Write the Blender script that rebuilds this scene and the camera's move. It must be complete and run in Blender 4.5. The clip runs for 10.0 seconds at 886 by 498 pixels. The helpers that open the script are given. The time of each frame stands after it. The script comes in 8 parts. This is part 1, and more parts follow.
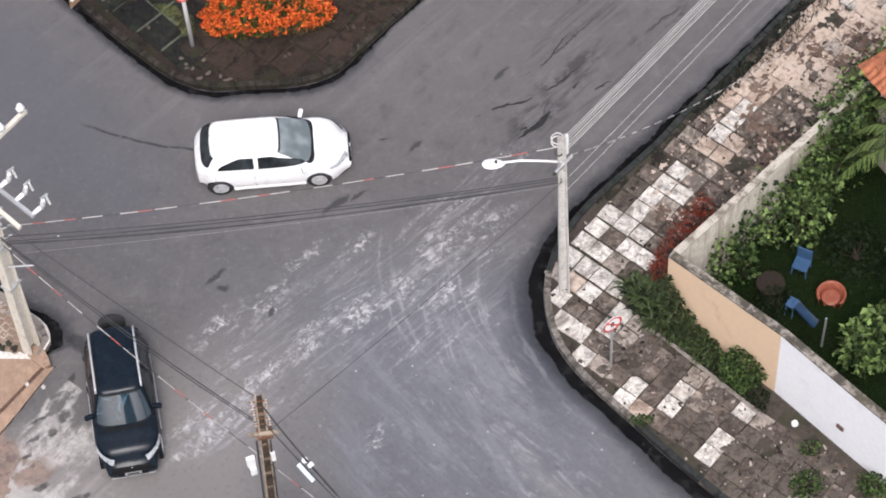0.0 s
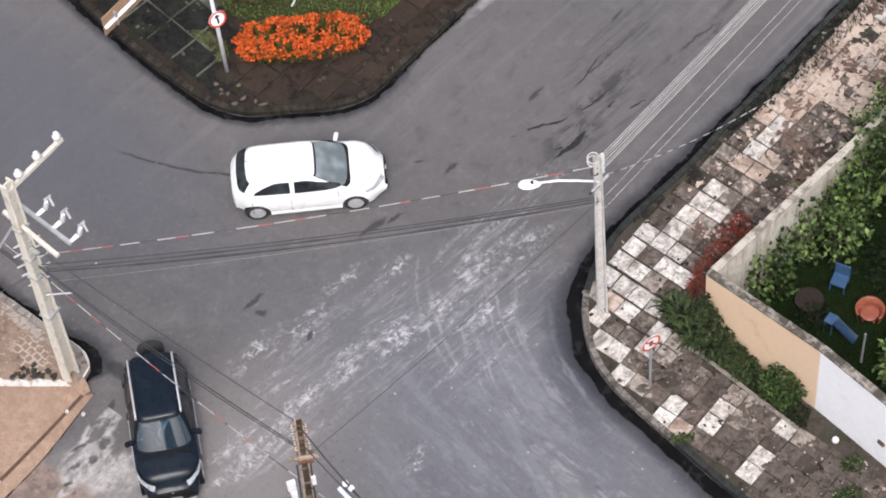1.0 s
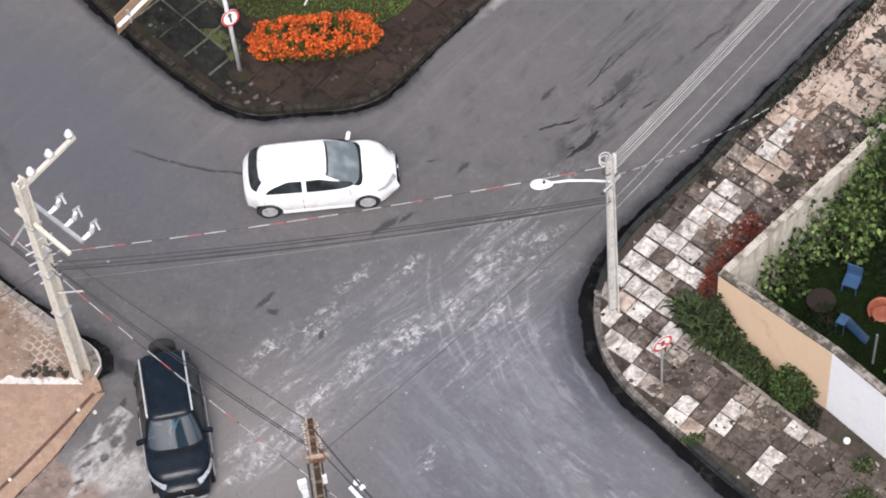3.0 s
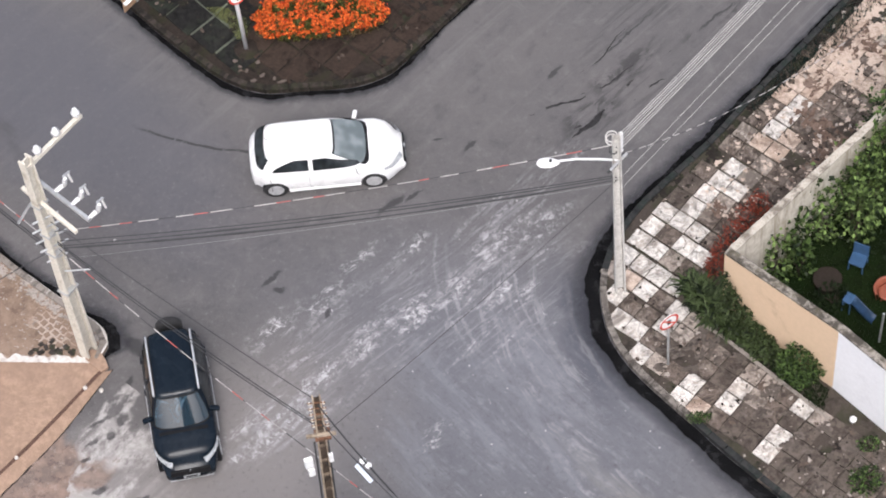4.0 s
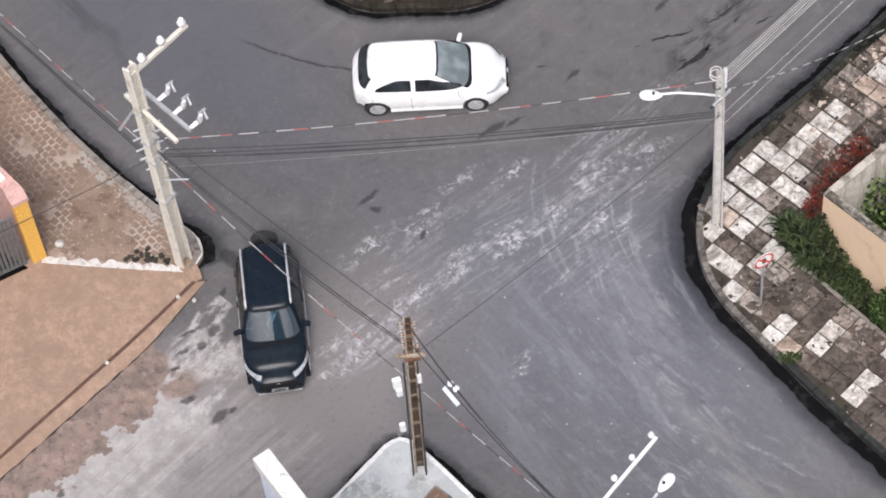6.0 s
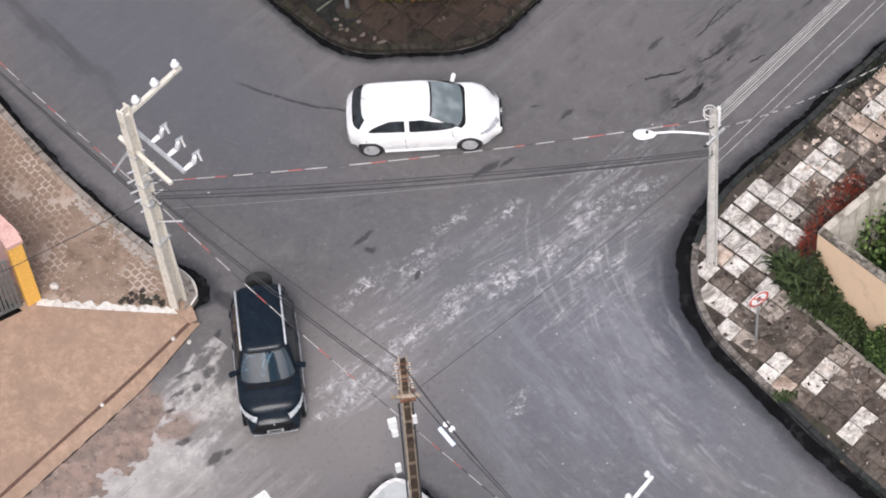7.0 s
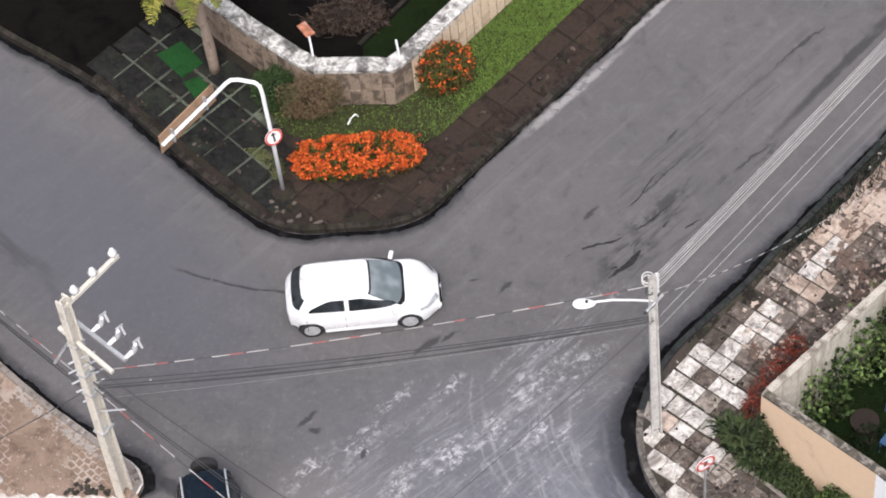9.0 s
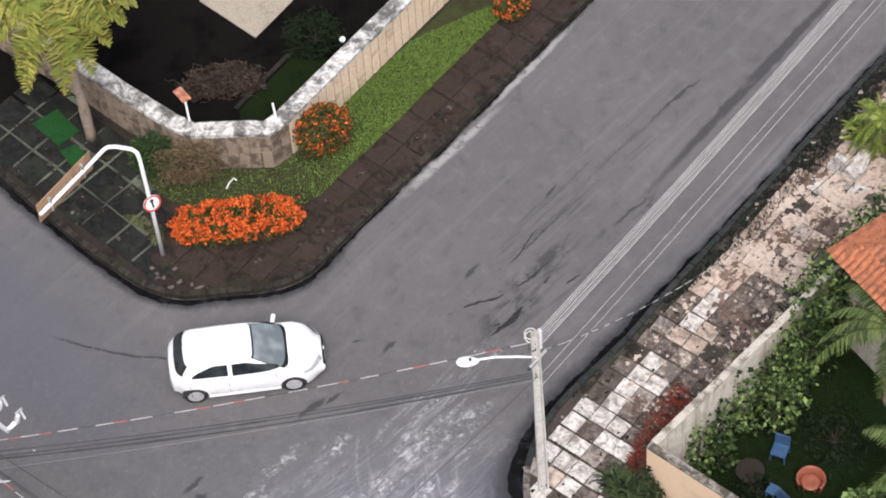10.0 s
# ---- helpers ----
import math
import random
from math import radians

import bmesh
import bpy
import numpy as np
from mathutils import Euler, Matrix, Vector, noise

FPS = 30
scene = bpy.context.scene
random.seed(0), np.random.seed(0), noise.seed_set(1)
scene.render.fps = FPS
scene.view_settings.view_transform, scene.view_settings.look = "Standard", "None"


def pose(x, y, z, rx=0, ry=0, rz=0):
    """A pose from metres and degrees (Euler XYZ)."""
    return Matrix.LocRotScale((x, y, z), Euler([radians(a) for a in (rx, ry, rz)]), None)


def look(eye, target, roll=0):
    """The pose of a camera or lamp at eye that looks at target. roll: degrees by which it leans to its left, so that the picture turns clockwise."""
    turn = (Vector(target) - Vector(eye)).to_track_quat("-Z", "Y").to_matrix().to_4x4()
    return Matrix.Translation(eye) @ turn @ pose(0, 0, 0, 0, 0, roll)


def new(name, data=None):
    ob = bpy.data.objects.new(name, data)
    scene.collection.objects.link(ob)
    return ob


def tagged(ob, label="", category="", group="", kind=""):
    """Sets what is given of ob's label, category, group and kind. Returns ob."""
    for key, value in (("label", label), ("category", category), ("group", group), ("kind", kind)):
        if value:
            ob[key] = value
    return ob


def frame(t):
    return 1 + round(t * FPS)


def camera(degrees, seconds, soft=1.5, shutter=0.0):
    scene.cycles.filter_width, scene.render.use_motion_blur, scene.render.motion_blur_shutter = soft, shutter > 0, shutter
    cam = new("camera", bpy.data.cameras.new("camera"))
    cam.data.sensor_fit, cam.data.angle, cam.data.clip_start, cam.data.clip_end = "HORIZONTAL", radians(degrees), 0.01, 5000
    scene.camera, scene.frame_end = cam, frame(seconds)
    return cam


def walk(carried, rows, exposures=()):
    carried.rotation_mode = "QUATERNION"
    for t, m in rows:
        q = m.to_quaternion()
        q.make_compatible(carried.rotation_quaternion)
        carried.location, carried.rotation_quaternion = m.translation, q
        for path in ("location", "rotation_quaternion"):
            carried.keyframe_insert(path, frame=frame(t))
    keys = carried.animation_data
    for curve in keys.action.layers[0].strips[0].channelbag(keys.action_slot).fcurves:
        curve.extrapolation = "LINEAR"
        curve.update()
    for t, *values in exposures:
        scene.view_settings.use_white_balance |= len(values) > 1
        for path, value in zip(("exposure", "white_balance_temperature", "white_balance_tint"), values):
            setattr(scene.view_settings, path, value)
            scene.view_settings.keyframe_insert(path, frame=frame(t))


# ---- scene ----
# A long lens turned by hand from a high balcony: the eye stays, only the aim changes.
cam = camera(17.5, 10.0, soft=1.9)
EYE = (0.0, -39.245, 61.2)
AIM = [
    (0.0, 31.9002, 2.0784, -4.8693), (0.5, 31.8415, 2.8693, -4.9788), (1.0, 32.3142, 3.1696, -5.2151),
    (1.5, 32.3570, 3.3014, -5.2234), (2.0, 32.4492, 3.3125, -5.1617), (2.5, 32.5286, 3.2226, -5.0373),
    (3.8, 31.8879, 3.3847, -4.8312), (4.0, 31.8967, 3.3511, -4.8220), (4.5, 30.4609, 3.5780, -3.1142),
    (5.0, 29.6240, 3.4456, -1.1192), (5.5, 29.9223, 3.4887, -1.0201), (5.7, 30.3038, 3.5021, -1.1551),
    (6.8, 31.0195, 3.5270, -1.6818), (7.0, 31.3890, 3.5941, -1.7288), (7.5, 32.0573, 3.7281, -1.8781),
    (8.0, 33.3287, 4.1761, -3.0051), (8.5, 33.7919, 4.0214, -3.3848), (9.0, 34.7268, 3.8909, -4.3383),
    (9.5, 34.7326, 2.9302, -5.6666), (10.0, 35.7717, 2.8493, -6.9611),
]
GAIN = [(0.0, 0.70), (2.5, 0.69), (4.0, 0.74), (4.5, 0.69), (5.0, 0.65), (5.5, 0.62), (7.0, 0.64), (7.5, 0.67), (9.0, 0.72), (10.0, 0.74)]
walk(cam, [(t, pose(*EYE, rx, ry, rz)) for t, rx, ry, rz in AIM], GAIN)

# ---- sky and sun: a bright overcast day ----
world = bpy.data.worlds.new("world")
scene.world = world
world.use_nodes = True
wn, wl = world.node_tree.nodes, world.node_tree.links
sky = wn.new("ShaderNodeTexSky")
sky.sky_type, sky.sun_disc, sky.sun_elevation, sky.sun_rotation = "NISHITA", False, radians(58), radians(183)
sky.air_density, sky.dust_density = 1.0, 4.0
hsv = wn.new("ShaderNodeHueSaturation")
hsv.inputs["Saturation"].default_value = 0.5
wl.new(sky.outputs[0], hsv.inputs["Color"])
wl.new(hsv.outputs[0], wn["Background"].inputs["Color"])
wn["Background"].inputs["Strength"].default_value = 0.14
sun = new("sun", bpy.data.lights.new("sun", "SUN"))
sun.data.energy, sun.data.angle, sun.data.color = 1.3, radians(24), (1.0, 0.985, 0.97)
sun.matrix_world = look((-2, -34, 56), (0, 0, 0))
scene.view_settings.use_white_balance = True
scene.view_settings.white_balance_tint = 13.0

# ---- building helpers ----
def mesh_of(bm, name, smooth=False):
    me = bpy.data.meshes.new(name)
    bm.normal_update()
    bm.to_mesh(me)
    bm.free()
    if smooth:
        for p in me.polygons:
            p.use_smooth = True
    return me


def part(name, bm, material, parent=None, label="", smooth=False):
    """One mesh object, under a thing or a part."""
    ob = new(name, bm if isinstance(bm, bpy.types.Mesh) else mesh_of(bm, name, smooth))
    if not ob.data.materials:
        ob.data.materials.append(material)
    ob.parent = parent
    if label:
        tagged(ob, label)
    return ob


def thing(name, label, category, m=None, group="", kind=""):
    ob = new(name)
    ob.empty_display_size = 0.2
    if m is not None:
        ob.matrix_basis = m
    return tagged(ob, label, category, group, kind)


def setting(name, bm, material, label="", category=""):
    ob = part(name, bm, material)
    return tagged(ob, label, category, "", "structure")


def add_box(bm, centre, size, rz=0.0, bevel=0.0, m=None):
    r = bmesh.ops.create_cube(bm, size=1.0)
    vs = r["verts"]
    t = pose(*centre, 0, 0, rz) @ Matrix.Diagonal((*size, 1))
    if m is not None:
        t = m @ t
    bmesh.ops.transform(bm, matrix=t, verts=vs)
    if bevel:
        es = list({e for v in vs for e in v.link_edges})
        bmesh.ops.bevel(bm, geom=es, offset=bevel, segments=2, affect="EDGES", profile=0.6)


def box(centre, size, rz=0.0, bevel=0.0, m=None):
    bm = bmesh.new()
    add_box(bm, centre, size, rz, bevel, m)
    return bm


def add_cyl(bm, a, b, r0, r1=None, seg=12, caps=True):
    a, b = Vector(a), Vector(b)
    r1 = r0 if r1 is None else r1
    q = (b - a).to_track_quat("Z", "Y").to_matrix()
    rings = []
    for p, r in ((a, r0), (b, r1)):
        rings.append([bm.verts.new(p + q @ Vector((r * math.cos(2 * math.pi * k / seg), r * math.sin(2 * math.pi * k / seg), 0))) for k in range(seg)])
    for k in range(seg):
        bm.faces.new((rings[0][k], rings[0][(k + 1) % seg], rings[1][(k + 1) % seg], rings[1][k]))
    if caps:
        bm.faces.new(rings[0][::-1])
        bm.faces.new(rings[1])


def cyl(a, b, r0, r1=None, seg=12):
    bm = bmesh.new()
    add_cyl(bm, a, b, r0, r1, seg)
    return bm


def add_tube(bm, pts, r, seg=6):
    pts = [Vector(p) for p in pts]
    rings = []
    for i, p in enumerate(pts):
        d = (pts[min(i + 1, len(pts) - 1)] - pts[max(i - 1, 0)]).normalized()
        u = d.cross(Vector((0, 0, 1)))
        u = u.normalized() if u.length > 1e-4 else Vector((1, 0, 0))
        v = u.cross(d)
        rr = r(i / (len(pts) - 1)) if callable(r) else r
        rings.append([bm.verts.new(p + rr * (u * math.cos(2 * math.pi * k / seg) + v * math.sin(2 * math.pi * k / seg))) for k in range(seg)])
    for a, b in zip(rings, rings[1:]):
        for k in range(seg):
            bm.faces.new((a[k], a[(k + 1) % seg], b[(k + 1) % seg], b[k]))
    bm.faces.new(rings[0][::-1])
    bm.faces.new(rings[-1])


def tube(pts, r, seg=6):
    bm = bmesh.new()
    add_tube(bm, pts, r, seg)
    return bm


def lathe(profile, seg=20):
    """Revolves (radius, height) pairs about z."""
    bm = bmesh.new()
    rings = [[bm.verts.new((r * math.cos(2 * math.pi * k / seg), r * math.sin(2 * math.pi * k / seg), z)) for k in range(seg)] for r, z in profile]
    for a, b in zip(rings, rings[1:]):
        for k in range(seg):
            bm.faces.new((a[k], a[(k + 1) % seg], b[(k + 1) % seg], b[k]))
    bm.faces.new(rings[0][::-1])
    bm.faces.new(rings[-1])
    return bm


def prism(poly, z0, z1):
    bm = bmesh.new()
    lo = [bm.verts.new((x, y, z0)) for x, y in poly]
    hi = [bm.verts.new((x, y, z1)) for x, y in poly]
    n = len(poly)
    area = sum(poly[i][0] * poly[(i + 1) % n][1] - poly[(i + 1) % n][0] * poly[i][1] for i in range(n))
    if area < 0:
        lo, hi = lo[::-1], hi[::-1]
    bm.faces.new(hi)
    bm.faces.new(lo[::-1])
    for i in range(n):
        j = (i + 1) % n
        bm.faces.new((lo[i], lo[j], hi[j], hi[i]))
    return bm


def smooth_line(pts, step=0.25):
    """A rounded line through the points, at even steps, that never swings past a point."""
    pts = [Vector((*p, 0)) for p in pts]
    d = [(b - a).length for a, b in zip(pts, pts[1:])]
    way = [(pts[1] - pts[0]) / d[0]]
    for i in range(1, len(pts) - 1):
        way.append(((pts[i] - pts[i - 1]) / d[i - 1] * d[i] + (pts[i + 1] - pts[i]) / d[i] * d[i - 1]) / (d[i - 1] + d[i]))
    way.append((pts[-1] - pts[-2]) / d[-1])
    out = []
    for i in range(len(pts) - 1):
        a, b, u, v = pts[i], pts[i + 1], way[i] * d[i], way[i + 1] * d[i]
        n = max(2, int(d[i] / step))
        for k in range(n):
            t = k / n
            out.append(a * (2 * t ** 3 - 3 * t ** 2 + 1) + u * (t ** 3 - 2 * t ** 2 + t) + b * (3 * t ** 2 - 2 * t ** 3) + v * (t ** 3 - t ** 2))
    out.append(pts[-1])
    return [(p.x, p.y) for p in out]


def offset(line, d):
    """The line moved d to its left."""
    out = []
    for i, p in enumerate(line):
        a, b = line[max(i - 1, 0)], line[min(i + 1, len(line) - 1)]
        t = Vector((b[0] - a[0], b[1] - a[1])).normalized()
        out.append((p[0] - t.y * d, p[1] + t.x * d))
    return out


def ribbon(line, d0, d1, z, rough0=0.0, rough1=0.0, seed=0):
    """A thin flat band beside a line, with worn edges."""
    rnd = random.Random(seed)
    bm = bmesh.new()
    a = [bm.verts.new((x, y, z)) for x, y in offset(line, d0)]
    b = [bm.verts.new((x, y, z)) for x, y in offset(line, d1)]
    for i, (v, w) in enumerate(zip(a, b)):
        d = (w.co - v.co).normalized()
        v.co += d * rough0 * (noise.noise((i * 0.35, seed, 0)) + rnd.uniform(-0.3, 0.3))
        w.co += d * rough1 * (noise.noise((i * 0.35, seed, 5)) + rnd.uniform(-0.3, 0.3))
    for i in range(len(a) - 1):
        f = bm.faces.new((a[i], a[i + 1], b[i + 1], b[i]))
        f.normal_update()
        if f.normal.z < 0:
            f.normal_flip()
    return bm


def inside(p, poly):
    x, y = p
    hit = False
    for i in range(len(poly)):
        (x0, y0), (x1, y1) = poly[i], poly[i - 1]
        if (y0 > y) != (y1 > y) and x < (x1 - x0) * (y - y0) / (y1 - y0) + x0:
            hit = not hit
    return hit


def shard_mesh(name, verts, faces, material):
    me = bpy.data.meshes.new(name)
    me.from_pydata(verts, [], faces)
    me.materials.append(material)
    return me


def leaves(name, spots, size, material, up=0.4, seed=1, slim=0.45):
    """Many small folded leaves, one at each spot; size is (least, most)."""
    rng = np.random.RandomState(seed)
    spots = np.asarray(spots, float)
    n = len(spots)
    d = rng.normal(size=(n, 3))
    d[:, 2] *= 0.6
    d /= np.linalg.norm(d, axis=1)[:, None]
    h = rng.normal(size=(n, 3))
    h[:, 2] += up * 2
    s = np.cross(d, h)
    s /= np.linalg.norm(s, axis=1)[:, None] + 1e-9
    nn = np.cross(s, d)
    L = rng.uniform(size[0], size[1], n)[:, None]
    tip, base = spots + d * L * 0.5 - nn * L * 0.1, spots - d * L * 0.5
    a, b = spots + s * L * slim * 0.5 + nn * L * 0.1, spots - s * L * slim * 0.5 + nn * L * 0.1
    v = np.stack([base, a, tip, b], 1).reshape(-1, 3)
    f = [(4 * i, 4 * i + 1, 4 * i + 2, 4 * i + 3) for i in range(n)]
    return shard_mesh(name, v.tolist(), f, material)


def ease(a, b, x):
    t = min(1.0, max(0.0, (x - a) / (b - a)))
    return t * t * (3 - 2 * t)


# ---- material helpers ----
class Mat:
    """A node material, written as short expressions."""

    def __init__(self, name, rough=0.8, metal=0.0, spec=0.5, coords="Object"):
        self.mat = bpy.data.materials.new(name)
        self.mat.use_nodes = True
        self.t = self.mat.node_tree
        self.p = self.t.nodes["Principled BSDF"]
        self.p.inputs["Roughness"].default_value = rough
        self.p.inputs["Metallic"].default_value = metal
        self.p.inputs["Specular IOR Level"].default_value = spec
        self.co = self.t.nodes.new("ShaderNodeTexCoord").outputs[coords]
        self.warped = {}

    def node(self, kind, **ins):
        return self.t.nodes.new(kind)

    def put(self, sock, v):
        if isinstance(v, bpy.types.NodeSocket):
            self.t.links.new(v, sock)
        elif isinstance(v, (tuple, list)) and len(v) == 3 and len(sock.default_value) == 4:
            sock.default_value = (*v, 1)
        else:
            sock.default_value = v

    def math(self, op, a, b=0.0, c=0.0, clamp=False):
        n = self.node("ShaderNodeMath")
        n.operation, n.use_clamp = op, clamp
        for s, v in zip(n.inputs, (a, b, c)):
            self.put(s, v)
        return n.outputs[0]

    def vec(self, op, a, b=(0, 0, 0), out=0):
        n = self.node("ShaderNodeVectorMath")
        n.operation = op
        self.put(n.inputs[0], a)
        self.put(n.inputs[1], b)
        return n.outputs[out]

    def place(self, loc=(0, 0, 0), rz=0.0, scale=(1, 1, 1), vec=None):
        n = self.node("ShaderNodeMapping")
        n.vector_type = "TEXTURE"
        self.put(n.inputs["Vector"], vec or self.co)
        n.inputs["Location"].default_value = loc
        n.inputs["Rotation"].default_value = (0, 0, radians(rz))
        n.inputs["Scale"].default_value = scale
        return n.outputs[0]

    def noise(self, scale, detail=4.0, rough=0.6, vec=None, distort=0.0, colour=False):
        n = self.node("ShaderNodeTexNoise")
        self.put(n.inputs["Vector"], vec or self.co)
        n.inputs["Scale"].default_value = scale
        n.inputs["Detail"].default_value = detail
        n.inputs["Roughness"].default_value = rough
        n.inputs["Distortion"].default_value = distort
        return n.outputs["Color" if colour else "Fac"]

    def cells(self, scale, vec=None, feature="F1", out="Distance", jitter=1.0):
        n = self.node("ShaderNodeTexVoronoi")
        n.feature = feature
        self.put(n.inputs["Vector"], vec or self.co)
        n.inputs["Scale"].default_value = scale
        n.inputs["Randomness"].default_value = jitter
        return n.outputs[out]

    def step(self, f, lo, hi, a=0.0, b=1.0):
        n = self.node("ShaderNodeMapRange")
        n.interpolation_type = "SMOOTHSTEP"
        for k, v in zip(("Value", "From Min", "From Max", "To Min", "To Max"), (f, lo, hi, a, b)):
            self.put(n.inputs[k], v)
        return n.outputs[0]

    def mix(self, f, a, b, blend="MIX"):
        n = self.node("ShaderNodeMix")
        n.data_type, n.blend_type = "RGBA", blend
        self.put(n.inputs[0], f)
        self.put(n.inputs[6], a)
        self.put(n.inputs[7], b)
        return n.outputs[2]

    def random(self):
        return self.node("ShaderNodeObjectInfo").outputs["Random"]

    def island(self):
        return self.node("ShaderNodeNewGeometry").outputs["Random Per Island"]

    def spot(self, at, rz, size, ragged=0.3, scale=1.2, soft=0.35):
        """1 within an uneven oval of that size, 0 outside."""
        key = (ragged, scale)
        if key not in self.warped:
            w = self.noise(scale, 5, 0.6, colour=True)
            self.warped[key] = self.vec("ADD", self.co, self.vec("MULTIPLY", self.vec("SUBTRACT", w, (0.5, 0.5, 0.5)), (ragged * 4,) * 2 + (0,)))
        p = self.warped[key]
        d = self.vec("LENGTH", self.place((*at, 0), rz, (*size, 1e3), p), out=1)
        return self.step(d, 1.0, 1.0 - soft)

    def any(self, *fs):
        out = fs[0]
        for f in fs[1:]:
            out = self.math("MAXIMUM", out, f)
        return out

    def times(self, *fs):
        out = fs[0]
        for f in fs[1:]:
            out = self.math("MULTIPLY", out, f)
        return out

    def done(self, colour, bump=None, height=0.01, rough=None):
        self.put(self.p.inputs["Base Color"], colour)
        if rough is not None:
            self.put(self.p.inputs["Roughness"], rough)
        if bump is not None:
            n = self.node("ShaderNodeBump")
            n.inputs["Distance"].default_value = height
            n.inputs["Strength"].default_value = 0.8
            self.put(n.inputs["Height"], bump)
            self.t.links.new(n.outputs[0], self.p.inputs["Normal"])
        return self.mat


def plain(name, colour, rough=0.6, metal=0.0, spread=0.25, scale=6.0, bump=0.0, dirt=None, coords="Object", spec=0.5, piece=False):
    """Paint, metal, plastic: the colour with grain and faint wear."""
    m = Mat(name, rough, metal, spec, coords)
    f = m.noise(scale, 5, 0.65)
    lo, hi = tuple(c * (1 - spread) for c in colour), tuple(min(1, c * (1 + spread * 0.6)) for c in colour)
    c = m.mix(m.step(f, 0.3, 0.7), lo, hi)
    if piece:
        c = m.mix(m.math("MULTIPLY", m.random(), 0.4), c, tuple(v * 0.5 for v in colour))
    if dirt:
        c = m.mix(m.times(m.step(m.noise(scale * 0.4, 6, 0.7), 0.48, 0.7), 0.75), c, dirt)
    return m.done(c, m.noise(scale * 8, 3) if bump else None, bump or 0.01)

# ---- materials ----
def co_y(self):
    n = self.node("ShaderNodeSeparateXYZ")
    self.put(n.inputs[0], self.co)
    return n.outputs[1]


Mat.co_y = co_y


def asphalt(lower=False):
    """The road surface; lower is the lane that runs down past the ramp."""
    m = Mat("dusty_asphalt" if lower else "asphalt", 0.85, 0, 0.35)
    grit = m.noise(38, 4, 0.75)
    c = m.mix(m.step(grit, 0.3, 0.7), (0.078, 0.075, 0.076), (0.112, 0.108, 0.109))
    cloud = m.noise(0.22, 5, 0.6)
    c = m.mix(m.times(m.step(cloud, 0.4, 0.65), 0.35), c, (0.137, 0.129, 0.127))
    mott = m.noise(1.7, 7, 0.72, None, 0.5)
    c = m.mix(m.times(m.step(mott, 0.50, 0.72), 0.42), c, (0.16, 0.153, 0.152))
    c = m.mix(m.times(m.step(mott, 0.48, 0.30), 0.46), c, (0.058, 0.056, 0.058))
    tracks = m.noise(0.8, 6, 0.65, m.place((0, 0, 0), 41, (6.0, 0.35, 1)), 0.3)
    c = m.mix(m.times(m.step(tracks, 0.50, 0.68), m.step(m.co_y(), 0.5, 3.0), 0.30), c, (0.165, 0.158, 0.157))
    # the crossing is worn paler and bluer than the streets
    c = m.mix(m.times(m.spot((1.4, -5.6), -35, (9.0, 6.0), 0.5, 0.4, 0.8), 0.72), c, (0.126, 0.132, 0.153))
    c = m.mix(m.times(m.spot((-6.4, -7.3), 45, (7.0, 3.9), 0.5, 0.4, 0.7), 0.85), c, (0.190, 0.178, 0.173))
    c = m.mix(m.times(m.spot((-11.0, 6.0), -48, (12.0, 3.6), 0.5, 0.4, 0.7), 0.75), c, (0.082, 0.083, 0.096))
    c = m.mix(m.times(m.spot((3.0, -3.9), -78, (3.4, 1.0), 0.4, 0.5, 0.8), 0.75), c, (0.060, 0.064, 0.079))
    c = m.mix(m.times(m.spot((8.6, 2.9), 43.5, (9.5, 1.15), 0.16, 1.3, 0.9), 0.6), c, (0.062, 0.064, 0.076))
    # fine wear of the crossing: short scratches along the turn, dark flecks between them
    turn = m.noise(1.0, 8, 0.72, m.place((0, 0, 0), -52, (1.3, 0.16, 1)), 0.25)
    patchy = m.step(m.noise(0.55, 4, 0.6), 0.38, 0.60, 0.25, 1.0)
    wear = m.spot((1.5, -7.2), -48, (7.5, 4.6), 0.5, 0.4, 0.6)
    c = m.mix(m.times(m.step(turn, 0.53, 0.70), wear, patchy, 0.24), c, (0.235, 0.242, 0.265))
    c = m.mix(m.times(m.step(turn, 0.47, 0.34), wear, patchy, 0.30), c, (0.062, 0.063, 0.074))
    smear0 = m.noise(0.55, 7, 0.66, m.place((4, 2, 0), -52, (2.6, 0.75, 1)), 0.8)
    c = m.mix(m.times(m.step(smear0, 0.50, 0.64), wear, 0.50), c, (0.180, 0.186, 0.207))
    c = m.mix(m.times(m.step(smear0, 0.48, 0.36), wear, 0.40), c, (0.086, 0.088, 0.102))
    fleck = m.noise(7.0, 6, 0.78)
    quiet = m.step(m.co_y(), 4.0, 0.5, 0.35, 1.0)
    c = m.mix(m.times(m.step(fleck, 0.54, 0.68), quiet, 0.34), c, (0.21, 0.207, 0.212))
    c = m.mix(m.times(m.step(fleck, 0.46, 0.33), quiet, 0.38), c, (0.048, 0.047, 0.050))
    # pale dust dragged across the crossing by tyres
    drag = m.place((0, 0, 0), 40, (2.4, 0.42, 1))
    heavy = m.step(m.noise(1.0, 7, 0.66, drag, 0.9), 0.50, 0.64)
    crumbs = m.step(m.noise(5.5, 5, 0.75, None, 0.6), 0.42, 0.62)
    fine = m.step(m.noise(1.7, 7, 0.74, m.place((3, 1, 0), 37, (2.0, 0.3, 1)), 0.7), 0.47, 0.66)
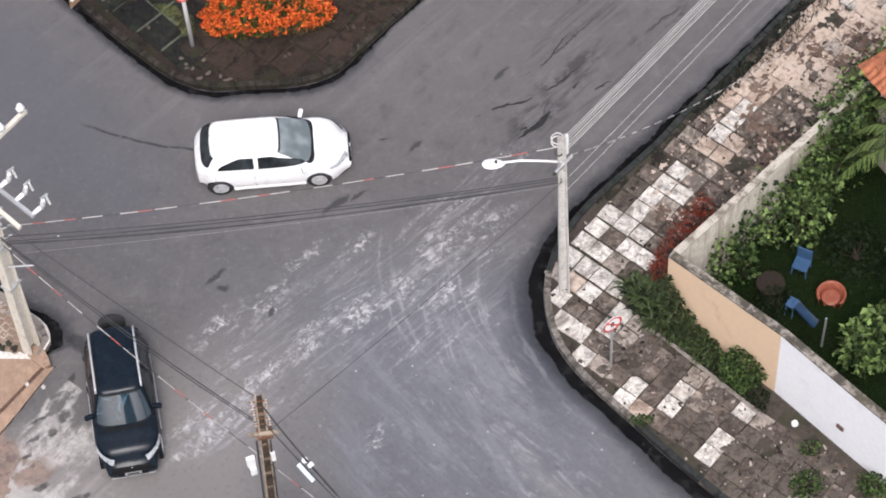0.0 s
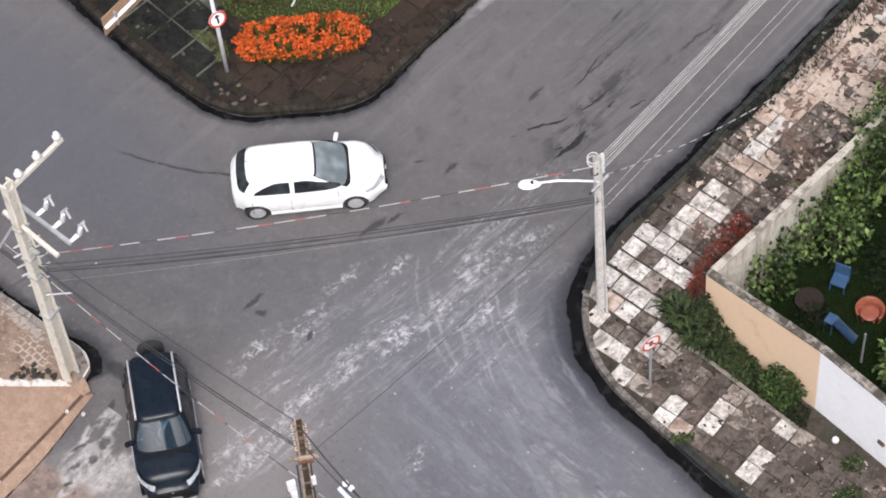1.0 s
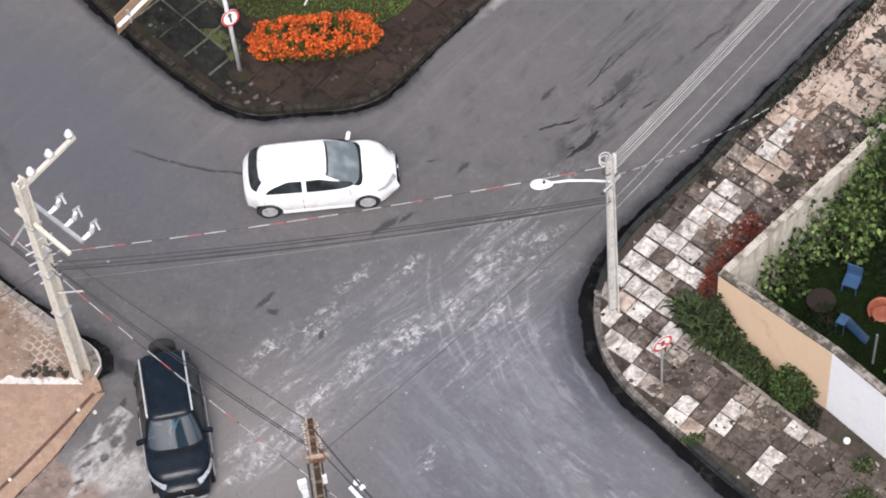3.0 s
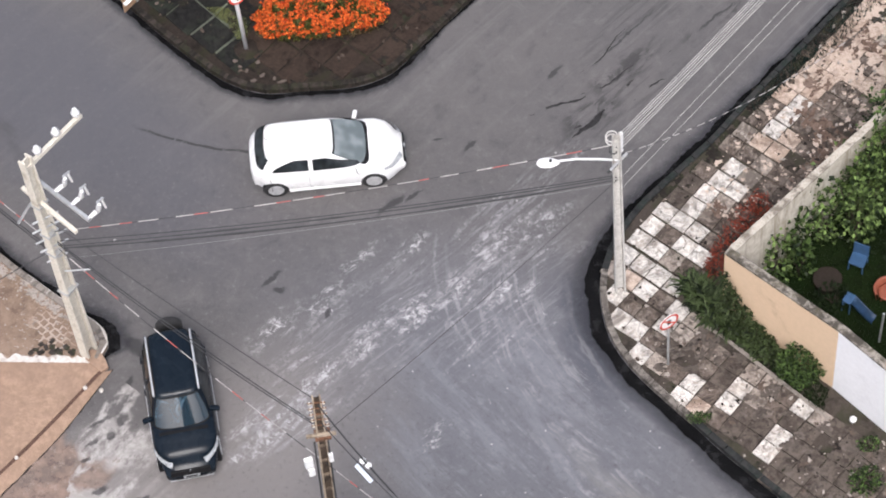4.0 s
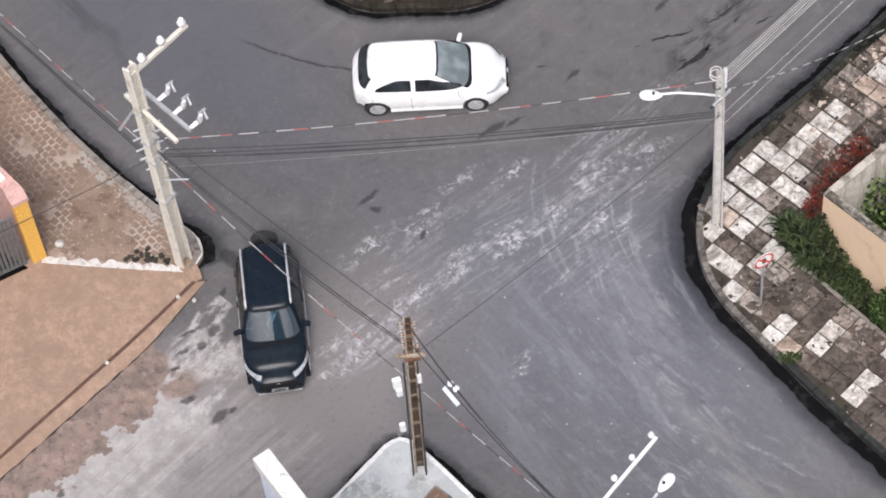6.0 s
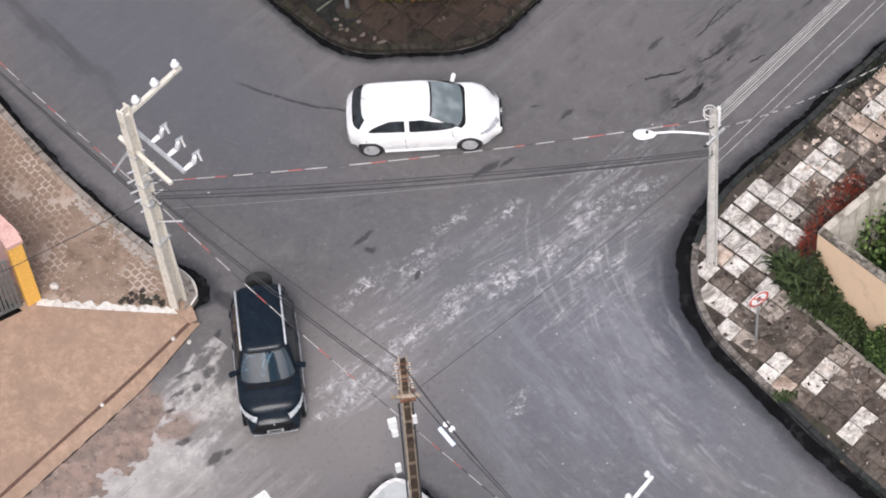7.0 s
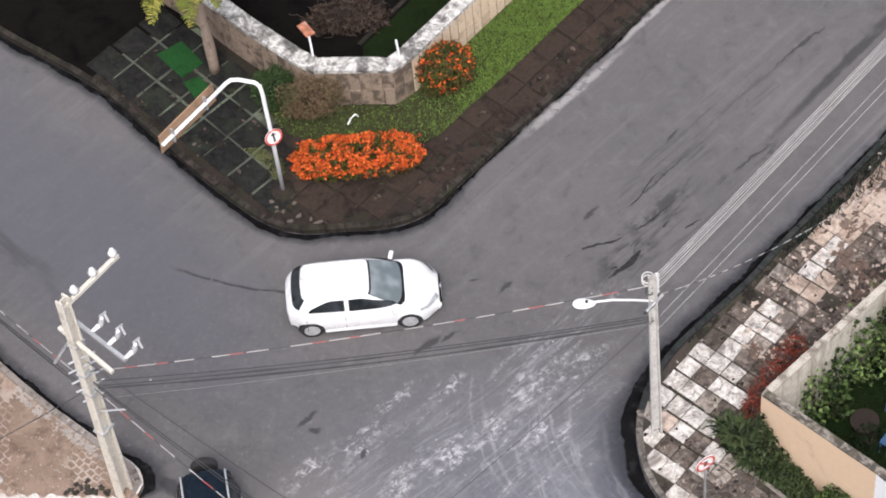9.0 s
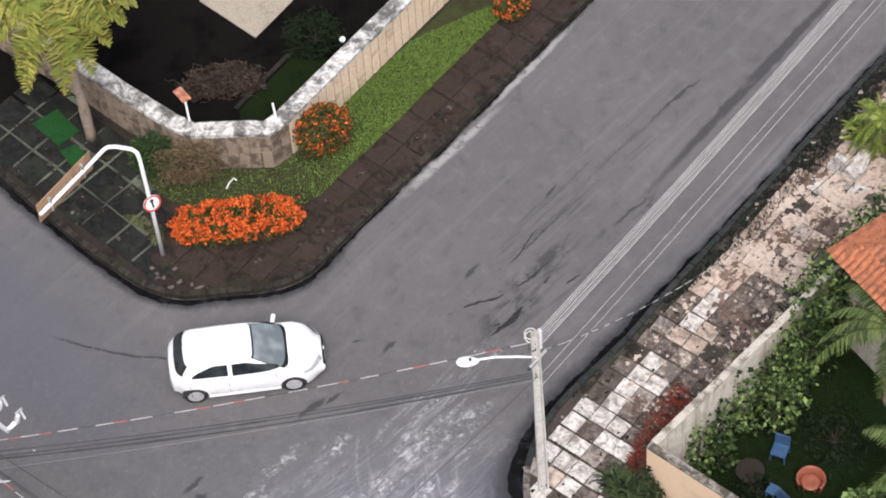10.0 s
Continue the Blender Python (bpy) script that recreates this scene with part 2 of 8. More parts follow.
    zone = m.any(m.spot((-2.4, -3.2), 40, (4.4, 1.7), 0.4, 0.5, 0.8), m.spot((0.7, -2.3), 40, (3.6, 2.4), 0.4, 0.5, 0.8), m.spot((1.6, 0.2), 42, (3.2, 0.9), 0.4, 0.5, 0.8), m.spot((-4.6, -5.4), 44, (2.4, 1.2), 0.4, 0.5, 0.8))
    c = m.mix(m.times(heavy, crumbs, zone, 0.9), c, (0.45, 0.445, 0.455))
    c = m.mix(m.times(fine, zone, 0.55), c, (0.26, 0.255, 0.265))
    if not lower:
        # arcs of the wheels that round the kerb
        r = m.vec("LENGTH", m.vec("SUBTRACT", m.co, (10.0, -0.6, 0.0)), out=1)
        rr = m.math("ADD", r, m.math("MULTIPLY", m.noise(0.35, 3, 0.5), 1.1))
        thin = m.step(m.noise(1.0, 5, 0.7, m.vec("ADD", m.vec("MULTIPLY", m.co, (0.22, 0.22, 0)), m.node_xyz(m.math("MULTIPLY", rr, 3.4)))), 0.52, 0.66)
        broken = m.step(m.noise(1.3, 6, 0.7), 0.44, 0.60)
        zone3 = m.any(m.spot((1.6, -3.6), -72, (3.4, 2.3), 0.4, 0.5, 0.8), m.spot((3.2, -8.2), -52, (4.6, 2.6), 0.4, 0.5, 0.8))
        c = m.mix(m.times(thin, broken, zone3, 0.60), c, (0.29, 0.288, 0.30))
        # dust along the lane to the lower road
        drag2 = m.place((0, 0, 0), -50, (2.2, 0.34, 1))
        lane = m.times(m.step(m.noise(1.3, 7, 0.7, drag2, 0.8), 0.48, 0.66), m.spot((1.6, -7.6), -46, (6.5, 3.6), 0.5, 0.4, 0.8), m.step(m.noise(2.6, 6, 0.7), 0.40, 0.6))
        c = m.mix(m.times(lane, 0.42), c, (0.27, 0.274, 0.295))
        # thicker drifts of pale dust
        flake = m.step(m.noise(3.4, 7, 0.74, m.place((0, 0, 0), 38, (1.7, 0.8, 1)), 0.8), 0.44, 0.58)
        drifts = 0.0
        for x, y, lx, ly in ((-2.48, -0.98, 0.75, 0.2), (-1.13, -0.75, 0.5, 0.3), (-3.44, -2.05, 0.8, 0.3), (-4.65, -2.71, 0.9, 0.35), (-3.64, -4.21, 1.2, 0.28), (-1.17, -2.75, 0.9, 0.4), (-0.04, -2.08, 0.55, 0.45), (1.13, -0.97, 0.95, 0.4), (2.28, -0.51, 0.8, 0.3), (-2.5, -3.4, 0.8, 0.35), (-0.97, -6.19, 0.6, 0.25), (-5.6, -5.4, 0.8, 0.3), (-5.9, -6.3, 0.6, 0.22)):
            drifts = m.any(drifts, m.spot((x, y), 38, (lx * 1.5, ly * 1.35), 0.16, 2.2, 0.95))
        c = m.mix(m.times(drifts, flake, crumbs, 0.85), c, (0.46, 0.455, 0.46))
        # single curved tyre lines
        for cx, cy, rad, wide, amount, zx, zy in ((4.11, -1.46, 4.71, 0.05, 0.42, -0.3, -2.2), (5.50, -1.41, 5.78, 0.07, 0.40, 0.0, -2.6), (5.53, -1.69, 4.21, 0.05, 0.40, 1.6, -2.9), (5.53, -1.69, 4.45, 0.04, 0.3, 1.4, -3.0), (8.57, -1.75, 6.84, 0.10, 0.34, 2.1, -3.9), (7.87, -2.54, 5.26, 0.09, 0.30, 2.9, -4.3), (8.57, -1.75, 7.6, 0.06, 0.26, 1.4, -4.6)):
            d = m.math("ABSOLUTE", m.math("SUBTRACT", m.math("ADD", m.vec("LENGTH", m.vec("SUBTRACT", m.co, (cx, cy, 0.0)), out=1), m.math("MULTIPLY", m.math("SUBTRACT", broken, 0.5), 0.06)), rad))
            c = m.mix(m.times(m.step(d, wide, wide * 0.3), m.spot((zx, zy), -78, (2.6, 0.8), 0.16, 2.2, 0.8), m.step(broken, 0.0, 0.6, 0.35, 1.0), amount), c, (0.30, 0.30, 0.31))
        # white grit lying in the dust, singly and in groups
        for scale, lim, amount in ((1.5, 0.085, 0.95), (3.1, 0.14, 0.8)):
            dots = m.step(m.cells(scale, m.warped[(0.16, 2.2)]), lim, lim * 0.4)
            c = m.mix(m.times(dots, m.step(m.noise(0.75, 4, 0.7), 0.50, 0.60), m.spot((-1.2, -3.0), 35, (6.0, 3.6), 0.5, 0.4, 0.5), amount), c, (0.44, 0.435, 0.44))
        strays = m.any(m.step(m.cells(0.7), 0.030, 0.018), m.times(m.step(m.cells(1.9, m.place((3, 7, 0))), 0.062, 0.030), wear), m.times(m.step(m.cells(1.4, m.place((9, 2, 0))), 0.05, 0.025), zone))
        c = m.mix(m.times(strays, 0.8), c, (0.40, 0.39, 0.39))
    if lower:
        # dust and cement of the lower street, laid along the lane
        along = m.place((0, 0, 0), 43)
        lane43 = m.node("ShaderNodeSeparateXYZ")
        m.put(lane43.inputs[0], along)
        u, v = lane43.outputs[0], m.math("MULTIPLY", lane43.outputs[1], -1.0)
        rag = m.math("SUBTRACT", m.noise(0.9, 9, 0.62), 0.5)
        fray = m.math("SUBTRACT", m.noise(6.0, 6, 0.7), 0.5)
        vv = m.math("ADD", v, m.math("ADD", m.math("MULTIPLY", rag, 3.0), m.math("MULTIPLY", fray, 0.35)))
        uu = m.math("ADD", u, m.math("MULTIPLY", rag, 2.4))
        south = m.step(uu, -11.2, -11.5)
        rut = m.noise(1.0, 6, 0.62, m.place((0, 0, 0), 43, (5.0, 0.26, 1)))
        rut2 = m.noise(1.0, 5, 0.6, m.place((2, 5, 0), 45, (7.0, 0.11, 1)))
        lane_zone = m.times(m.step(v, -3.2, -2.4), m.step(v, 3.6, 2.0), m.step(uu, -9.4, -10.6))
        c = m.mix(m.times(lane_zone, 0.72), c, m.mix(m.step(rut, 0.34, 0.66), (0.150, 0.138, 0.134), (0.245, 0.230, 0.222)))
        c = m.mix(m.times(lane_zone, m.step(rut2, 0.60, 0.68), m.step(m.noise(0.8, 4, 0.6), 0.42, 0.60), 0.5), c, (0.085, 0.080, 0.080))
        c = m.mix(m.times(lane_zone, m.step(m.noise(3.2, 8, 0.74), 0.52, 0.62), 0.4), c, (0.275, 0.262, 0.254))
        c = m.mix(m.times(lane_zone, m.step(m.noise(3.2, 8, 0.74, m.place((7, 3, 0))), 0.54, 0.66), 0.45), c, (0.098, 0.092, 0.090))
        c = m.mix(m.times(lane_zone, m.step(m.noise(9.0, 5, 0.7), 0.56, 0.68), 0.35), c, (0.30, 0.285, 0.275))
        # brown earth beside the ramp
        soil = m.mix(m.step(m.noise(1.4, 7, 0.7), 0.38, 0.62), (0.150, 0.115, 0.098), (0.250, 0.180, 0.146))
        soil = m.mix(m.times(m.step(m.noise(5.0, 6, 0.72), 0.52, 0.62), 0.6), soil, (0.085, 0.062, 0.053))
        soil = m.mix(m.times(m.step(m.noise(3.0, 7, 0.74, m.place((5, 9, 0))), 0.54, 0.64), 0.5), soil, (0.33, 0.27, 0.235))
        c = m.mix(m.times(m.step(vv, -1.72, -1.84), m.step(m.math("ADD", u, m.math("MULTIPLY", rag, 1.6)), -10.6, -11.0), 0.92), c, soil)
        c = m.mix(m.times(m.any(m.spot((-9.35, -6.30), 25, (0.85, 0.42), 0.12, 1.7, 0.3), m.spot((-10.3, -6.6), 40, (1.0, 0.42), 0.12, 1.7, 0.3)), 0.8), c, soil)
        # the cement sheet, crisp along the earth, thinning towards the lane
        sheet = m.times(m.step(vv, -1.84, -1.77), south, m.step(m.math("ADD", vv, m.math("MULTIPLY", m.math("SUBTRACT", rut, 0.5), 3.0)), 0.5, -0.9))
        paste = m.mix(m.step(m.noise(2.0, 7, 0.68), 0.36, 0.64), (0.285, 0.270, 0.257), (0.385, 0.367, 0.350))
        paste = m.mix(m.times(m.step(m.noise(8.0, 5, 0.72), 0.57, 0.66), 0.6), paste, (0.18, 0.168, 0.16))
        paste = m.mix(m.times(m.step(m.noise(4.5, 7, 0.75, m.place((3, 4, 0))), 0.52, 0.60), 0.4), paste, (0.46, 0.44, 0.42))
        c = m.mix(m.times(sheet, 0.88), c, paste)
        c = m.mix(m.times(sheet, m.step(rut2, 0.57, 0.64), m.step(m.noise(0.8, 4, 0.6), 0.42, 0.60), 0.55), c, (0.19, 0.178, 0.17))
        # whitish smears round the corner of the ramp
        smear = m.any(m.spot((-9.0, -5.30), 48, (1.0, 0.55), 0.12, 1.7, 0.3), m.spot((-7.95, -5.65), 20, (1.35, 0.60), 0.12, 1.7, 0.35), m.spot((-9.35, -5.85), 45, (0.75, 0.22), 0.12, 1.7, 0.3), m.spot((-8.66, -4.50), 50, (0.95, 0.34), 0.12, 1.7, 0.3), m.spot((-8.9, -7.0), 43, (1.0, 0.35), 0.12, 1.7, 0.35))
        smear = m.times(smear, m.step(m.noise(2.2, 8, 0.72, m.place((0, 0, 0), 48, (1.6, 0.8, 1))), 0.40, 0.54))
        c = m.mix(m.times(smear, 0.92), c, m.mix(m.step(m.noise(3.5, 6, 0.7), 0.4, 0.62), (0.27, 0.258, 0.25), (0.40, 0.385, 0.372)))
    # dark oil and patches
    LOW_OIL = ((-8.57, -4.84, 65, 0.26, 0.17), (-8.85, -5.26, 30, 0.17, 0.13), (-9.31, -5.43, 25, 0.22, 0.10), (-9.14, -4.88, 30, 0.40, 0.10), (-8.36, -7.24, 40, 0.34, 0.16), (-8.05, -7.1, 40, 0.16, 0.10), (-9.15, -6.75, 20, 0.26, 0.12), (-12.56, -9.70, 50, 0.30, 0.10), (-12.13, -9.12, 50, 0.17, 0.11), (-13.0, -10.05, 40, 0.22, 0.11), (-12.75, -9.45, 60, 0.2, 0.06), (-13.5, -10.7, 35, 0.3, 0.12), (-9.46, -5.9, 20, 0.16, 0.06))
    UP_OIL = ((-4.70, -1.28, 38, 0.42, 0.10), (-4.55, -1.62, -15, 0.2, 0.13), (-8.36, -3.87, 70, 0.30, 0.08), (-7.45, -3.62, 60, 0.42, 0.14), (-7.2, -3.45, 20, 0.30, 0.12), (-8.15, -2.85, -45, 0.55, 0.26), (-1.55, 0.55, 36, 0.62, 0.13), (-1.0, 0.75, 30, 0.36, 0.08), (0.57, 2.10, 40, 0.30, 0.09), (-0.22, 2.39, 8, 0.18, 0.035), (-3.35, -2.45, 60, 0.2, 0.08), (2.98, 4.12, 42, 0.34, 0.08), (5.39, 6.37, 45, 0.32, 0.06), (4.9, 5.0, 42, 1.6, 0.035), (9.3, 9.05, 37, 1.0, 0.07), (7.4, 5.4, 36, 0.9, 0.05), (8.6, 8.5, 45, 0.5, 0.03))
    oil = 0.0
    for x, y, turn, lx, ly in LOW_OIL if lower else UP_OIL:
        oil = m.any(oil, m.spot((x, y), turn, (lx, ly), 0.07, 4.0, 0.55))
    c = m.mix(m.times(oil, 0.78), c, (0.030, 0.030, 0.032))
    if not lower:
        # rubber and cracks on the upper street
        arc = m.vec("LENGTH", m.vec("SUBTRACT", m.co, (-2.6, 13.0, 0.0)), out=1)
        sk = m.times(m.step(m.math("ABSOLUTE", m.math("SUBTRACT", m.math("ADD", arc, m.math("MULTIPLY", m.noise(1.6, 4, 0.6), 0.16)), 10.78)), 0.05, 0.015), m.any(m.spot((-5.7, 2.9), -18, (2.8, 0.8), 0.16, 1.3, 0.3), m.spot((-3.0, 2.3), -2, (0.6, 0.4), 0.16, 1.3, 0.3)), m.step(m.noise(5.5, 5, 0.75), 0.34, 0.46))
        c = m.mix(m.times(sk, 0.8), c, (0.026, 0.026, 0.026))
        lane2 = m.place((0, 0, 0), 40, (3.0, 0.22, 1))
        ru = m.times(m.step(m.noise(1.3, 5, 0.65, lane2, 0.3), 0.50, 0.62), m.any(m.spot((4.6, 3.0), 40, (3.4, 1.1), 0.4, 0.5, 0.7), m.spot((6.3, 6.6), 42, (6.5, 1.0), 0.4, 0.5, 0.7)))
        c = m.mix(m.times(ru, 0.40), c, (0.040, 0.039, 0.040))
        band = m.times(m.spot((-13.5, 6.3), -48, (5.5, 0.42), 0.4, 0.5, 0.7), m.step(m.noise(1.0, 4, 0.6, m.place((0, 0, 0), -48, (3.2, 0.3, 1))), 0.35, 0.55))
        c = m.mix(m.times(band, 0.6), c, (0.045, 0.045, 0.047))
        # thin broken mortar along the upper kerb
        ap = m.times(m.any(m.spot((2.9, 8.08), 41.0, (2.6, 0.20), 0.05, 2.4, 0.7), m.spot((5.4, 10.62), 43.4, (2.6, 0.14), 0.05, 2.4, 0.7)), m.step(m.noise(3.2, 7, 0.72), 0.36, 0.50))
        c = m.mix(m.times(ap, 0.8), c, (0.30, 0.288, 0.28))
        # black scuffs beside the bare wires, a paler worn band towards the gutter
        scuff = m.times(m.any(m.spot((3.7, 2.55), 42, (1.5, 0.55), 0.3, 0.9, 0.7), m.spot((4.9, 4.0), 40, (1.7, 0.45), 0.3, 0.9, 0.7), m.spot((7.3, 5.3), 38, (1.5, 0.3), 0.3, 0.9, 0.7)), m.step(m.noise(1.5, 7, 0.74, m.place((0, 0, 0), 40, (1.8, 0.7, 1)), 0.6), 0.47, 0.58))
        c = m.mix(m.times(scuff, 0.80), c, (0.036, 0.035, 0.036))
        pale = m.times(m.spot((11.2, 6.2), 44, (6.5, 0.55), 0.12, 0.9, 0.7), m.step(m.noise(1.0, 5, 0.65, m.place((0, 0, 0), 44, (6.0, 0.16, 1))), 0.40, 0.62))
        c = m.mix(m.times(pale, 0.42), c, (0.205, 0.200, 0.205))
        # a dark tarred seam that runs up the street
        seam = m.times(m.spot((11.45, 9.32), 43.8, (6.0, 0.20), 0.05, 2.4, 0.5), m.step(m.noise(0.9, 5, 0.65, m.place((0, 0, 0), 44, (2.5, 0.6, 1))), 0.32, 0.48))
        c = m.mix(m.times(seam, 0.85), c, (0.040, 0.039, 0.041))
        # the lower road: an olive-grey worn streak and bluer edges
        streak = m.times(m.spot((4.4, -9.6), -50, (4.6, 0.55), 0.3, 0.7, 0.8), m.step(m.noise(1.2, 6, 0.68, m.place((0, 0, 0), -50, (2.6, 0.5, 1))), 0.38, 0.58))
        c = m.mix(m.times(streak, 0.55), c, (0.205, 0.200, 0.190))
    c = m.mix(1.0, c, (1.06, 1.05, 1.05), "MULTIPLY")
    return m.done(c, grit, 0.006, m.step(cloud, 0.3, 0.7, 0.78, 0.92))


def gutter_silt():
    """A film of black silt, thick at the kerb, thinning raggedly over the road. u: metres from the kerb, v: how far it reaches there."""
    m = Mat("gutter_silt", 0.9, 0, 0.03)
    uv = m.node("ShaderNodeSeparateXYZ")
    m.put(uv.inputs[0], m.node("ShaderNodeUVMap").outputs["UV"])
    rag = m.math("MULTIPLY", m.math("SUBTRACT", m.noise(1.2, 6, 0.62), 0.5), 0.42)
    fray = m.math("MULTIPLY", m.math("SUBTRACT", m.noise(7.0, 5, 0.7), 0.5), 0.10)
    away = m.math("DIVIDE", m.math("ADD", uv.outputs[0], m.math("ADD", rag, fray)), uv.outputs[1])
    foul = m.step(away, 1.12, 0.90)
    silt = m.mix(m.step(m.noise(2.6, 6, 0.7), 0.42, 0.68), (0.0045, 0.0045, 0.005), (0.018, 0.018, 0.019))
    silt = m.mix(m.times(m.step(m.noise(11.0, 4, 0.75), 0.64, 0.72), 0.5), silt, (0.07, 0.066, 0.062))
    m.put(m.p.inputs["Alpha"], m.any(m.times(foul, 0.96), m.times(m.step(away, 2.7, 0.9), 0.52)))
    return m.done(m.mix(foul, (0.040, 0.042, 0.052), silt))


def node_xyz(self, v):
    n = self.node("ShaderNodeCombineXYZ")
    for s in n.inputs:
        self.put(s, v)
    return n.outputs[0]


Mat.node_xyz = node_xyz


def stone(name, base, dark, moss=None, amount=0.5, scale=3.0, rough=0.85, piece=True, bump=0.012, grime=0.0, grime_colour=(0.05, 0.042, 0.036), grain=0.15, spec=0.10):
    """Weathered stone or concrete: blotches, pits, stains and some growth."""
    m = Mat(name, rough, 0, spec)
    co = m.co
    if piece:
        co = m.vec("ADD", m.co, m.node_xyz(m.math("MULTIPLY", m.random(), 57.0)))
    f = m.noise(scale, 7, 0.68, co, 0.4)
    c = m.mix(m.step(m.noise(scale * 9, 4, 0.7, co), 0.3, 0.7), tuple(v * (1 - 1.2 * grain) for v in base), tuple(min(1, v * (1 + 0.8 * grain)) for v in base))
    if piece:
        c = m.mix(m.math("MULTIPLY", m.random(), 0.45), c, tuple(0.5 * (a + b) for a, b in zip(base, dark)))
    c = m.mix(m.times(m.step(f, 0.62 - 0.3 * amount, 0.80 - 0.3 * amount), 0.85), c, dark)
    if moss:
        c = m.mix(m.times(m.step(m.noise(scale * 0.7, 6, 0.7, co), 0.48, 0.62), 0.8), c, moss)
    if grime:
        at = m.node("ShaderNodeNewGeometry").outputs["Position"]
        g = m.step(m.noise(1.1, 8, 0.72, at, 0.8), 0.50, 0.62)
        h = m.step(m.noise(6.0, 6, 0.75, at, 0.5), 0.44, 0.60)
        c = m.mix(m.times(m.any(m.times(g, 0.8), m.times(h, 0.55)), grime), c, grime_colour)
    return m.done(c, f, bump)


def leafy(name, a, b, c3=None, rough=0.5, sharp=1.0):
    m = Mat(name, rough, 0, 0.15)
    r = m.math("POWER", m.island(), sharp)
    c = m.mix(r, a, b)
    if c3:
        c = m.mix(m.step(m.noise(1.3, 4), 0.5, 0.62), c, c3)
    m.p.inputs["Subsurface Weight"].default_value = 0.0
    return m.done(c)


ASPHALT = asphalt()
ASPHALT_LOWER = asphalt(True)
GUTTER_SILT = gutter_silt()
KERB = stone("kerb_stone", (0.060, 0.049, 0.042), (0.013, 0.012, 0.011), (0.030, 0.031, 0.019), 0.7, 2.0, grime=0.8, grime_colour=(0.016, 0.014, 0.012))
KERB_DARK = stone("black_kerb", (0.060, 0.052, 0.046), (0.020, 0.018, 0.016), (0.04, 0.045, 0.025), 0.55, 2.0)
KERB_SILT = stone("silted_kerb", (0.030, 0.031, 0.032), (0.012, 0.013, 0.014), (0.022, 0.030, 0.026), 0.55, 2.6, grime=0.5, grime_colour=(0.07, 0.067, 0.062))
KERB_WORN = stone("worn_grey_kerb", (0.22, 0.198, 0.178), (0.045, 0.040, 0.036), None, 0.6, 3.0, grime=0.8, grime_colour=(0.05, 0.043, 0.038))
KERB_PALE = stone("pale_kerb", (0.255, 0.225, 0.20), (0.075, 0.066, 0.06), None, 0.5, 2.2)
BED = stone("joint_earth", (0.066, 0.054, 0.046), (0.024, 0.021, 0.018), (0.042, 0.042, 0.028), 0.5, 2.4, 0.9, False)
TILE_WHITE = stone("white_pavement_tile", (0.76, 0.72, 0.67), (0.085, 0.074, 0.066), (0.46, 0.405, 0.36), 0.42, 4.2, grime=0.8)
TILE_BEIGE = stone("beige_pavement_tile", (0.40, 0.345, 0.30), (0.11, 0.088, 0.075), None, 0.5, 3.2, grime=0.85)
TILE_WORN = stone("worn_beige_tile", (0.60, 0.49, 0.41), (0.27, 0.20, 0.155), (0.42, 0.32, 0.255), 0.5, 1.7, grime=0.85, grime_colour=(0.10, 0.070, 0.055))
TILE_BROWN = stone("brown_pavement_tile", (0.168, 0.135, 0.114), (0.043, 0.034, 0.029), (0.25, 0.212, 0.182), 0.55, 4.2, grime=1.0, grime_colour=(0.034, 0.027, 0.023))
TILE_DARK = stone("dark_pavement_tile", (0.070, 0.056, 0.048), (0.022, 0.018, 0.016), (0.12, 0.10, 0.085), 0.5, 4.0, grime=0.7, grime_colour=(0.14, 0.118, 0.10))
FLAG = stone("dark_flagstone", (0.016, 0.0155, 0.0155), (0.007, 0.007, 0.007), (0.024, 0.028, 0.021), 0.45, 2.4, grime=0.45, grime_colour=(0.044, 0.044, 0.038), spec=0.04)
FLAG_WARM = stone("brown_flagstone", (0.042, 0.031, 0.025), (0.015, 0.011, 0.010), None, 0.5, 1.6, grime=0.5, grime_colour=(0.066, 0.046, 0.036), spec=0.04)
FLAG_RED = stone("red_flagstone", (0.058, 0.042, 0.036), (0.036, 0.028, 0.025), None, 0.45, 2.5)
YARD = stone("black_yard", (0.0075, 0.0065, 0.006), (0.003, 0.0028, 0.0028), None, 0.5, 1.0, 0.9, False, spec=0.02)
MOSS = stone("mossy_joint", (0.085, 0.092, 0.072), (0.030, 0.032, 0.025), (0.15, 0.175, 0.125), 0.4, 0.8, 0.9, False)
ISLE = stone("dark_paving_bed", (0.034, 0.027, 0.023), (0.014, 0.012, 0.011), (0.030, 0.030, 0.018), 0.5, 1.6, 0.9, False, spec=0.04)
CLAD = stone("tan_wall_stone", (0.70, 0.56, 0.41), (0.42, 0.31, 0.22), None, 0.32, 2.0, 0.8)
CLAD_OLD = stone("weathered_wall_stone", (0.30, 0.232, 0.178), (0.085, 0.066, 0.052), None, 0.62, 2.0, 0.85)
COPING = stone("mouldy_white_coping", (0.66, 0.64, 0.60), (0.060, 0.056, 0.052), None, 0.62, 1.7, 0.8, False, grime=1.0, grime_colour=(0.042, 0.039, 0.036))
COPING_OLD = stone("mossy_coping", (0.30, 0.27, 0.235), (0.030, 0.026, 0.021), (0.085, 0.075, 0.052), 0.72, 3.2, 0.85, False)
COPING_PALE = stone("pale_worn_coping", (0.46, 0.42, 0.36), (0.12, 0.10, 0.08), None, 0.5, 2.4, 0.85, False)
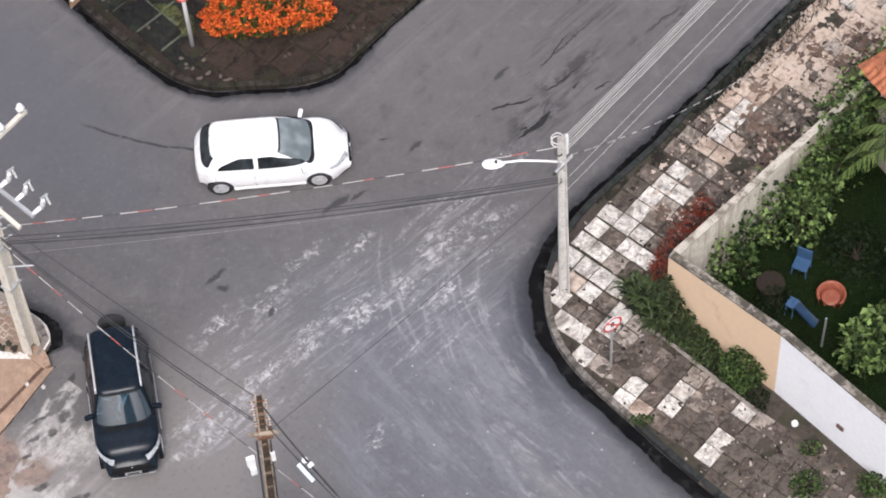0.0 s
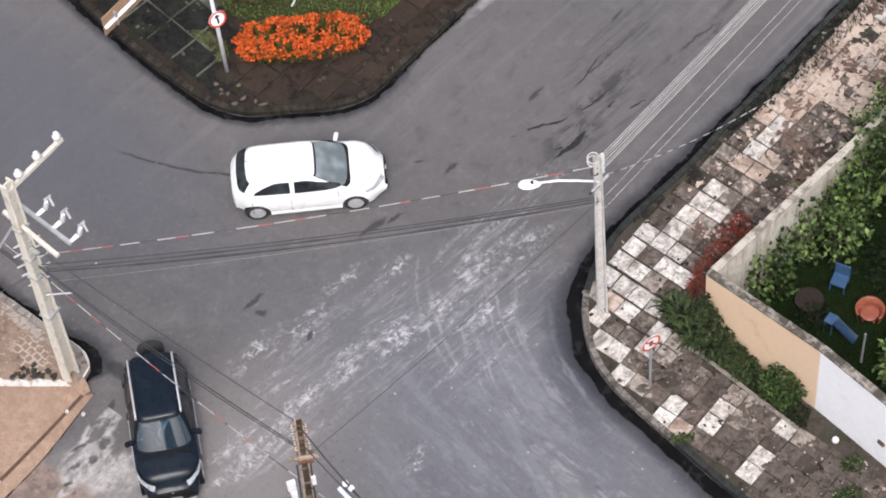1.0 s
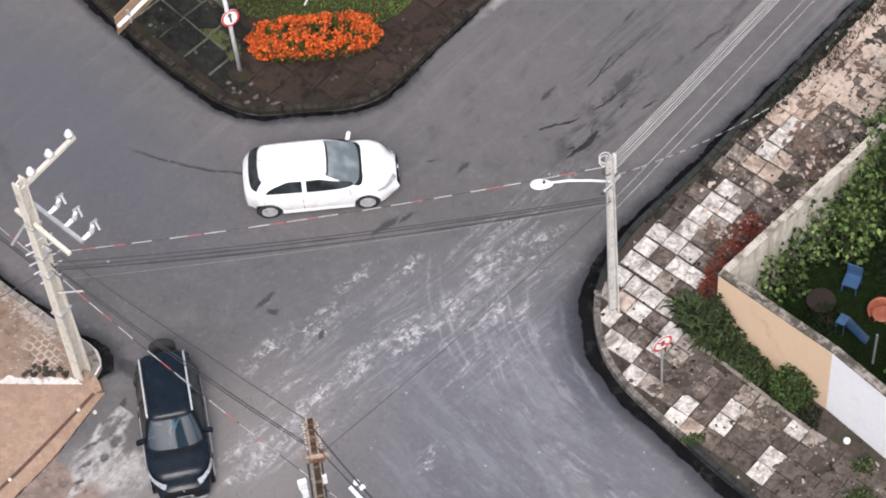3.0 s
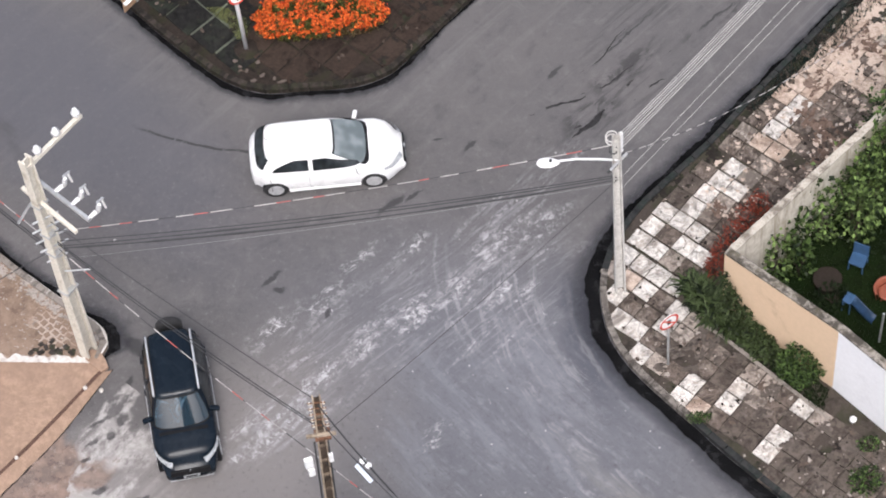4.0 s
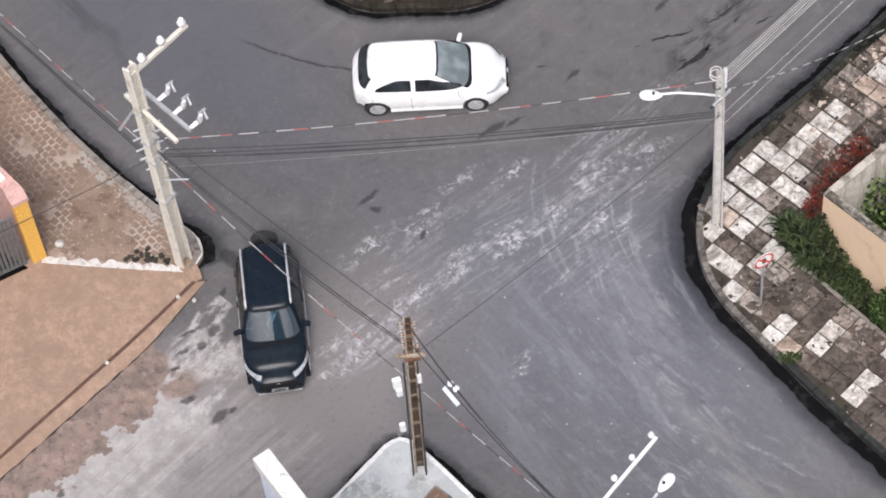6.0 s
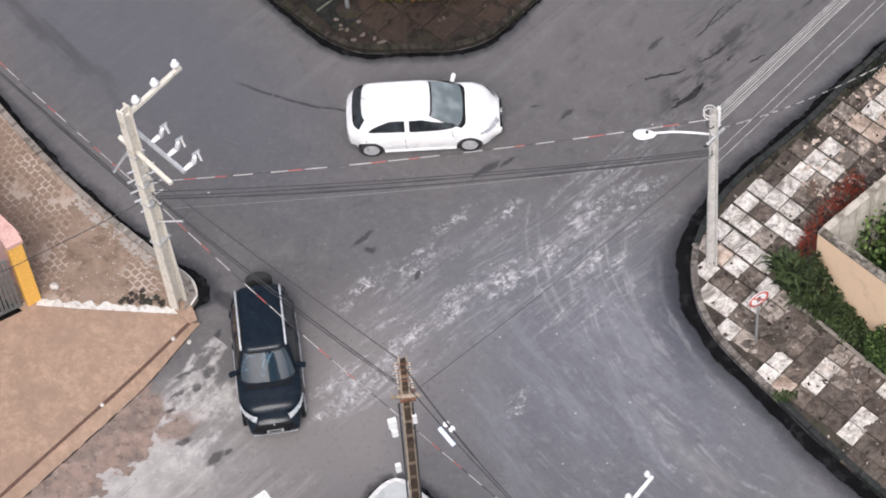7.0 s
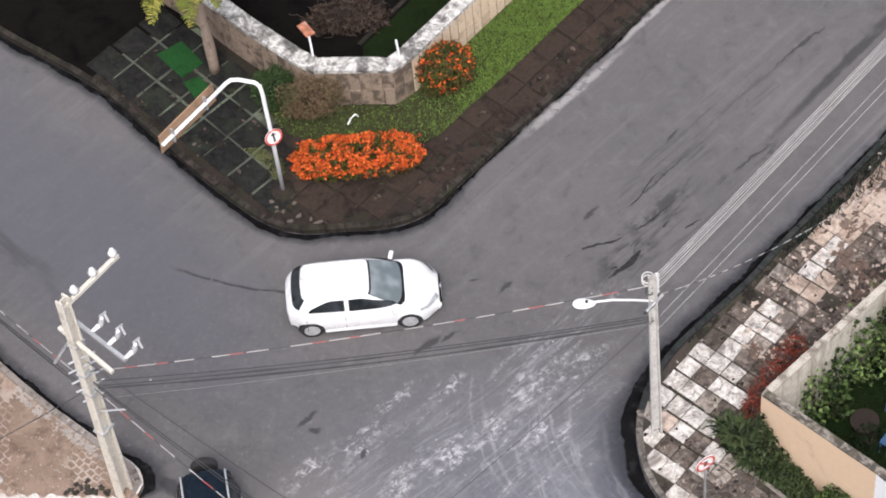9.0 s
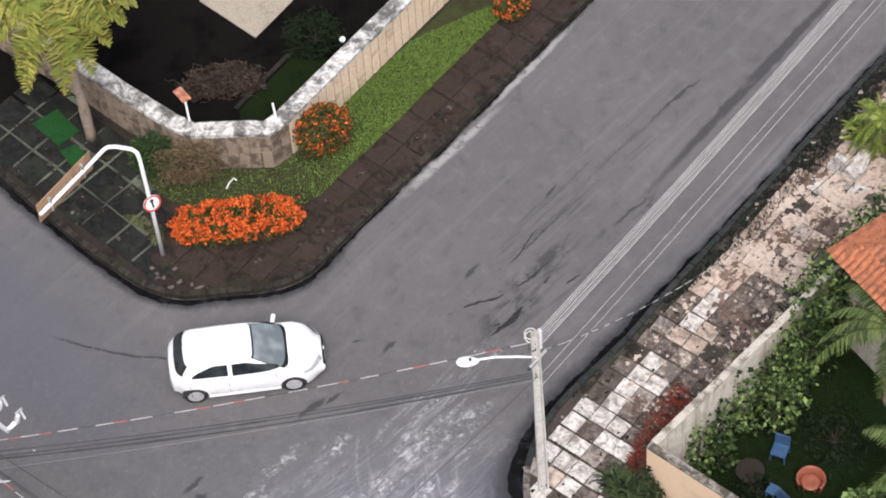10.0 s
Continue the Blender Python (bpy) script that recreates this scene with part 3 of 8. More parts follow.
PEACH = stone("peach_render", (0.66, 0.49, 0.34), (0.50, 0.36, 0.245), None, 0.3, 0.8, 0.8, False, 0.002, grain=0.03)
WHITEWALL = stone("white_render", (0.80, 0.80, 0.82), (0.68, 0.68, 0.70), None, 0.22, 0.8, 0.8, False, 0.002, grain=0.03)


def stained_render():
    """Old whitewash, streaked downwards with brown and grey, worse away from the corner."""
    m = Mat("stained_cream_render", 0.85, 0, 0.1)
    c = m.mix(m.step(m.noise(5.0, 5, 0.7), 0.35, 0.65), (0.50, 0.455, 0.385), (0.64, 0.60, 0.53))
    runs = m.noise(1.0, 7, 0.68, m.place((0, 0, 0), 41, (0.30, 0.30, 2.6)), 0.4)
    far = m.spot((11.5, 1.0), 41, (4.0, 2.5), 0.16, 1.3, 0.9)
    c = m.mix(m.times(m.step(runs, 0.48, 0.62), 0.65), c, (0.27, 0.225, 0.165))
    c = m.mix(m.times(m.step(runs, 0.62, 0.74), 0.7), c, (0.10, 0.085, 0.066))
    c = m.mix(m.times(far, m.step(m.noise(1.6, 6, 0.7), 0.30, 0.52), 0.8), c, (0.17, 0.145, 0.10))
    return m.done(c, runs, 0.004)


CREAM = stained_render()
COBBLE = stone("brown_cobble", (0.245, 0.178, 0.137), (0.14, 0.102, 0.078), None, 0.4, 2.5, grime=0.6, grime_colour=(0.225, 0.162, 0.122))
COBBLE_BED = stone("pale_cobble_joint", (0.30, 0.225, 0.175), (0.175, 0.128, 0.097), (0.42, 0.35, 0.30), 0.4, 1.6, 0.9, False)
RAMP = stone("terracotta_concrete", (0.340, 0.235, 0.172), (0.250, 0.172, 0.130), (0.290, 0.200, 0.150), 0.4, 0.45, 0.85, False, 0.003, grain=0.16, grime=0.62, grime_colour=(0.205, 0.145, 0.112))
GROOVE = plain("dark_groove", (0.10, 0.055, 0.04), 0.9)
LIME_WHITE = stone("white_kerb_paint", (0.74, 0.73, 0.71), (0.36, 0.33, 0.30), None, 0.34, 4.0, 0.8, False, grime=0.35, grime_colour=(0.16, 0.135, 0.115))
LIME = stone("flaking_white_paint", (0.62, 0.60, 0.57), (0.26, 0.21, 0.17), None, 0.4, 4.0, 0.8, False, grime=0.5, grime_colour=(0.24, 0.18, 0.14))


def corner_paint():
    """Pale blue paint, flaked to bare grey cement in ragged areas."""
    m = Mat("pale_blue_painted_concrete", 0.75, 0, 0.2)
    c = m.mix(m.step(m.noise(0.9, 5, 0.6), 0.36, 0.64), (0.385, 0.402, 0.405), (0.47, 0.486, 0.486))
    c = m.mix(m.times(m.step(m.noise(11, 5, 0.75), 0.55, 0.7), 0.3), c, (0.62, 0.63, 0.62))
    bare = m.any(m.spot((-4.75, -9.75), -45, (1.3, 0.85), 0.2, 1.3, 0.6), m.spot((-4.15, -10.35), 20, (0.85, 0.45), 0.2, 1.3, 0.6), m.spot((-3.62, -9.35), 50, (0.36, 0.22), 0.2, 1.3, 0.6), m.spot((-2.4, -11.9), -40, (1.1, 0.5), 0.2, 1.3, 0.8))
    rough = m.noise(3.4, 8, 0.7)
    c = m.mix(m.times(bare, m.step(rough, 0.42, 0.52), 0.9), c, (0.27, 0.275, 0.265))
    c = m.mix(m.times(bare, m.step(rough, 0.56, 0.66), 0.7), c, (0.17, 0.165, 0.155))
    c = m.mix(m.times(m.step(m.noise(1.5, 8, 0.74), 0.48, 0.60), 0.7), c, (0.34, 0.345, 0.335))
    c = m.mix(m.times(m.step(m.noise(5.0, 7, 0.75), 0.55, 0.64), 0.45), c, (0.58, 0.59, 0.58))
    c = m.mix(m.times(m.spot((-4.85, -10.65), 20, (0.3, 0.16), 0.2, 1.3, 0.5), 0.7), c, (0.16, 0.12, 0.095))
    # joints in the screed
    g = m.node("ShaderNodeSeparateXYZ")
    m.put(g.inputs[0], m.place((-3.3, -9.2, 0), 43.5))
    for out, at in ((0, -1.32), (0, -2.9), (1, 0.62), (1, 1.9)):
        d = m.math("ABSOLUTE", m.math("SUBTRACT", m.math("ADD", g.outputs[out], m.math("MULTIPLY", m.math("SUBTRACT", rough, 0.5), 0.10)), at))
        c = m.mix(m.times(m.step(d, 0.045, 0.02), m.step(rough, 0.40, 0.56), 0.3), c, (0.58, 0.58, 0.57))
    return m.done(c, rough, 0.012)


BLUEGREY = corner_paint()
GUTTER_EARTH = stone("gutter_earth", (0.040, 0.034, 0.031), (0.017, 0.015, 0.015), (0.058, 0.048, 0.040), 0.5, 2.4, 0.85, False)
LAWN = stone("lawn_earth", (0.040, 0.042, 0.019), (0.026, 0.022, 0.014), (0.042, 0.052, 0.020), 0.5, 1.4, 0.95, False)
# lawn green taken almost to black: the garden's shade is put into the colour
DARKLAWN = stone("shade_coloured_lawn", (0.010, 0.017, 0.006), (0.006, 0.009, 0.004), (0.009, 0.018, 0.006), 0.5, 1.0, 0.95, False, spec=0.02)
CONCRETE_PALE = stone("pale_pole_concrete", (0.60, 0.58, 0.545), (0.34, 0.32, 0.295), None, 0.4, 2.6, 0.85, False, 0.004, grime=0.4, grime_colour=(0.30, 0.28, 0.26))
CONCRETE = stone("cream_pole_concrete", (0.63, 0.59, 0.515), (0.38, 0.335, 0.27), None, 0.35, 2.2, 0.8, False, 0.004)
CONCRETE_BROWN = stone("brown_pole_concrete", (0.40, 0.325, 0.25), (0.13, 0.098, 0.073), None, 0.5, 2.4, 0.85, False, 0.006)

# ---- ground, kerbs, pavements ----
H = 0.15
bm = bmesh.new()
gv = [bm.verts.new((x, y, 0)) for x, y in ((-9.0, -3.3), (-4.0, -8.15), (-1774, -1800), (1800, -1800), (1800, 1800), (-1800, 1800), (-1800, -1713), (-1800, -1800))]
bm.faces.new([gv[k] for k in (0, 1, 2, 3, 4, 5, 6)][::1])
bm.faces.new([gv[k] for k in (0, 6, 7, 2, 1)]).material_index = 1
for f in bm.faces:
    f.normal_update()
    if f.normal.z < 0:
        f.normal_flip()
g = setting("ground", bm, ASPHALT, "worn grey asphalt of the crossing with pale tyre dust", "road")
g.data.materials.append(ASPHALT_LOWER)

ISLAND = smooth_line([(-24, 22.7), (-12.6, 12.15), (-9.6, 9.55), (-7.96, 7.5), (-6.5, 5.78), (-5.4, 4.75), (-4.75, 4.42), (-3.6, 4.33), (-1.8, 4.37), (-1.2, 4.62), (-0.7, 5.08), (0.74, 6.43), (2.73, 8.24), (4.95, 10.38), (27, 31.1)])
RIGHT = smooth_line([(27, 21.2), (13.06, 7.62), (10.9, 5.58), (9.95, 4.66), (8.7, 3.48), (7.75, 2.58), (6.6, 1.42), (5.55, 0.53), (4.6, -0.30), (3.95, -1.1), (3.55, -1.9), (3.39, -2.6), (3.38, -3.3), (3.47, -3.95), (3.83, -4.8), (4.45, -5.7), (5.18, -6.63), (5.85, -7.5), (8.0, -10.0), (16, -19.3)])
LEFT = smooth_line([(-24, 15.5), (-14.5, 3.95), (-12.94, 1.88), (-11.40, 0.10), (-10.2, -1.1), (-9.35, -1.9), (-8.92, -2.35), (-8.84, -2.8), (-9.1, -3.2)])[::-1]
CENTRE = smooth_line([(-13.5, -18.0), (-5.9, -9.95), (-4.62, -8.59), (-4.38, -8.33), (-4.03, -8.15), (-3.7, -8.28), (-3.5, -8.49), (-2.95, -9.08), (-1.93, -10.29), (6.5, -20.5)])

KERB_STONE = mesh_of(box((0.5, 0.09, -0.10), (0.985, 0.17, 0.24), 0, 0.02), "kerb_stone")


def kerb(name, line, material, label, rnd, second=None, where=None):
    """A row of kerb stones along the line, the pavement on their left; second is the stone used where where(x, y) holds."""
    base = thing(name, label, "kerb", kind="structure")
    KERB_MESH = KERB_STONE.copy()
    KERB_MESH.materials.append(material)
    OTHER = KERB_STONE.copy()
    OTHER.materials.append(second or material)
    long = [0.0]
    for a, b in zip(line, line[1:]):
        long.append(long[-1] + math.dist(a, b))
    s = 0.0
    while s < long[-1] - 0.2:
        i = max(k for k in range(len(long)) if long[k] <= s)
        a = Vector(line[i]).lerp(Vector(line[min(i + 1, len(line) - 1)]), (s - long[i]) / max(1e-6, long[min(i + 1, len(line) - 1)] - long[i]))
        ln = rnd.uniform(0.5, 0.62)
        e = min(s + ln, long[-1] - 1e-3)
        j = max(k for k in range(len(long)) if long[k] <= e)
        b = Vector(line[j]).lerp(Vector(line[j + 1]), (e - long[j]) / (long[j + 1] - long[j]))
        if a.length < 24:
            ob = new("kerb_stone", OTHER if where and where(a.x, a.y) else KERB_MESH)
            ob.parent = base
            ob.matrix_basis = pose(a.x, a.y, H + rnd.uniform(0.0, 0.018), rnd.uniform(-1.5, 1.5), rnd.uniform(-0.8, 0.8), math.degrees(math.atan2(b.y - a.y, b.x - a.x))) @ Matrix.Diagonal(((b - a).length, 1, 1, 1))
        s = e + 0.004
    return base


def pavement(name, line, far, material, label):
    """The raised bed of a pavement, inside its kerb."""
    return setting(name, prism(offset(line, 0.03) + far, -0.2, H - 0.03), material, label, "pavement")


pavement("pavement_island", ISLAND, [(27, 60), (-24, 60)], ISLE, "dark mossy flagstone pavement round the walled garden")
pavement("pavement_garden", RIGHT, [(30, -19.5), (34, 20)], BED, "dirty earth bed of the chequered tile pavement")
pavement("pavement_cobbled", LEFT, [(-30, 15.5), (-30, -4), (-13.2, -2.6)], COBBLE_BED, "brown cobbled pavement with pale mortar joints")
bm = prism(offset(CENTRE, -0.05), -0.2, H - 0.012)
setting("pavement_corner", bm, BLUEGREY, "pale blue painted concrete pavement of the corner", "pavement")

# black silt in the gutters, thinning out over the road
def gutter(label, line, side, reach):
    """A strip of road beside a kerb line; reach(x, y) says how far the silt has spread."""
    bm = bmesh.new()
    uv = bm.loops.layers.uv.new("UVMap")
    wide = 1.5
    a, b = [[bm.verts.new((x, y, 0.005)) for x, y in offset(line, d)] for d in (0.0, side * wide)]
    for i in range(len(line) - 1):
        f = bm.faces.new((a[i], a[i + 1], b[i + 1], b[i]))
        f.normal_update()
        if f.normal.z < 0:
            f.normal_flip()
        for corner in f.loops:
            k = next(q for q in (i, i + 1) if corner.vert in (a[q], b[q]))
            r = reach(*line[k])
            corner[uv].uv = (0.0 if corner.vert is a[k] else wide, r)
    tagged(setting("gutter", bm, GUTTER_SILT), label, "gutter")


gutter("black silted gutter along the curved kerb", RIGHT, -1, lambda x, y: 0.21 + 0.17 * ease(-0.2, -2.4, y) - 0.10 * ease(-2.8, -4.5, y) + 0.05 * ease(-6.0, -8.0, y) - 0.11 * ease(1.5, 4.5, y))
gutter("dark damp gutter round the garden corner", ISLAND, -1, lambda x, y: 0.15 - 0.11 * ease(-1.0, 0.6, x))
gutter("black silted gutter beside the cobbled pavement", LEFT, -1, lambda x, y: 0.17 + 0.14 * ease(-1.7, -2.6, y) - 0.24 * ease(-2.7, -3.0, y))
k = min(range(len(CENTRE)), key=lambda q: math.dist(CENTRE[q], (-4.03, -8.15)))
gutter("dark dirty gutter beside the painted corner", CENTRE[:k + 1], 1, lambda x, y: 0.13)
gutter("black silted gutter round the painted corner", CENTRE[k:], 1, lambda x, y: 0.12 + 0.09 * ease(-4.0, -3.2, x))

# brown concrete ramp in front of the gate
RAMP_EDGE = [(-9.06, -3.50), (-10.51, -5.02), (-12.11, -6.58), (-13.8, -8.25), (-22, -16.4)]
bm = prism([(-9.1, -3.2), (-12.8, -2.74), (-13.1, -2.6), (-30, -12)] + RAMP_EDGE[::-1], -0.2, H - 0.005)
setting("ramp", bm, RAMP, "smooth terracotta-coloured concrete ramp before the gate", "ramp")
bm = bmesh.new()
low = [(-8.74, -3.44), (-10.12, -5.22), (-11.75, -6.86), (-13.45, -8.52), (-22, -16.9)]
vs = [(bm.verts.new((*a, H - 0.02)), bm.verts.new((*b, -0.01))) for a, b in zip(offset(RAMP_EDGE, 0.07), low)]
for (a, b), (c, d) in zip(vs, vs[1:]):
    f = bm.faces.new((a, b, d, c))
bmesh.ops.recalc_face_normals(bm, faces=bm.faces)
setting("ramp_lip", bm, RAMP, "sloping terracotta concrete lip of the ramp", "ramp")
tagged(setting("trim", ribbon(smooth_line(low, 0.12), 0.0, -0.035, 0.006, 0.04, 0.05, 21), GUTTER_EARTH), "dark dirt caught along the foot of the ramp", "dirt")
setting("groove", ribbon(smooth_line(RAMP_EDGE), 0.09, 0.0, H - 0.002, 0.015, 0.015, 8), GROOVE, "dark open joint along the ramp", "groove")
tagged(setting("trim", ribbon(smooth_line([(-9.25, -3.15), (-11.2, -2.90), (-12.85, -2.66)], 0.07), -0.06, 0.12, H + 0.012, 0.12, 0.02, 9), LIME), "flaking white painted edge of the cobbles", "edging")
tagged(setting("trim", ribbon(LEFT[:14], 0.0, 0.13, H + 0.022, 0.0, 0.05, 10), LIME), "white limed kerb at the pole foot", "edging")
tagged(setting("trim", ribbon(CENTRE, 0.035, -0.07, H + 0.006, 0.02, 0.04, 11), LIME_WHITE), "white painted kerb line of the corner", "edging")

# mossy bed of the square flagstones, and the black drive beyond them
bed = [p for p in offset(ISLAND, 0.50) if -10.3 < p[0] < -4.9] + [(-4.9, 8.2), (-5.6, 9.2), (-7.1, 11.6), (-8.5, 11.4)]
setting("flag_bed", prism(bed, 0.0, H - 0.02), MOSS, "pale mossy joints of the flagstones", "paving")
drive = [p for p in offset(ISLAND, 0.19) if p[0] < -9.95] + [(-8.5, 11.5), (-7.2, 11.75), (-24, 28.4)]
setting("drive", prism(drive, 0.0, H - 0.012), YARD, "black driveway of the corner house", "drive")

# ---- walls and buildings ----
def wall(name, line, thick, z0, z1, material, label):
    """A wall whose outer face follows the line, the inside on its left."""
    return setting(name, prism(line + offset(line, thick)[::-1], z0, z1), material, label, "wall")


GW = [(-24, 28.5), (-7.16, 11.79), (-5.71, 10.20), (-4.43, 8.92), (-3.92, 8.53), (-1.80, 8.27), (-1.30, 8.62), (0.91, 10.80), (2.29, 12.16), (20, 29.5)]
garden_wall = wall("wall_garden", GW, 0.34, 0.0, 1.5, CLAD_OLD, "low stone-clad garden wall with a mouldy white coping")
cop = []
for a, b in zip(GW, GW[1:]):
    n = max(1, int(math.dist(a, b) / 0.4))
    cop += [tuple(Vector(a).lerp(Vector(b), k / n)) for k in range(n)]
cop.append(GW[-1])
bm = prism(offset(cop, -0.05) + offset(cop, 0.42)[::-1], 1.5, 1.62)
part("coping", bm, COPING, garden_wall, "white coping blackened by mould")
setting("yard_floor", prism([(-24, 29.5), (-6.9, 12.2), (-4.0, 9.1), (-1.9, 8.75), (0.7, 11.1), (19, 29.5)], 0.1, 0.165), YARD, "black floor of the walled garden", "yard")

PW = [(16, -15.2), (9.98, -7.75), (8.64, -6.05)]
PP = [(8.64, -6.05), (6.30, -3.62)]
NW2 = [(6.30, -3.62), (6.44, -3.46), (10.40, -0.20), (12.6, 1.72), (27, 15.2)]
wall("wall_white", [p for p in PW][::-1], 0.16, 0.0, 2.80, WHITEWALL, "white rendered boundary wall of the garden")
wall("wall_peach", PP[::-1], 0.16, 0.0, 2.80, PEACH, "peach rendered boundary wall beside the pavement")
wall("wall_cream", NW2[1:], -0.16, 0.0, 2.78, CREAM, "stained cream boundary wall along the street")
line = [p for p in PP[::-1]] + PW[::-1][1:]
fine = []
for a, b in zip(line, line[1:]):
    n = max(1, int(math.dist(a, b) / 0.3))
    fine += [tuple(Vector(a).lerp(Vector(b), k / n)) for k in range(n)]
fine.append(line[-1])
setting("trim", prism(offset(fine, -0.012) + offset(fine, 0.19)[::-1], 2.804, 2.87), COPING_OLD, "mossy grey coping of the boundary wall", "coping")
fine = []
for a, b in zip(NW2[1:], NW2[2:]):
    n = max(1, int(math.dist(a, b) / 0.3))
    fine += [tuple(Vector(a).lerp(Vector(b), k / n)) for k in range(n)]
setting("trim", prism(offset(fine, 0.02) + offset(fine, -0.175)[::-1], 2.784, 2.82), COPING_PALE, "weathered coping of the street wall", "coping")
setting("garden_lawn", prism([(6.55, -3.66), (8.85, -6.02), (16.2, -15.0), (32, -15), (32, 18), (27.2, 15.0), (12.7, 1.75)], 0.05, 0.17), DARKLAWN, "dark lawn behind the boundary wall, shade put in its colour", "lawn")

# the corner house: its parapets at roof height
W_HOUSE = stone("white_parapet_paint", (0.64, 0.63, 0.615), (0.30, 0.28, 0.26), None, 0.34, 6.0, 0.75, False, 0.003)
B_HOUSE = stone("pale_blue_house_paint", (0.58, 0.64, 0.72), (0.48, 0.53, 0.60), None, 0.3, 1.2, 0.75, False, 0.003)
ROOF_GREY = stone("grey_roof_slab", (0.20, 0.195, 0.19), (0.07, 0.07, 0.07), None, 0.5, 1.2, 0.85, False)
house = thing("house", "pale blue two-storey house with white parapets", "house", pose(-5.62, -13.05, 0, 0, 0, -56))
part("wall", box((5.6, -4.6, 3.1), (11.0, 9.0, 6.2)), B_HOUSE, house)
part("roof", box((5.6, -4.6, 6.22), (10.8, 8.8, 0.04)), ROOF_GREY, house, "grey flat roof slab")
part("fin", box((-0.86, 0.0, 3.1), (1.60, 0.30, 6.2)), B_HOUSE, house, "pale blue fin wall")
part("parapet", box((4.6, 0.0, 6.42), (12.6, 0.42, 0.42), 0, 0.015), W_HOUSE, house, "speckled white parapet")
part("parapet", box((0.12, -4.8, 6.42), (0.42, 9.16, 0.40), 0, 0.015), W_HOUSE, house, "speckled white parapet")

# ---- poles, lamps, wires ----
STEEL = plain("galvanised_steel", (0.50, 0.51, 0.52), 0.45, 0.6, 0.2, 5)
WHITE_ENAMEL = plain("white_enamel", (0.80, 0.80, 0.80), 0.4, 0, 0.08, 6)
PORCELAIN = plain("white_porcelain", (0.78, 0.78, 0.78), 0.2, 0, 0.08, 8)
RUST = plain("rusty_iron", (0.20, 0.10, 0.06), 0.8, 0.3, 0.4, 9)
CABLE = plain("black_cable", (0.035, 0.035, 0.037), 0.6)
DULL = plain("dull_grey_wire", (0.22, 0.22, 0.22), 0.7)
WIRE = plain("bright_aluminium_wire", (0.60, 0.58, 0.55), 0.6, 0.1, 0.15, 3)
PLASTIC = plain("white_plastic", (0.78, 0.78, 0.77), 0.45, 0, 0.08, 7)
LENS = plain("milky_lamp_lens", (0.70, 0.71, 0.70), 0.25, 0, 0.05, 4)


RIB = stone("dull_rib_concrete", (0.165, 0.128, 0.098), (0.06, 0.047, 0.038), None, 0.5, 3.0, 0.9, False)
# blotched web concrete, darkened to put the shade of the recess into its colour
WEB_DARK = stone("shade_toned_web_concrete", (0.080, 0.060, 0.046), (0.035, 0.028, 0.023), None, 0.5, 2.4, 0.9, False)


def h_pole(name, label, base, top, height, rz, w0, w1, material, ribs=True):
    """A tapered concrete pole with an H section: two flanges, a recessed web with cross ribs."""
    ob = thing(name, label, "utility pole", pose(base[0], base[1], 0, 0, 0, 0))
    tilt = (top[0] - base[0], top[1] - base[1])
    c, s = math.cos(radians(rz)), math.sin(radians(rz))

    def shaft(a, b, depth0, depth1, z0, z1):
        bm = bmesh.new()
        ring = []
        for z in (z0, z1):
            k = z / height
            w = w0 + (w1 - w0) * k
            d = depth0 + (depth1 - depth0) * k
            ring.append([bm.verts.new((c * x - s * y + tilt[0] * k, s * x + c * y + tilt[1] * k, z)) for x, y in ((a * w, -d), (b * w, -d), (b * w, d), (a * w, d))])
        for k in range(4):
            bm.faces.new((ring[0][k], ring[0][(k + 1) % 4], ring[1][(k + 1) % 4], ring[1][k]))
        bm.faces.new(ring[0][::-1])
        bm.faces.new(ring[1])
        bmesh.ops.bevel(bm, geom=list(bm.edges), offset=0.012, segments=1, affect="EDGES")
        return bm

    part("flange", shaft(-1, -0.64, w0 * 0.72, w1 * 0.72, 0, height), material, ob)
    part("flange", shaft(0.64, 1, w0 * 0.72, w1 * 0.72, 0, height), material, ob)
    part("web", shaft(-0.62, 0.62, w0 * 0.16, w1 * 0.16, 0.3, height), WEB_DARK if ribs else material, ob, "dark web with the recess shade put in its colour" if ribs else "")
    z = 0.5 if ribs else height
    while z < height - 0.3:
        part("rib", shaft(-0.66, 0.66, w0 * 0.56, w1 * 0.56, z, z + 0.08), RIB, ob)
        z += 0.66
    return ob


def beam(name, a, b, w, h, material, parent, label=""):
    a, b = Vector(a), Vector(b)
    m = Matrix.Translation((a + b) / 2) @ (b - a).to_track_quat("X", "Z").to_matrix().to_4x4()
    return part(name, box((0, 0, 0), ((b - a).length, w, h), 0, 0.012, m), material, parent, label)


INSULATOR = mesh_of(lathe([(0.025, -0.12), (0.025, -0.02), (0.055, 0.0), (0.085, 0.02), (0.075, 0.05), (0.095, 0.07), (0.07, 0.11), (0.05, 0.14), (0.055, 0.17), (0.03, 0.19)], 14), "insulator", True)
INSULATOR.materials.append(PORCELAIN)


INSULATOR_OLD = INSULATOR.copy()
INSULATOR_OLD.materials.clear()
INSULATOR_OLD.materials.append(plain("brown_stained_porcelain", (0.62, 0.56, 0.48), 0.4, 0, 0.3, 8))


def insulator(at, parent, size=1.0, mesh=INSULATOR):
    ob = part("insulator", mesh, PORCELAIN, parent)
    ob.matrix_basis = pose(*at) @ Matrix.Diagonal((size, size, size, 1))
    return ob


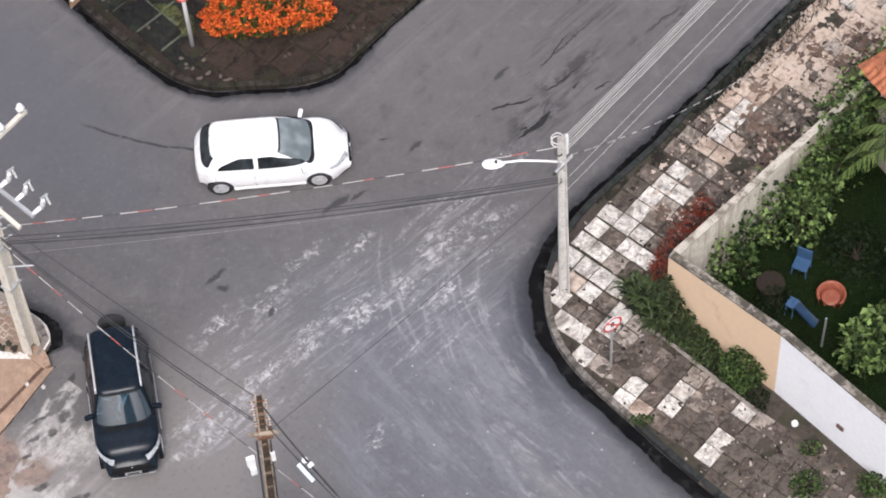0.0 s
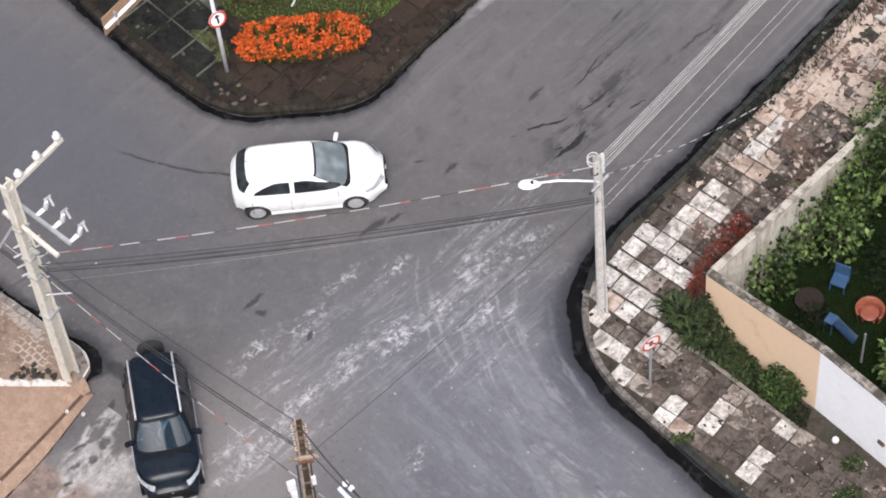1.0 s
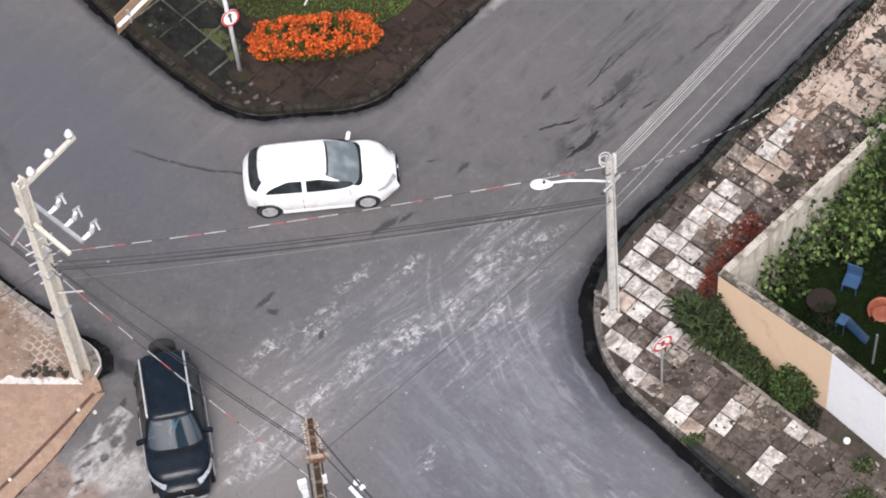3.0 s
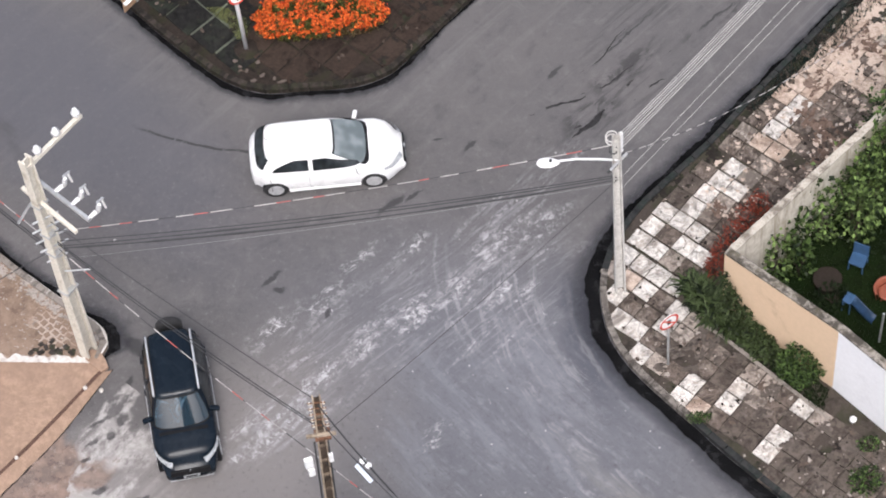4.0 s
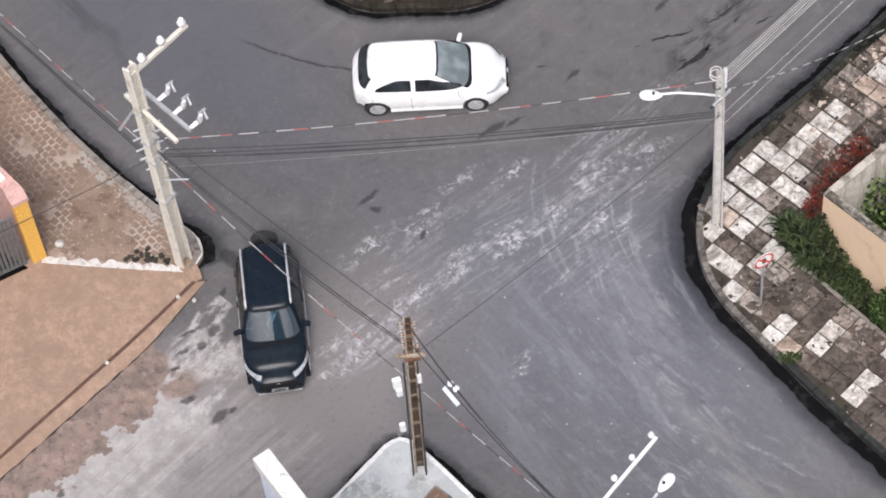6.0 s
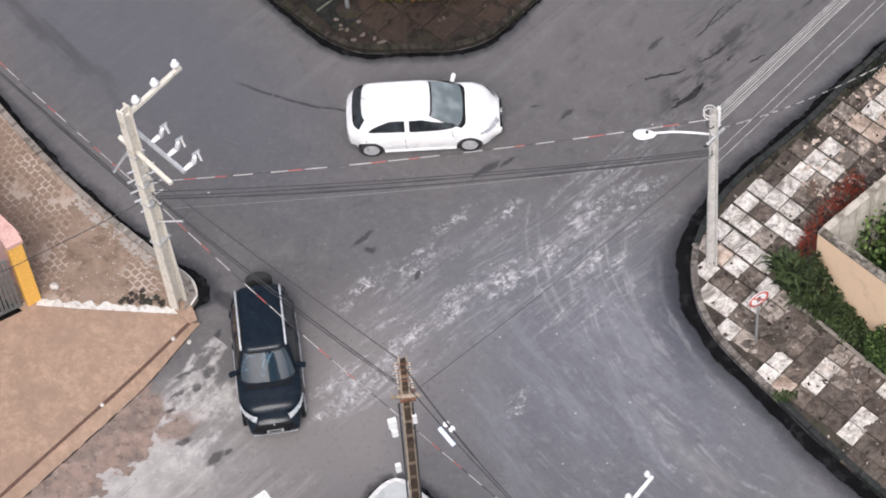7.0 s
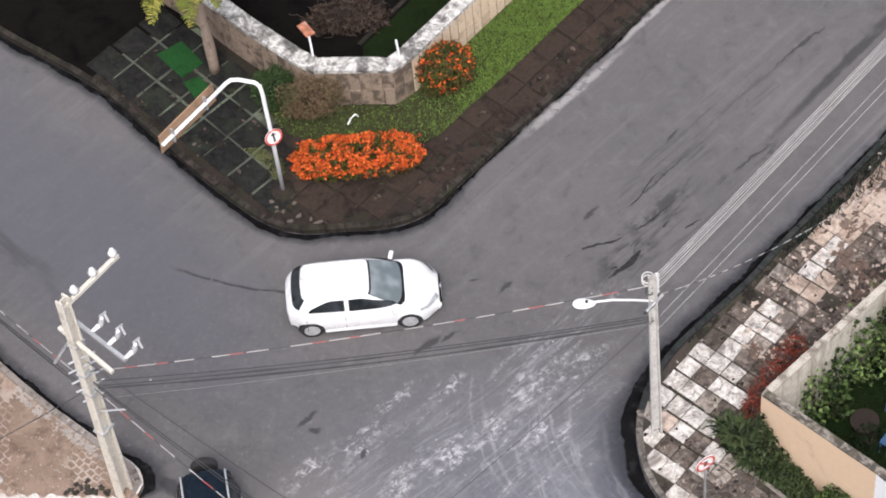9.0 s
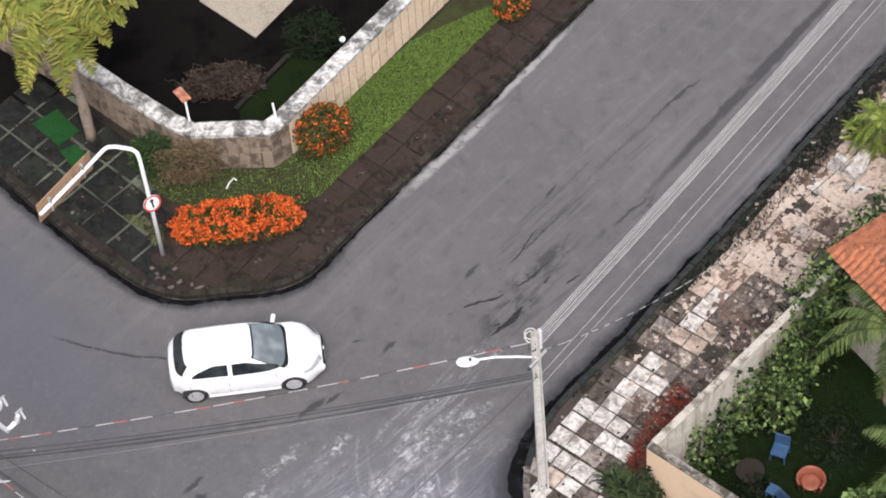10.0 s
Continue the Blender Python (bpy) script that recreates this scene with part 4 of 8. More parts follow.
def lamp_head(at, rz, parent, size=1.0):
    """An oval street-lamp head with a lens below and a light sensor on top."""
    bm = bmesh.new()
    bmesh.ops.create_uvsphere(bm, u_segments=20, v_segments=12, radius=1.0)
    for v in bm.verts:
        k = 1.0 + 0.25 * v.co.x
        v.co = Vector((v.co.x * 0.30, v.co.y * 0.155 * k, v.co.z * (0.10 if v.co.z > 0 else 0.05)))
    m = pose(*at, 0, -6, rz) @ Matrix.Scale(size, 4)
    bmesh.ops.transform(bm, matrix=m, verts=bm.verts)
    head = part("lamp_head", bm, WHITE_ENAMEL, parent, "white oval lamp head", True)
    bm = bmesh.new()
    bmesh.ops.create_uvsphere(bm, u_segments=16, v_segments=8, radius=1.0)
    bmesh.ops.transform(bm, matrix=m @ pose(0.06, 0, -0.045) @ Matrix.Diagonal((0.19, 0.12, 0.045, 1)), verts=bm.verts)
    part("lens", bm, LENS, head, "milky lamp lens", True)
    part("sensor", cyl(m @ Vector((-0.05, 0.01, 0.09)), m @ Vector((-0.05, 0.01, 0.15)), 0.04, 0.034, 10), CABLE, head, "small dark light sensor")


# pole with the switches, beside the cobbled pavement
LB, LT, LH = (-9.30, -2.94), (-9.34, -2.92), 8.72
pl = h_pole("utility_pole", "cream concrete utility pole with steel crossarms", LB, LT, LH, 52, 0.195, 0.140, CONCRETE, False)
o = Vector((LB[0], LB[1], 0))


def rel(*p):
    return Vector(p) - o


arm = beam("crossarm", rel(-9.42, -3.02, 8.40), rel(-8.12, -1.66, 8.40), 0.10, 0.12, CONCRETE, pl)
for k in (0.26, 0.58, 0.93):
    insulator(rel(-9.42 + 1.30 * k, -3.02 + 1.36 * k, 8.57), pl, 1.15)
beam("crossarm", rel(-9.35, -2.58, 7.44), rel(-8.12, -3.88, 7.44), 0.09, 0.10, STEEL, pl, "grey steel crossarm")
beam("crossarm", rel(-9.72, -2.46, 6.92), rel(-8.50, -3.82, 6.92), 0.10, 0.10, CONCRETE, pl)
beam("brace", rel(-9.45, -2.72, 6.86), rel(-9.95, -2.95, 6.2), 0.05, 0.05, STEEL, pl)
FUSE_BODY = mesh_of(lathe([(0.03, -0.22), (0.05, -0.20), (0.035, -0.16), (0.06, -0.12), (0.035, -0.08), (0.065, -0.04), (0.035, 0.0), (0.065, 0.04), (0.035, 0.08), (0.06, 0.12), (0.035, 0.16), (0.05, 0.20), (0.03, 0.22)], 12), "fuse_body", True)
FUSE_BODY.materials.append(PORCELAIN)
for k in (0.36, 0.66, 0.97):
    p = rel(-9.35 + 1.23 * k, -2.58 - 1.30 * k, 7.44)
    q = p + Vector((0.20, 0.14, 0.06))
    f = part("fuse_switch", cyl(p, q, 0.045, 0.06, 10), PORCELAIN, pl, "white porcelain fuse switch")
    b = part("fuse_body", FUSE_BODY, PORCELAIN, f)
    b.matrix_basis = pose(*(q + Vector((0.06, 0.06, 0.05))), 10, 12, 0)
    part("fuse_tube", cyl(q + Vector((0.20, 0.16, -0.12)), q + Vector((0.16, 0.12, 0.30)), 0.03, 0.03, 8), PLASTIC, f)
    part("clip", box(tuple(q + Vector((0.13, 0.10, 0.28))), (0.20, 0.05, 0.06), 40, 0.01), STEEL, f)
for z, d in ((6.3, 0.42), (5.95, 0.5), (5.5, 0.5), (5.1, 0.45), (4.6, 0.35)):
    part("bracket", cyl(rel(-9.32 - d * 0.7, -2.93 - d * 0.35, z), rel(-9.32 + d * 0.75, -2.93 + d * 0.3, z), 0.025, 0.025, 8), STEEL, pl)
for z in (6.92, 5.7, 4.9, 3.2):
    w = 0.23 - 0.085 * z / LH + 0.012
    part("strap", box((-0.04 * z / LH, 0.02 * z / LH, z), (2 * w, 1.5 * w, 0.05), 52), STEEL, pl)
part("splice_arm", cyl(rel(-9.25, -3.0, 4.05), rel(-8.62, -3.05, 4.1), 0.022, 0.022, 8), STEEL, pl)

# slim pole with the street lamp on the tiled pavement
RB, RT, RH = (3.90, -2.74), (3.84, -2.76), 7.05
pr = h_pole("utility_pole", "slim pale concrete pole with a street lamp", RB, RT, RH, 3, 0.132, 0.095, CONCRETE_PALE, False)
o = Vector((RB[0], RB[1], 0))
bm = tube([rel(3.86, -2.78, 6.02), rel(3.4, -2.83, 6.22), rel(2.9, -2.86, 6.36), rel(2.48, -2.88, 6.38)], 0.028, 8)
part("lamp_arm", bm, WHITE_ENAMEL, pr, "white curved lamp arm", True)
lamp_head(rel(2.26, -2.89, 6.36), 180, pr, 0.9)
beam("bracket", rel(3.68, -2.95, 5.88), rel(4.10, -2.62, 6.02), 0.06, 0.07, STEEL, pr)
beam("bracket", rel(3.62, -2.90, 5.7), rel(3.86, -2.78, 5.85), 0.05, 0.06, CABLE, pr)
for z in (6.9, 6.74, 6.58, 6.42, 6.26):
    insulator(rel(3.96, -2.66, z - 0.05), pr, 0.62)
ring = [rel(3.74 + 0.13 * math.cos(a), -2.70 + 0.13 * math.sin(a), 6.95 - 0.02 * a) for a in np.linspace(0, 11, 30)]
part("cable_coil", tube(ring, 0.016, 6), WIRE, pr, "loose coil of grey cable")
ring = [rel(3.76 + 0.08 * math.cos(a), -2.78 + 0.08 * math.sin(a), 6.55 - 0.03 * a) for a in np.linspace(0, 9, 24)]
part("cable_coil", tube(ring, 0.016, 6), CABLE, pr, "loose coil of black cable")

# brown pole on the painted corner
CB, CT, CH = (-3.55, -8.97), (-3.35, -8.87), 7.25
pc = h_pole("utility_pole", "brown weathered concrete pole with ladder-like ribs", CB, CT, CH, 6, 0.140, 0.098, CONCRETE_BROWN)
o = Vector((CB[0], CB[1], 0))
for k, z in enumerate((7.1, 6.85, 6.6, 6.35, 6.1)):
    for sx in (-1, 1):
        insulator(rel(-3.37 + sx * 0.155, -8.92, z - 0.06), pc, 0.42, INSULATOR_OLD)
    part("bolt", cyl(rel(-3.37 - 0.2, -8.93, z), rel(-3.37 + 0.2, -8.93, z), 0.016, 0.016, 8), RUST, pc)
beam("crossarm", rel(-3.72, -8.98, 5.72), rel(-3.06, -8.95, 5.72), 0.07, 0.09, CONCRETE_BROWN, pc)
part("strap", box(tuple(rel(-3.37, -8.87, 5.55)), (0.36, 0.27, 0.08), 6), RUST, pc, "rusty iron strap")
for at, sz in (((-3.78, -9.0, 4.55), (0.20, 0.12, 0.34)), ((-3.75, -9.05, 4.2), (0.15, 0.10, 0.30)), ((-3.26, -9.05, 4.8), (0.10, 0.08, 0.36)), ((-3.80, -9.06, 2.5), (0.14, 0.10, 0.34))):
    part("meter_box", box(tuple(rel(*at)), sz, 15, 0.025), PLASTIC, pc, "small white plastic box")
for sx in (-0.165, 0.14):
    part("conduit", tube([rel(-3.55 + sx, -9.13, 0.1), rel(-3.45 + sx, -9.07, 3.6), rel(-3.40 + sx, -9.02, 5.5)], 0.022, 6), CABLE, pc)

# pole with the long arm, on the far side of the painted pavement
BB, BT, BH = (0.64, -13.95), (0.60, -13.92), 8.25
pb = h_pole("utility_pole", "weathered pole with a white arm and a street lamp", BB, BT, BH, 8, 0.18, 0.12, CONCRETE_BROWN)
o = Vector((BB[0], BB[1], 0))
beam("crossarm", rel(0.58, -14.02, 8.36), rel(1.78, -12.62, 8.40), 0.072, 0.09, PORCELAIN, pb, "white painted crossarm")
for k in (0.28, 0.60, 0.95):
    insulator(rel(0.58 + 1.20 * k - 0.05, -14.02 + 1.40 * k + 0.05, 8.52), pb, 0.78)
bm = tube([rel(0.68, -14.20, 5.9), rel(1.12, -13.76, 6.35), rel(1.78, -12.98, 6.52)], 0.03, 8)
part("lamp_arm", bm, WHITE_ENAMEL, pb, "white straight lamp arm", True)
lamp_head(rel(1.97, -12.76, 6.54), 50, pb, 0.85)
for z in (7.1, 6.6, 6.1, 5.6):
    part("bracket", cyl(rel(0.3, -14.0, z), rel(0.85, -13.95, z), 0.02, 0.02, 8), RUST, pb)


def sag(a, b, drop, n=28):
    a, b = Vector(a), Vector(b)
    return [a.lerp(b, k / n) - Vector((0, 0, 4 * drop * (k / n) * (1 - k / n))) for k in range(n + 1)]


def wire(label, a, b, drop, r, material, group=""):
    thick = (lambda t: r * (0.75 + 1.5 * max(0.0, noise.noise((t * 11, r * 900, drop * 7))))) if r > 0.015 and material is CABLE else r
    ob = part("overhead_wire", tube(sag(a, b, drop, 60), thick, 5), material)
    return tagged(ob, label, "cable", group)


SLEEVE = plain("dirty_pale_sleeve", (0.38, 0.36, 0.35), 0.7, 0, 0.3, 3)
SLEEVE_RED = plain("red_sleeve", (0.38, 0.085, 0.075), 0.6, 0, 0.2, 5)


def sleeved(label, a, b, drop, gap=0.86, long=0.46, r=0.010, seed=0, upto=1.0):
    """A dark cable with pale and red sleeves strung along it."""
    ob = thing("sleeved_cable", label, "cable")
    part("cable", tube(sag(a, b, drop, 40), r, 5), CABLE, ob, "thin dark cable")
    rnd = random.Random(seed)
    length = (Vector(b) - Vector(a)).length
    n = int(length / gap)
    for k in range(int(n * upto)):
        t0 = (k + 0.25 + rnd.uniform(-0.16, 0.16)) / n
        t1 = t0 + long * rnd.uniform(0.8, 1.15) / length
        pts = [Vector(a).lerp(Vector(b), t) - Vector((0, 0, 4 * drop * t * (1 - t))) for t in np.linspace(t0, t1, 4)]
        red = rnd.random() < 0.8 and gap > 0.5
        part("sleeve", tube(pts, r + 0.003, 6), SLEEVE, ob, "pale sleeve")
        if red:
            t2 = t1 + 0.34 * rnd.uniform(0.7, 1.1) / length
            pts = [Vector(a).lerp(Vector(b), t) - Vector((0, 0, 4 * drop * t * (1 - t))) for t in np.linspace(t1, min(t2, 1.0), 3)]
            part("sleeve", tube(pts, r + 0.002, 6), SLEEVE_RED, ob, "faded red sleeve")
    return ob


S = "span between the two lamp-lit poles"
sleeved("dark overhead cable with white and red sleeves", (-9.2, -2.98, 5.76), (3.84, -2.72, 6.58), 0.25)
wire("black telephone cable across the street", (-9.15, -2.98, 5.12), (3.84, -2.78, 5.30), 0.24, 0.019, CABLE, S)
wire("black telephone cable across the street", (-9.15, -2.98, 5.02), (3.84, -2.80, 5.22), 0.34, 0.020, CABLE, S)
wire("black telephone cable across the street", (-9.15, -2.96, 5.30), (3.84, -2.76, 5.36), 0.26, 0.014, CABLE, S)
wire("thin grey service wire across the street", (-9.15, -3.0, 4.60), (3.84, -2.8, 5.10), 0.20, 0.005, DULL, S)
NE = Vector((27.3, 21.2, 0))
for k, z in enumerate((6.94, 6.82, 6.70, 6.56, 6.42, 6.30)):
    wire("bare aluminium wire along the street", (3.98, -2.64, z), (NE.x, NE.y, z), 0.55, 0.0080 if k % 2 else 0.0062, WIRE, "bare wires along the street")
for k, z in enumerate((5.1, 4.62)):
    wire("thin grey telephone wire along the street", (3.98, -2.64, z), (NE.x, NE.y, z), 0.45, 0.0042, WIRE, "telephone wires along the street")
sleeved("thin service cable with pale sleeves to the house", (3.96, -2.68, 6.1), (13.6, 3.2, 5.65), 1.30, 0.36, 0.20, 0.009, 5, 0.62)
sleeved("dark overhead cable with white and red sleeves", (-9.45, -2.88, 5.35), (-24.5, 14.5, 5.1), 0.55)
wire("black telephone cable along the kerb", (-9.45, -2.9, 5.0), (-24.5, 14.2, 4.8), 0.6, 0.022, CABLE)
wire("black telephone cable along the kerb", (-9.45, -2.9, 4.8), (-24.5, 14.2, 4.5), 0.5, 0.016, CABLE)
D = "cables from pole to pole over the lower street"
sleeved("dark overhead cable with white and red sleeves", (-9.2, -3.05, 5.10), (-3.46, -8.84, 4.25), 0.24)
wire("black telephone cable between the poles", (-9.2, -3.0, 5.35), (-3.44, -8.86, 6.0), 0.22, 0.015, CABLE, D)
wire("black telephone cable between the poles", (-9.2, -3.0, 5.25), (-3.44, -8.86, 5.9), 0.30, 0.012, CABLE, D)
wire("thin black cable between the poles", (-9.2, -3.0, 6.2), (-3.40, -8.84, 7.1), 0.10, 0.010, CABLE, D)
sleeved("dark overhead cable with white and red sleeves", (-3.40, -8.98, 4.40), (0.62, -14.0, 6.10), -0.05)
wire("black telephone cable between the poles", (-3.34, -8.95, 7.05), (0.62, -14.0, 6.45), 0.78, 0.017, CABLE, D)
wire("black telephone cable between the poles", (-3.34, -8.95, 6.2), (0.62, -14.0, 6.2), 0.42, 0.013, CABLE, D)
wire("thin dark wire across the crossing", (-3.36, -8.88, 5.55), (3.86, -2.8, 5.25), 0.15, 0.008, CABLE)
wire("thin black service wire to the gate house", (-9.4, -2.95, 4.95), (-15.5, -4.9, 3.4), 0.10, 0.012, CABLE)
sl = part("cable_joint", cyl((-2.66, -9.96, 6.02), (-2.36, -10.34, 5.90), 0.055, 0.055, 12), plain("pale_blue_plastic", (0.62, 0.68, 0.78), 0.4, 0, 0.08, 5))
tagged(sl, "pale blue tubular cable joint hung on the wires", "cable joint")
cl = thing("cable_closure", "two white caps clamped on the cables", "cable joint", pose(-2.50, -10.02, 6.30))
for dx, dy in ((0, 0), (0.12, -0.13)):
    bm = bmesh.new()
    bmesh.ops.create_uvsphere(bm, u_segments=12, v_segments=8, radius=0.075)
    bmesh.ops.translate(bm, vec=(dx, dy, 0), verts=bm.verts)
    part("cap", bm, PLASTIC, cl, "", True)

# ---- cars ----
GLASS = Mat("tinted_car_glass", 0.06, 0, 0.35)
GLASS = GLASS.done(GLASS.mix(GLASS.step(GLASS.noise(2.2, 3), 0.35, 0.65), (0.010, 0.012, 0.013), (0.030, 0.036, 0.040)))
# pale sky reflection is painted into this glass colour
SCREEN = Mat("windscreen_reflection_tone", 0.05, 0, 0.9)
SCREEN = SCREEN.done(SCREEN.mix(SCREEN.step(SCREEN.noise(1.3, 2), 0.35, 0.65), (0.12, 0.145, 0.15), (0.29, 0.32, 0.33)))
# dark glass with bluish patches of reflection painted into the colour
SCREEN_BLUE = Mat("blue_reflection_windscreen", 0.05, 0, 0.9)
SCREEN_BLUE = SCREEN_BLUE.done(SCREEN_BLUE.mix(SCREEN_BLUE.step(SCREEN_BLUE.noise(1.9, 3, 0.6, None, 0.8), 0.54, 0.68), (0.007, 0.019, 0.029), (0.062, 0.112, 0.150)))
TYRE = plain("tyre_rubber", (0.022, 0.022, 0.023), 0.85, 0, 0.3, 14)
RIM = plain("alloy_rim", (0.50, 0.50, 0.51), 0.4, 0.3, 0.2, 9)
BLACK_TRIM = plain("black_trim", (0.010, 0.010, 0.011), 0.6, spec=0.15)
HEADLIGHT = plain("headlight_lens", (0.46, 0.48, 0.50), 0.15, 0.1, 0.6, 14)
TAILLIGHT = plain("tail_light_lens", (0.085, 0.022, 0.022), 0.15)
CHROME = plain("silver_trim", (0.55, 0.56, 0.58), 0.4, 0.4, 0.08, 4)
PLATE = plain("plate_metal", (0.33, 0.34, 0.35), 0.4, 0, 0.1, 20)


def paint(name, colour, dust, coat=0.6):
    m = Mat(name, 0.22, 0, 0.8 * coat)
    m.p.inputs["Coat Weight"].default_value = coat
    m.p.inputs["Coat Roughness"].default_value = 0.06
    c = m.mix(m.times(m.step(m.noise(2.0, 6, 0.7), 0.45, 0.75), 0.5), colour, dust)
    return m.done(c, None, 0.01, m.step(m.noise(3.0, 4), 0.3, 0.7, 0.18, 0.34))


def loft(rows, close=False):
    bm = bmesh.new()
    vs = [[bm.verts.new(p) for p in r] for r in rows]
    for a, b in zip(vs, vs[1:]):
        n = len(a)
        for k in range(n if close else n - 1):
            bm.faces.new((a[k], a[(k + 1) % n], b[(k + 1) % n], b[k]))
    return bm, vs


def carved(mesh, cutter):
    """The mesh with the cutter's volume taken out of it."""
    a, b = new("solid", mesh), new("cutter", cutter)
    mod = a.modifiers.new("cut", "BOOLEAN")
    mod.operation, mod.solver, mod.object = "DIFFERENCE", "EXACT", b
    bpy.context.view_layer.update()
    out = bpy.data.meshes.new_from_object(a.evaluated_get(bpy.context.evaluated_depsgraph_get()))
    bpy.data.objects.remove(a)
    bpy.data.objects.remove(b)
    out.set_sharp_from_angle(angle=radians(38))
    return out


def car(name, label, m, L, W, HT, body_mat, belt, hood, front_screen, rear_screen, wheel_r, base, spare=False, rails=False, boxy=0.0, shift=0.0, screen=None):
    """A hatchback or a small off-road wagon: x forward, z up, the middle of the wheelbase at the origin."""
    ob = thing(name, label, "car", m)
    x0, x1 = -L / 2 + shift, L / 2 + shift
    hw = W / 2

    def half(x):
        return hw * (1 - (0.40 - 0.15 * boxy) * ease(x1 - 0.74 - 0.10 * boxy, x1 + 0.03, x) ** (2.3 - 0.5 * boxy) - (0.30 - 0.12 * boxy) * ease(x0 + 0.62, x0, x) ** 1.9)

    def top(x):
        """The upper edge of the body: bonnet, shoulder, tail."""
        nose = hood - 0.30 * ease(x1 - 0.50, x1, x) ** 1.4 - 0.10 * ease(front_screen[0], x1 - 0.4, x)
        return nose + (belt - hood) * ease(front_screen[0] + 0.12, front_screen[0] - 0.9, x)

    rows = []
    n = 44
    for i in range(n + 1):
        x = x0 + L * i / n
        w, t = half(x), top(x)
        lo = 0.20 + 0.05 * ease(x1 - 0.5, x1, x) + 0.07 * ease(x0 + 0.5, x0, x)
        sec = [(0, lo), (w * 0.80, lo), (w * 0.955, lo + 0.04), (w * 0.985, lo + 0.16), (w, lo + (t - lo) * 0.48), (w * 0.985, lo + (t - lo) * 0.62), (w * 0.975, lo + (t - lo) * 0.76), (w * 0.935, t - 0.07), (w * 0.86, t - 0.018), (w * 0.60, t + 0.012), (w * 0.3, t + 0.028), (0, t + 0.032)]
        rows.append([(x, -y, z) for y, z in sec] + [(x, y, z) for y, z in sec[::-1][1:-1]])
    bm, vs = loft(rows, True)
    for ring, sx in ((vs[0], -1), (vs[-1], 1)):
        z = sum(v.co.z for v in ring) / len(ring)
        mid = [bm.verts.new((v.co.x + sx * 0.05, v.co.y * 0.86, z + (v.co.z - z) * 0.80)) for v in ring]
        for k in range(len(ring)):
            bm.faces.new((ring[k], ring[(k + 1) % len(ring)], mid[(k + 1) % len(ring)], mid[k]))
        bm.faces.new(mid)
    bmesh.ops.recalc_face_normals(bm, faces=bm.faces)
    cut = bmesh.new()
    for sx in (-1, 1):
        for sy in (-1, 1):
            add_cyl(cut, (sx * base / 2, sy * (hw - 0.24), wheel_r + 0.01), (sx * base / 2, sy * (hw + 0.3), wheel_r + 0.01), wheel_r + 0.030, None, 36)
    body = part("body", carved(mesh_of(bm, "body", True), mesh_of(cut, "cut")), body_mat, ob)

    # the cabin: a rounded box that narrows upwards
    def cabin(u, v, out=0.0):
        """u runs round from the rear middle, v from belt (0) to roof edge (1)."""
        xf = front_screen[0] + (front_screen[1] - front_screen[0]) * v
        xr = rear_screen[0] + (rear_screen[1] - rear_screen[0]) * v ** 1.2
        wb, wt = hw * 0.955, hw * (0.68 - 0.05 * boxy)
        w = wb + (wt - wb) * v + 0.03 * math.sin(math.pi * v)
        cx, a = (xf + xr) / 2, (xf - xr) / 2
        ang = 2 * math.pi * u + math.pi
        e = 0.34 - 0.12 * v
        cs, sn = math.cos(ang), math.sin(ang)
        px = math.copysign(abs(cs) ** e, cs)
        py = math.copysign(abs(sn) ** e, sn)
        x, y = cx + a * px, w * py
        x += (-0.10 + 0.08 * v) * (y / w) ** 2 * max(0, px) + 0.06 * (y / w) ** 2 * max(0, -px)
        z = belt - 0.05 + (HT - 0.07 - belt + 0.05) * v - 0.02 * v * px ** 4
        nx, ny = cs, sn
        return (x + out * nx * 1.1, y + out * ny * 1.1, z + out * 0.5)

    NU = 96
    rows = [[cabin(k / NU, v) for k in range(NU)] for v in np.linspace(0, 1, 9)]
    last = rows[-1]
    cx = sum(p[0] for p in last) / NU
    for s, dz in ((0.965, 0.028), (0.86, 0.050), (0.6, 0.066), (0.3, 0.072), (0.02, 0.074)):
        rows.append([(cx + (p[0] - cx) * s, p[1] * s, p[2] + dz) for p in last])
    bm, vs = loft(rows, True)
    bm.faces.new(vs[-1])
    bmesh.ops.recalc_face_normals(bm, faces=bm.faces)
    part("cabin", bm, body_mat, ob, "", True)

    def pane(nm, u0, u1, v0, v1, mat, lab, slant=(0, 0), out=0.012):
        nu, nv = 20, 6
        rs = []
        for j in range(nv + 1):
            v = v0 + (v1 - v0) * j / nv
            rs.append([cabin(u0 + slant[0] * (j / nv) + (u1 + slant[1] * (j / nv) - u0 - slant[0] * (j / nv)) * k / nu, v, out) for k in range(nu + 1)])
        b, _ = loft(rs)
        bmesh.ops.recalc_face_normals(b, faces=b.faces)
        return part(nm, b, mat, ob, lab, True)

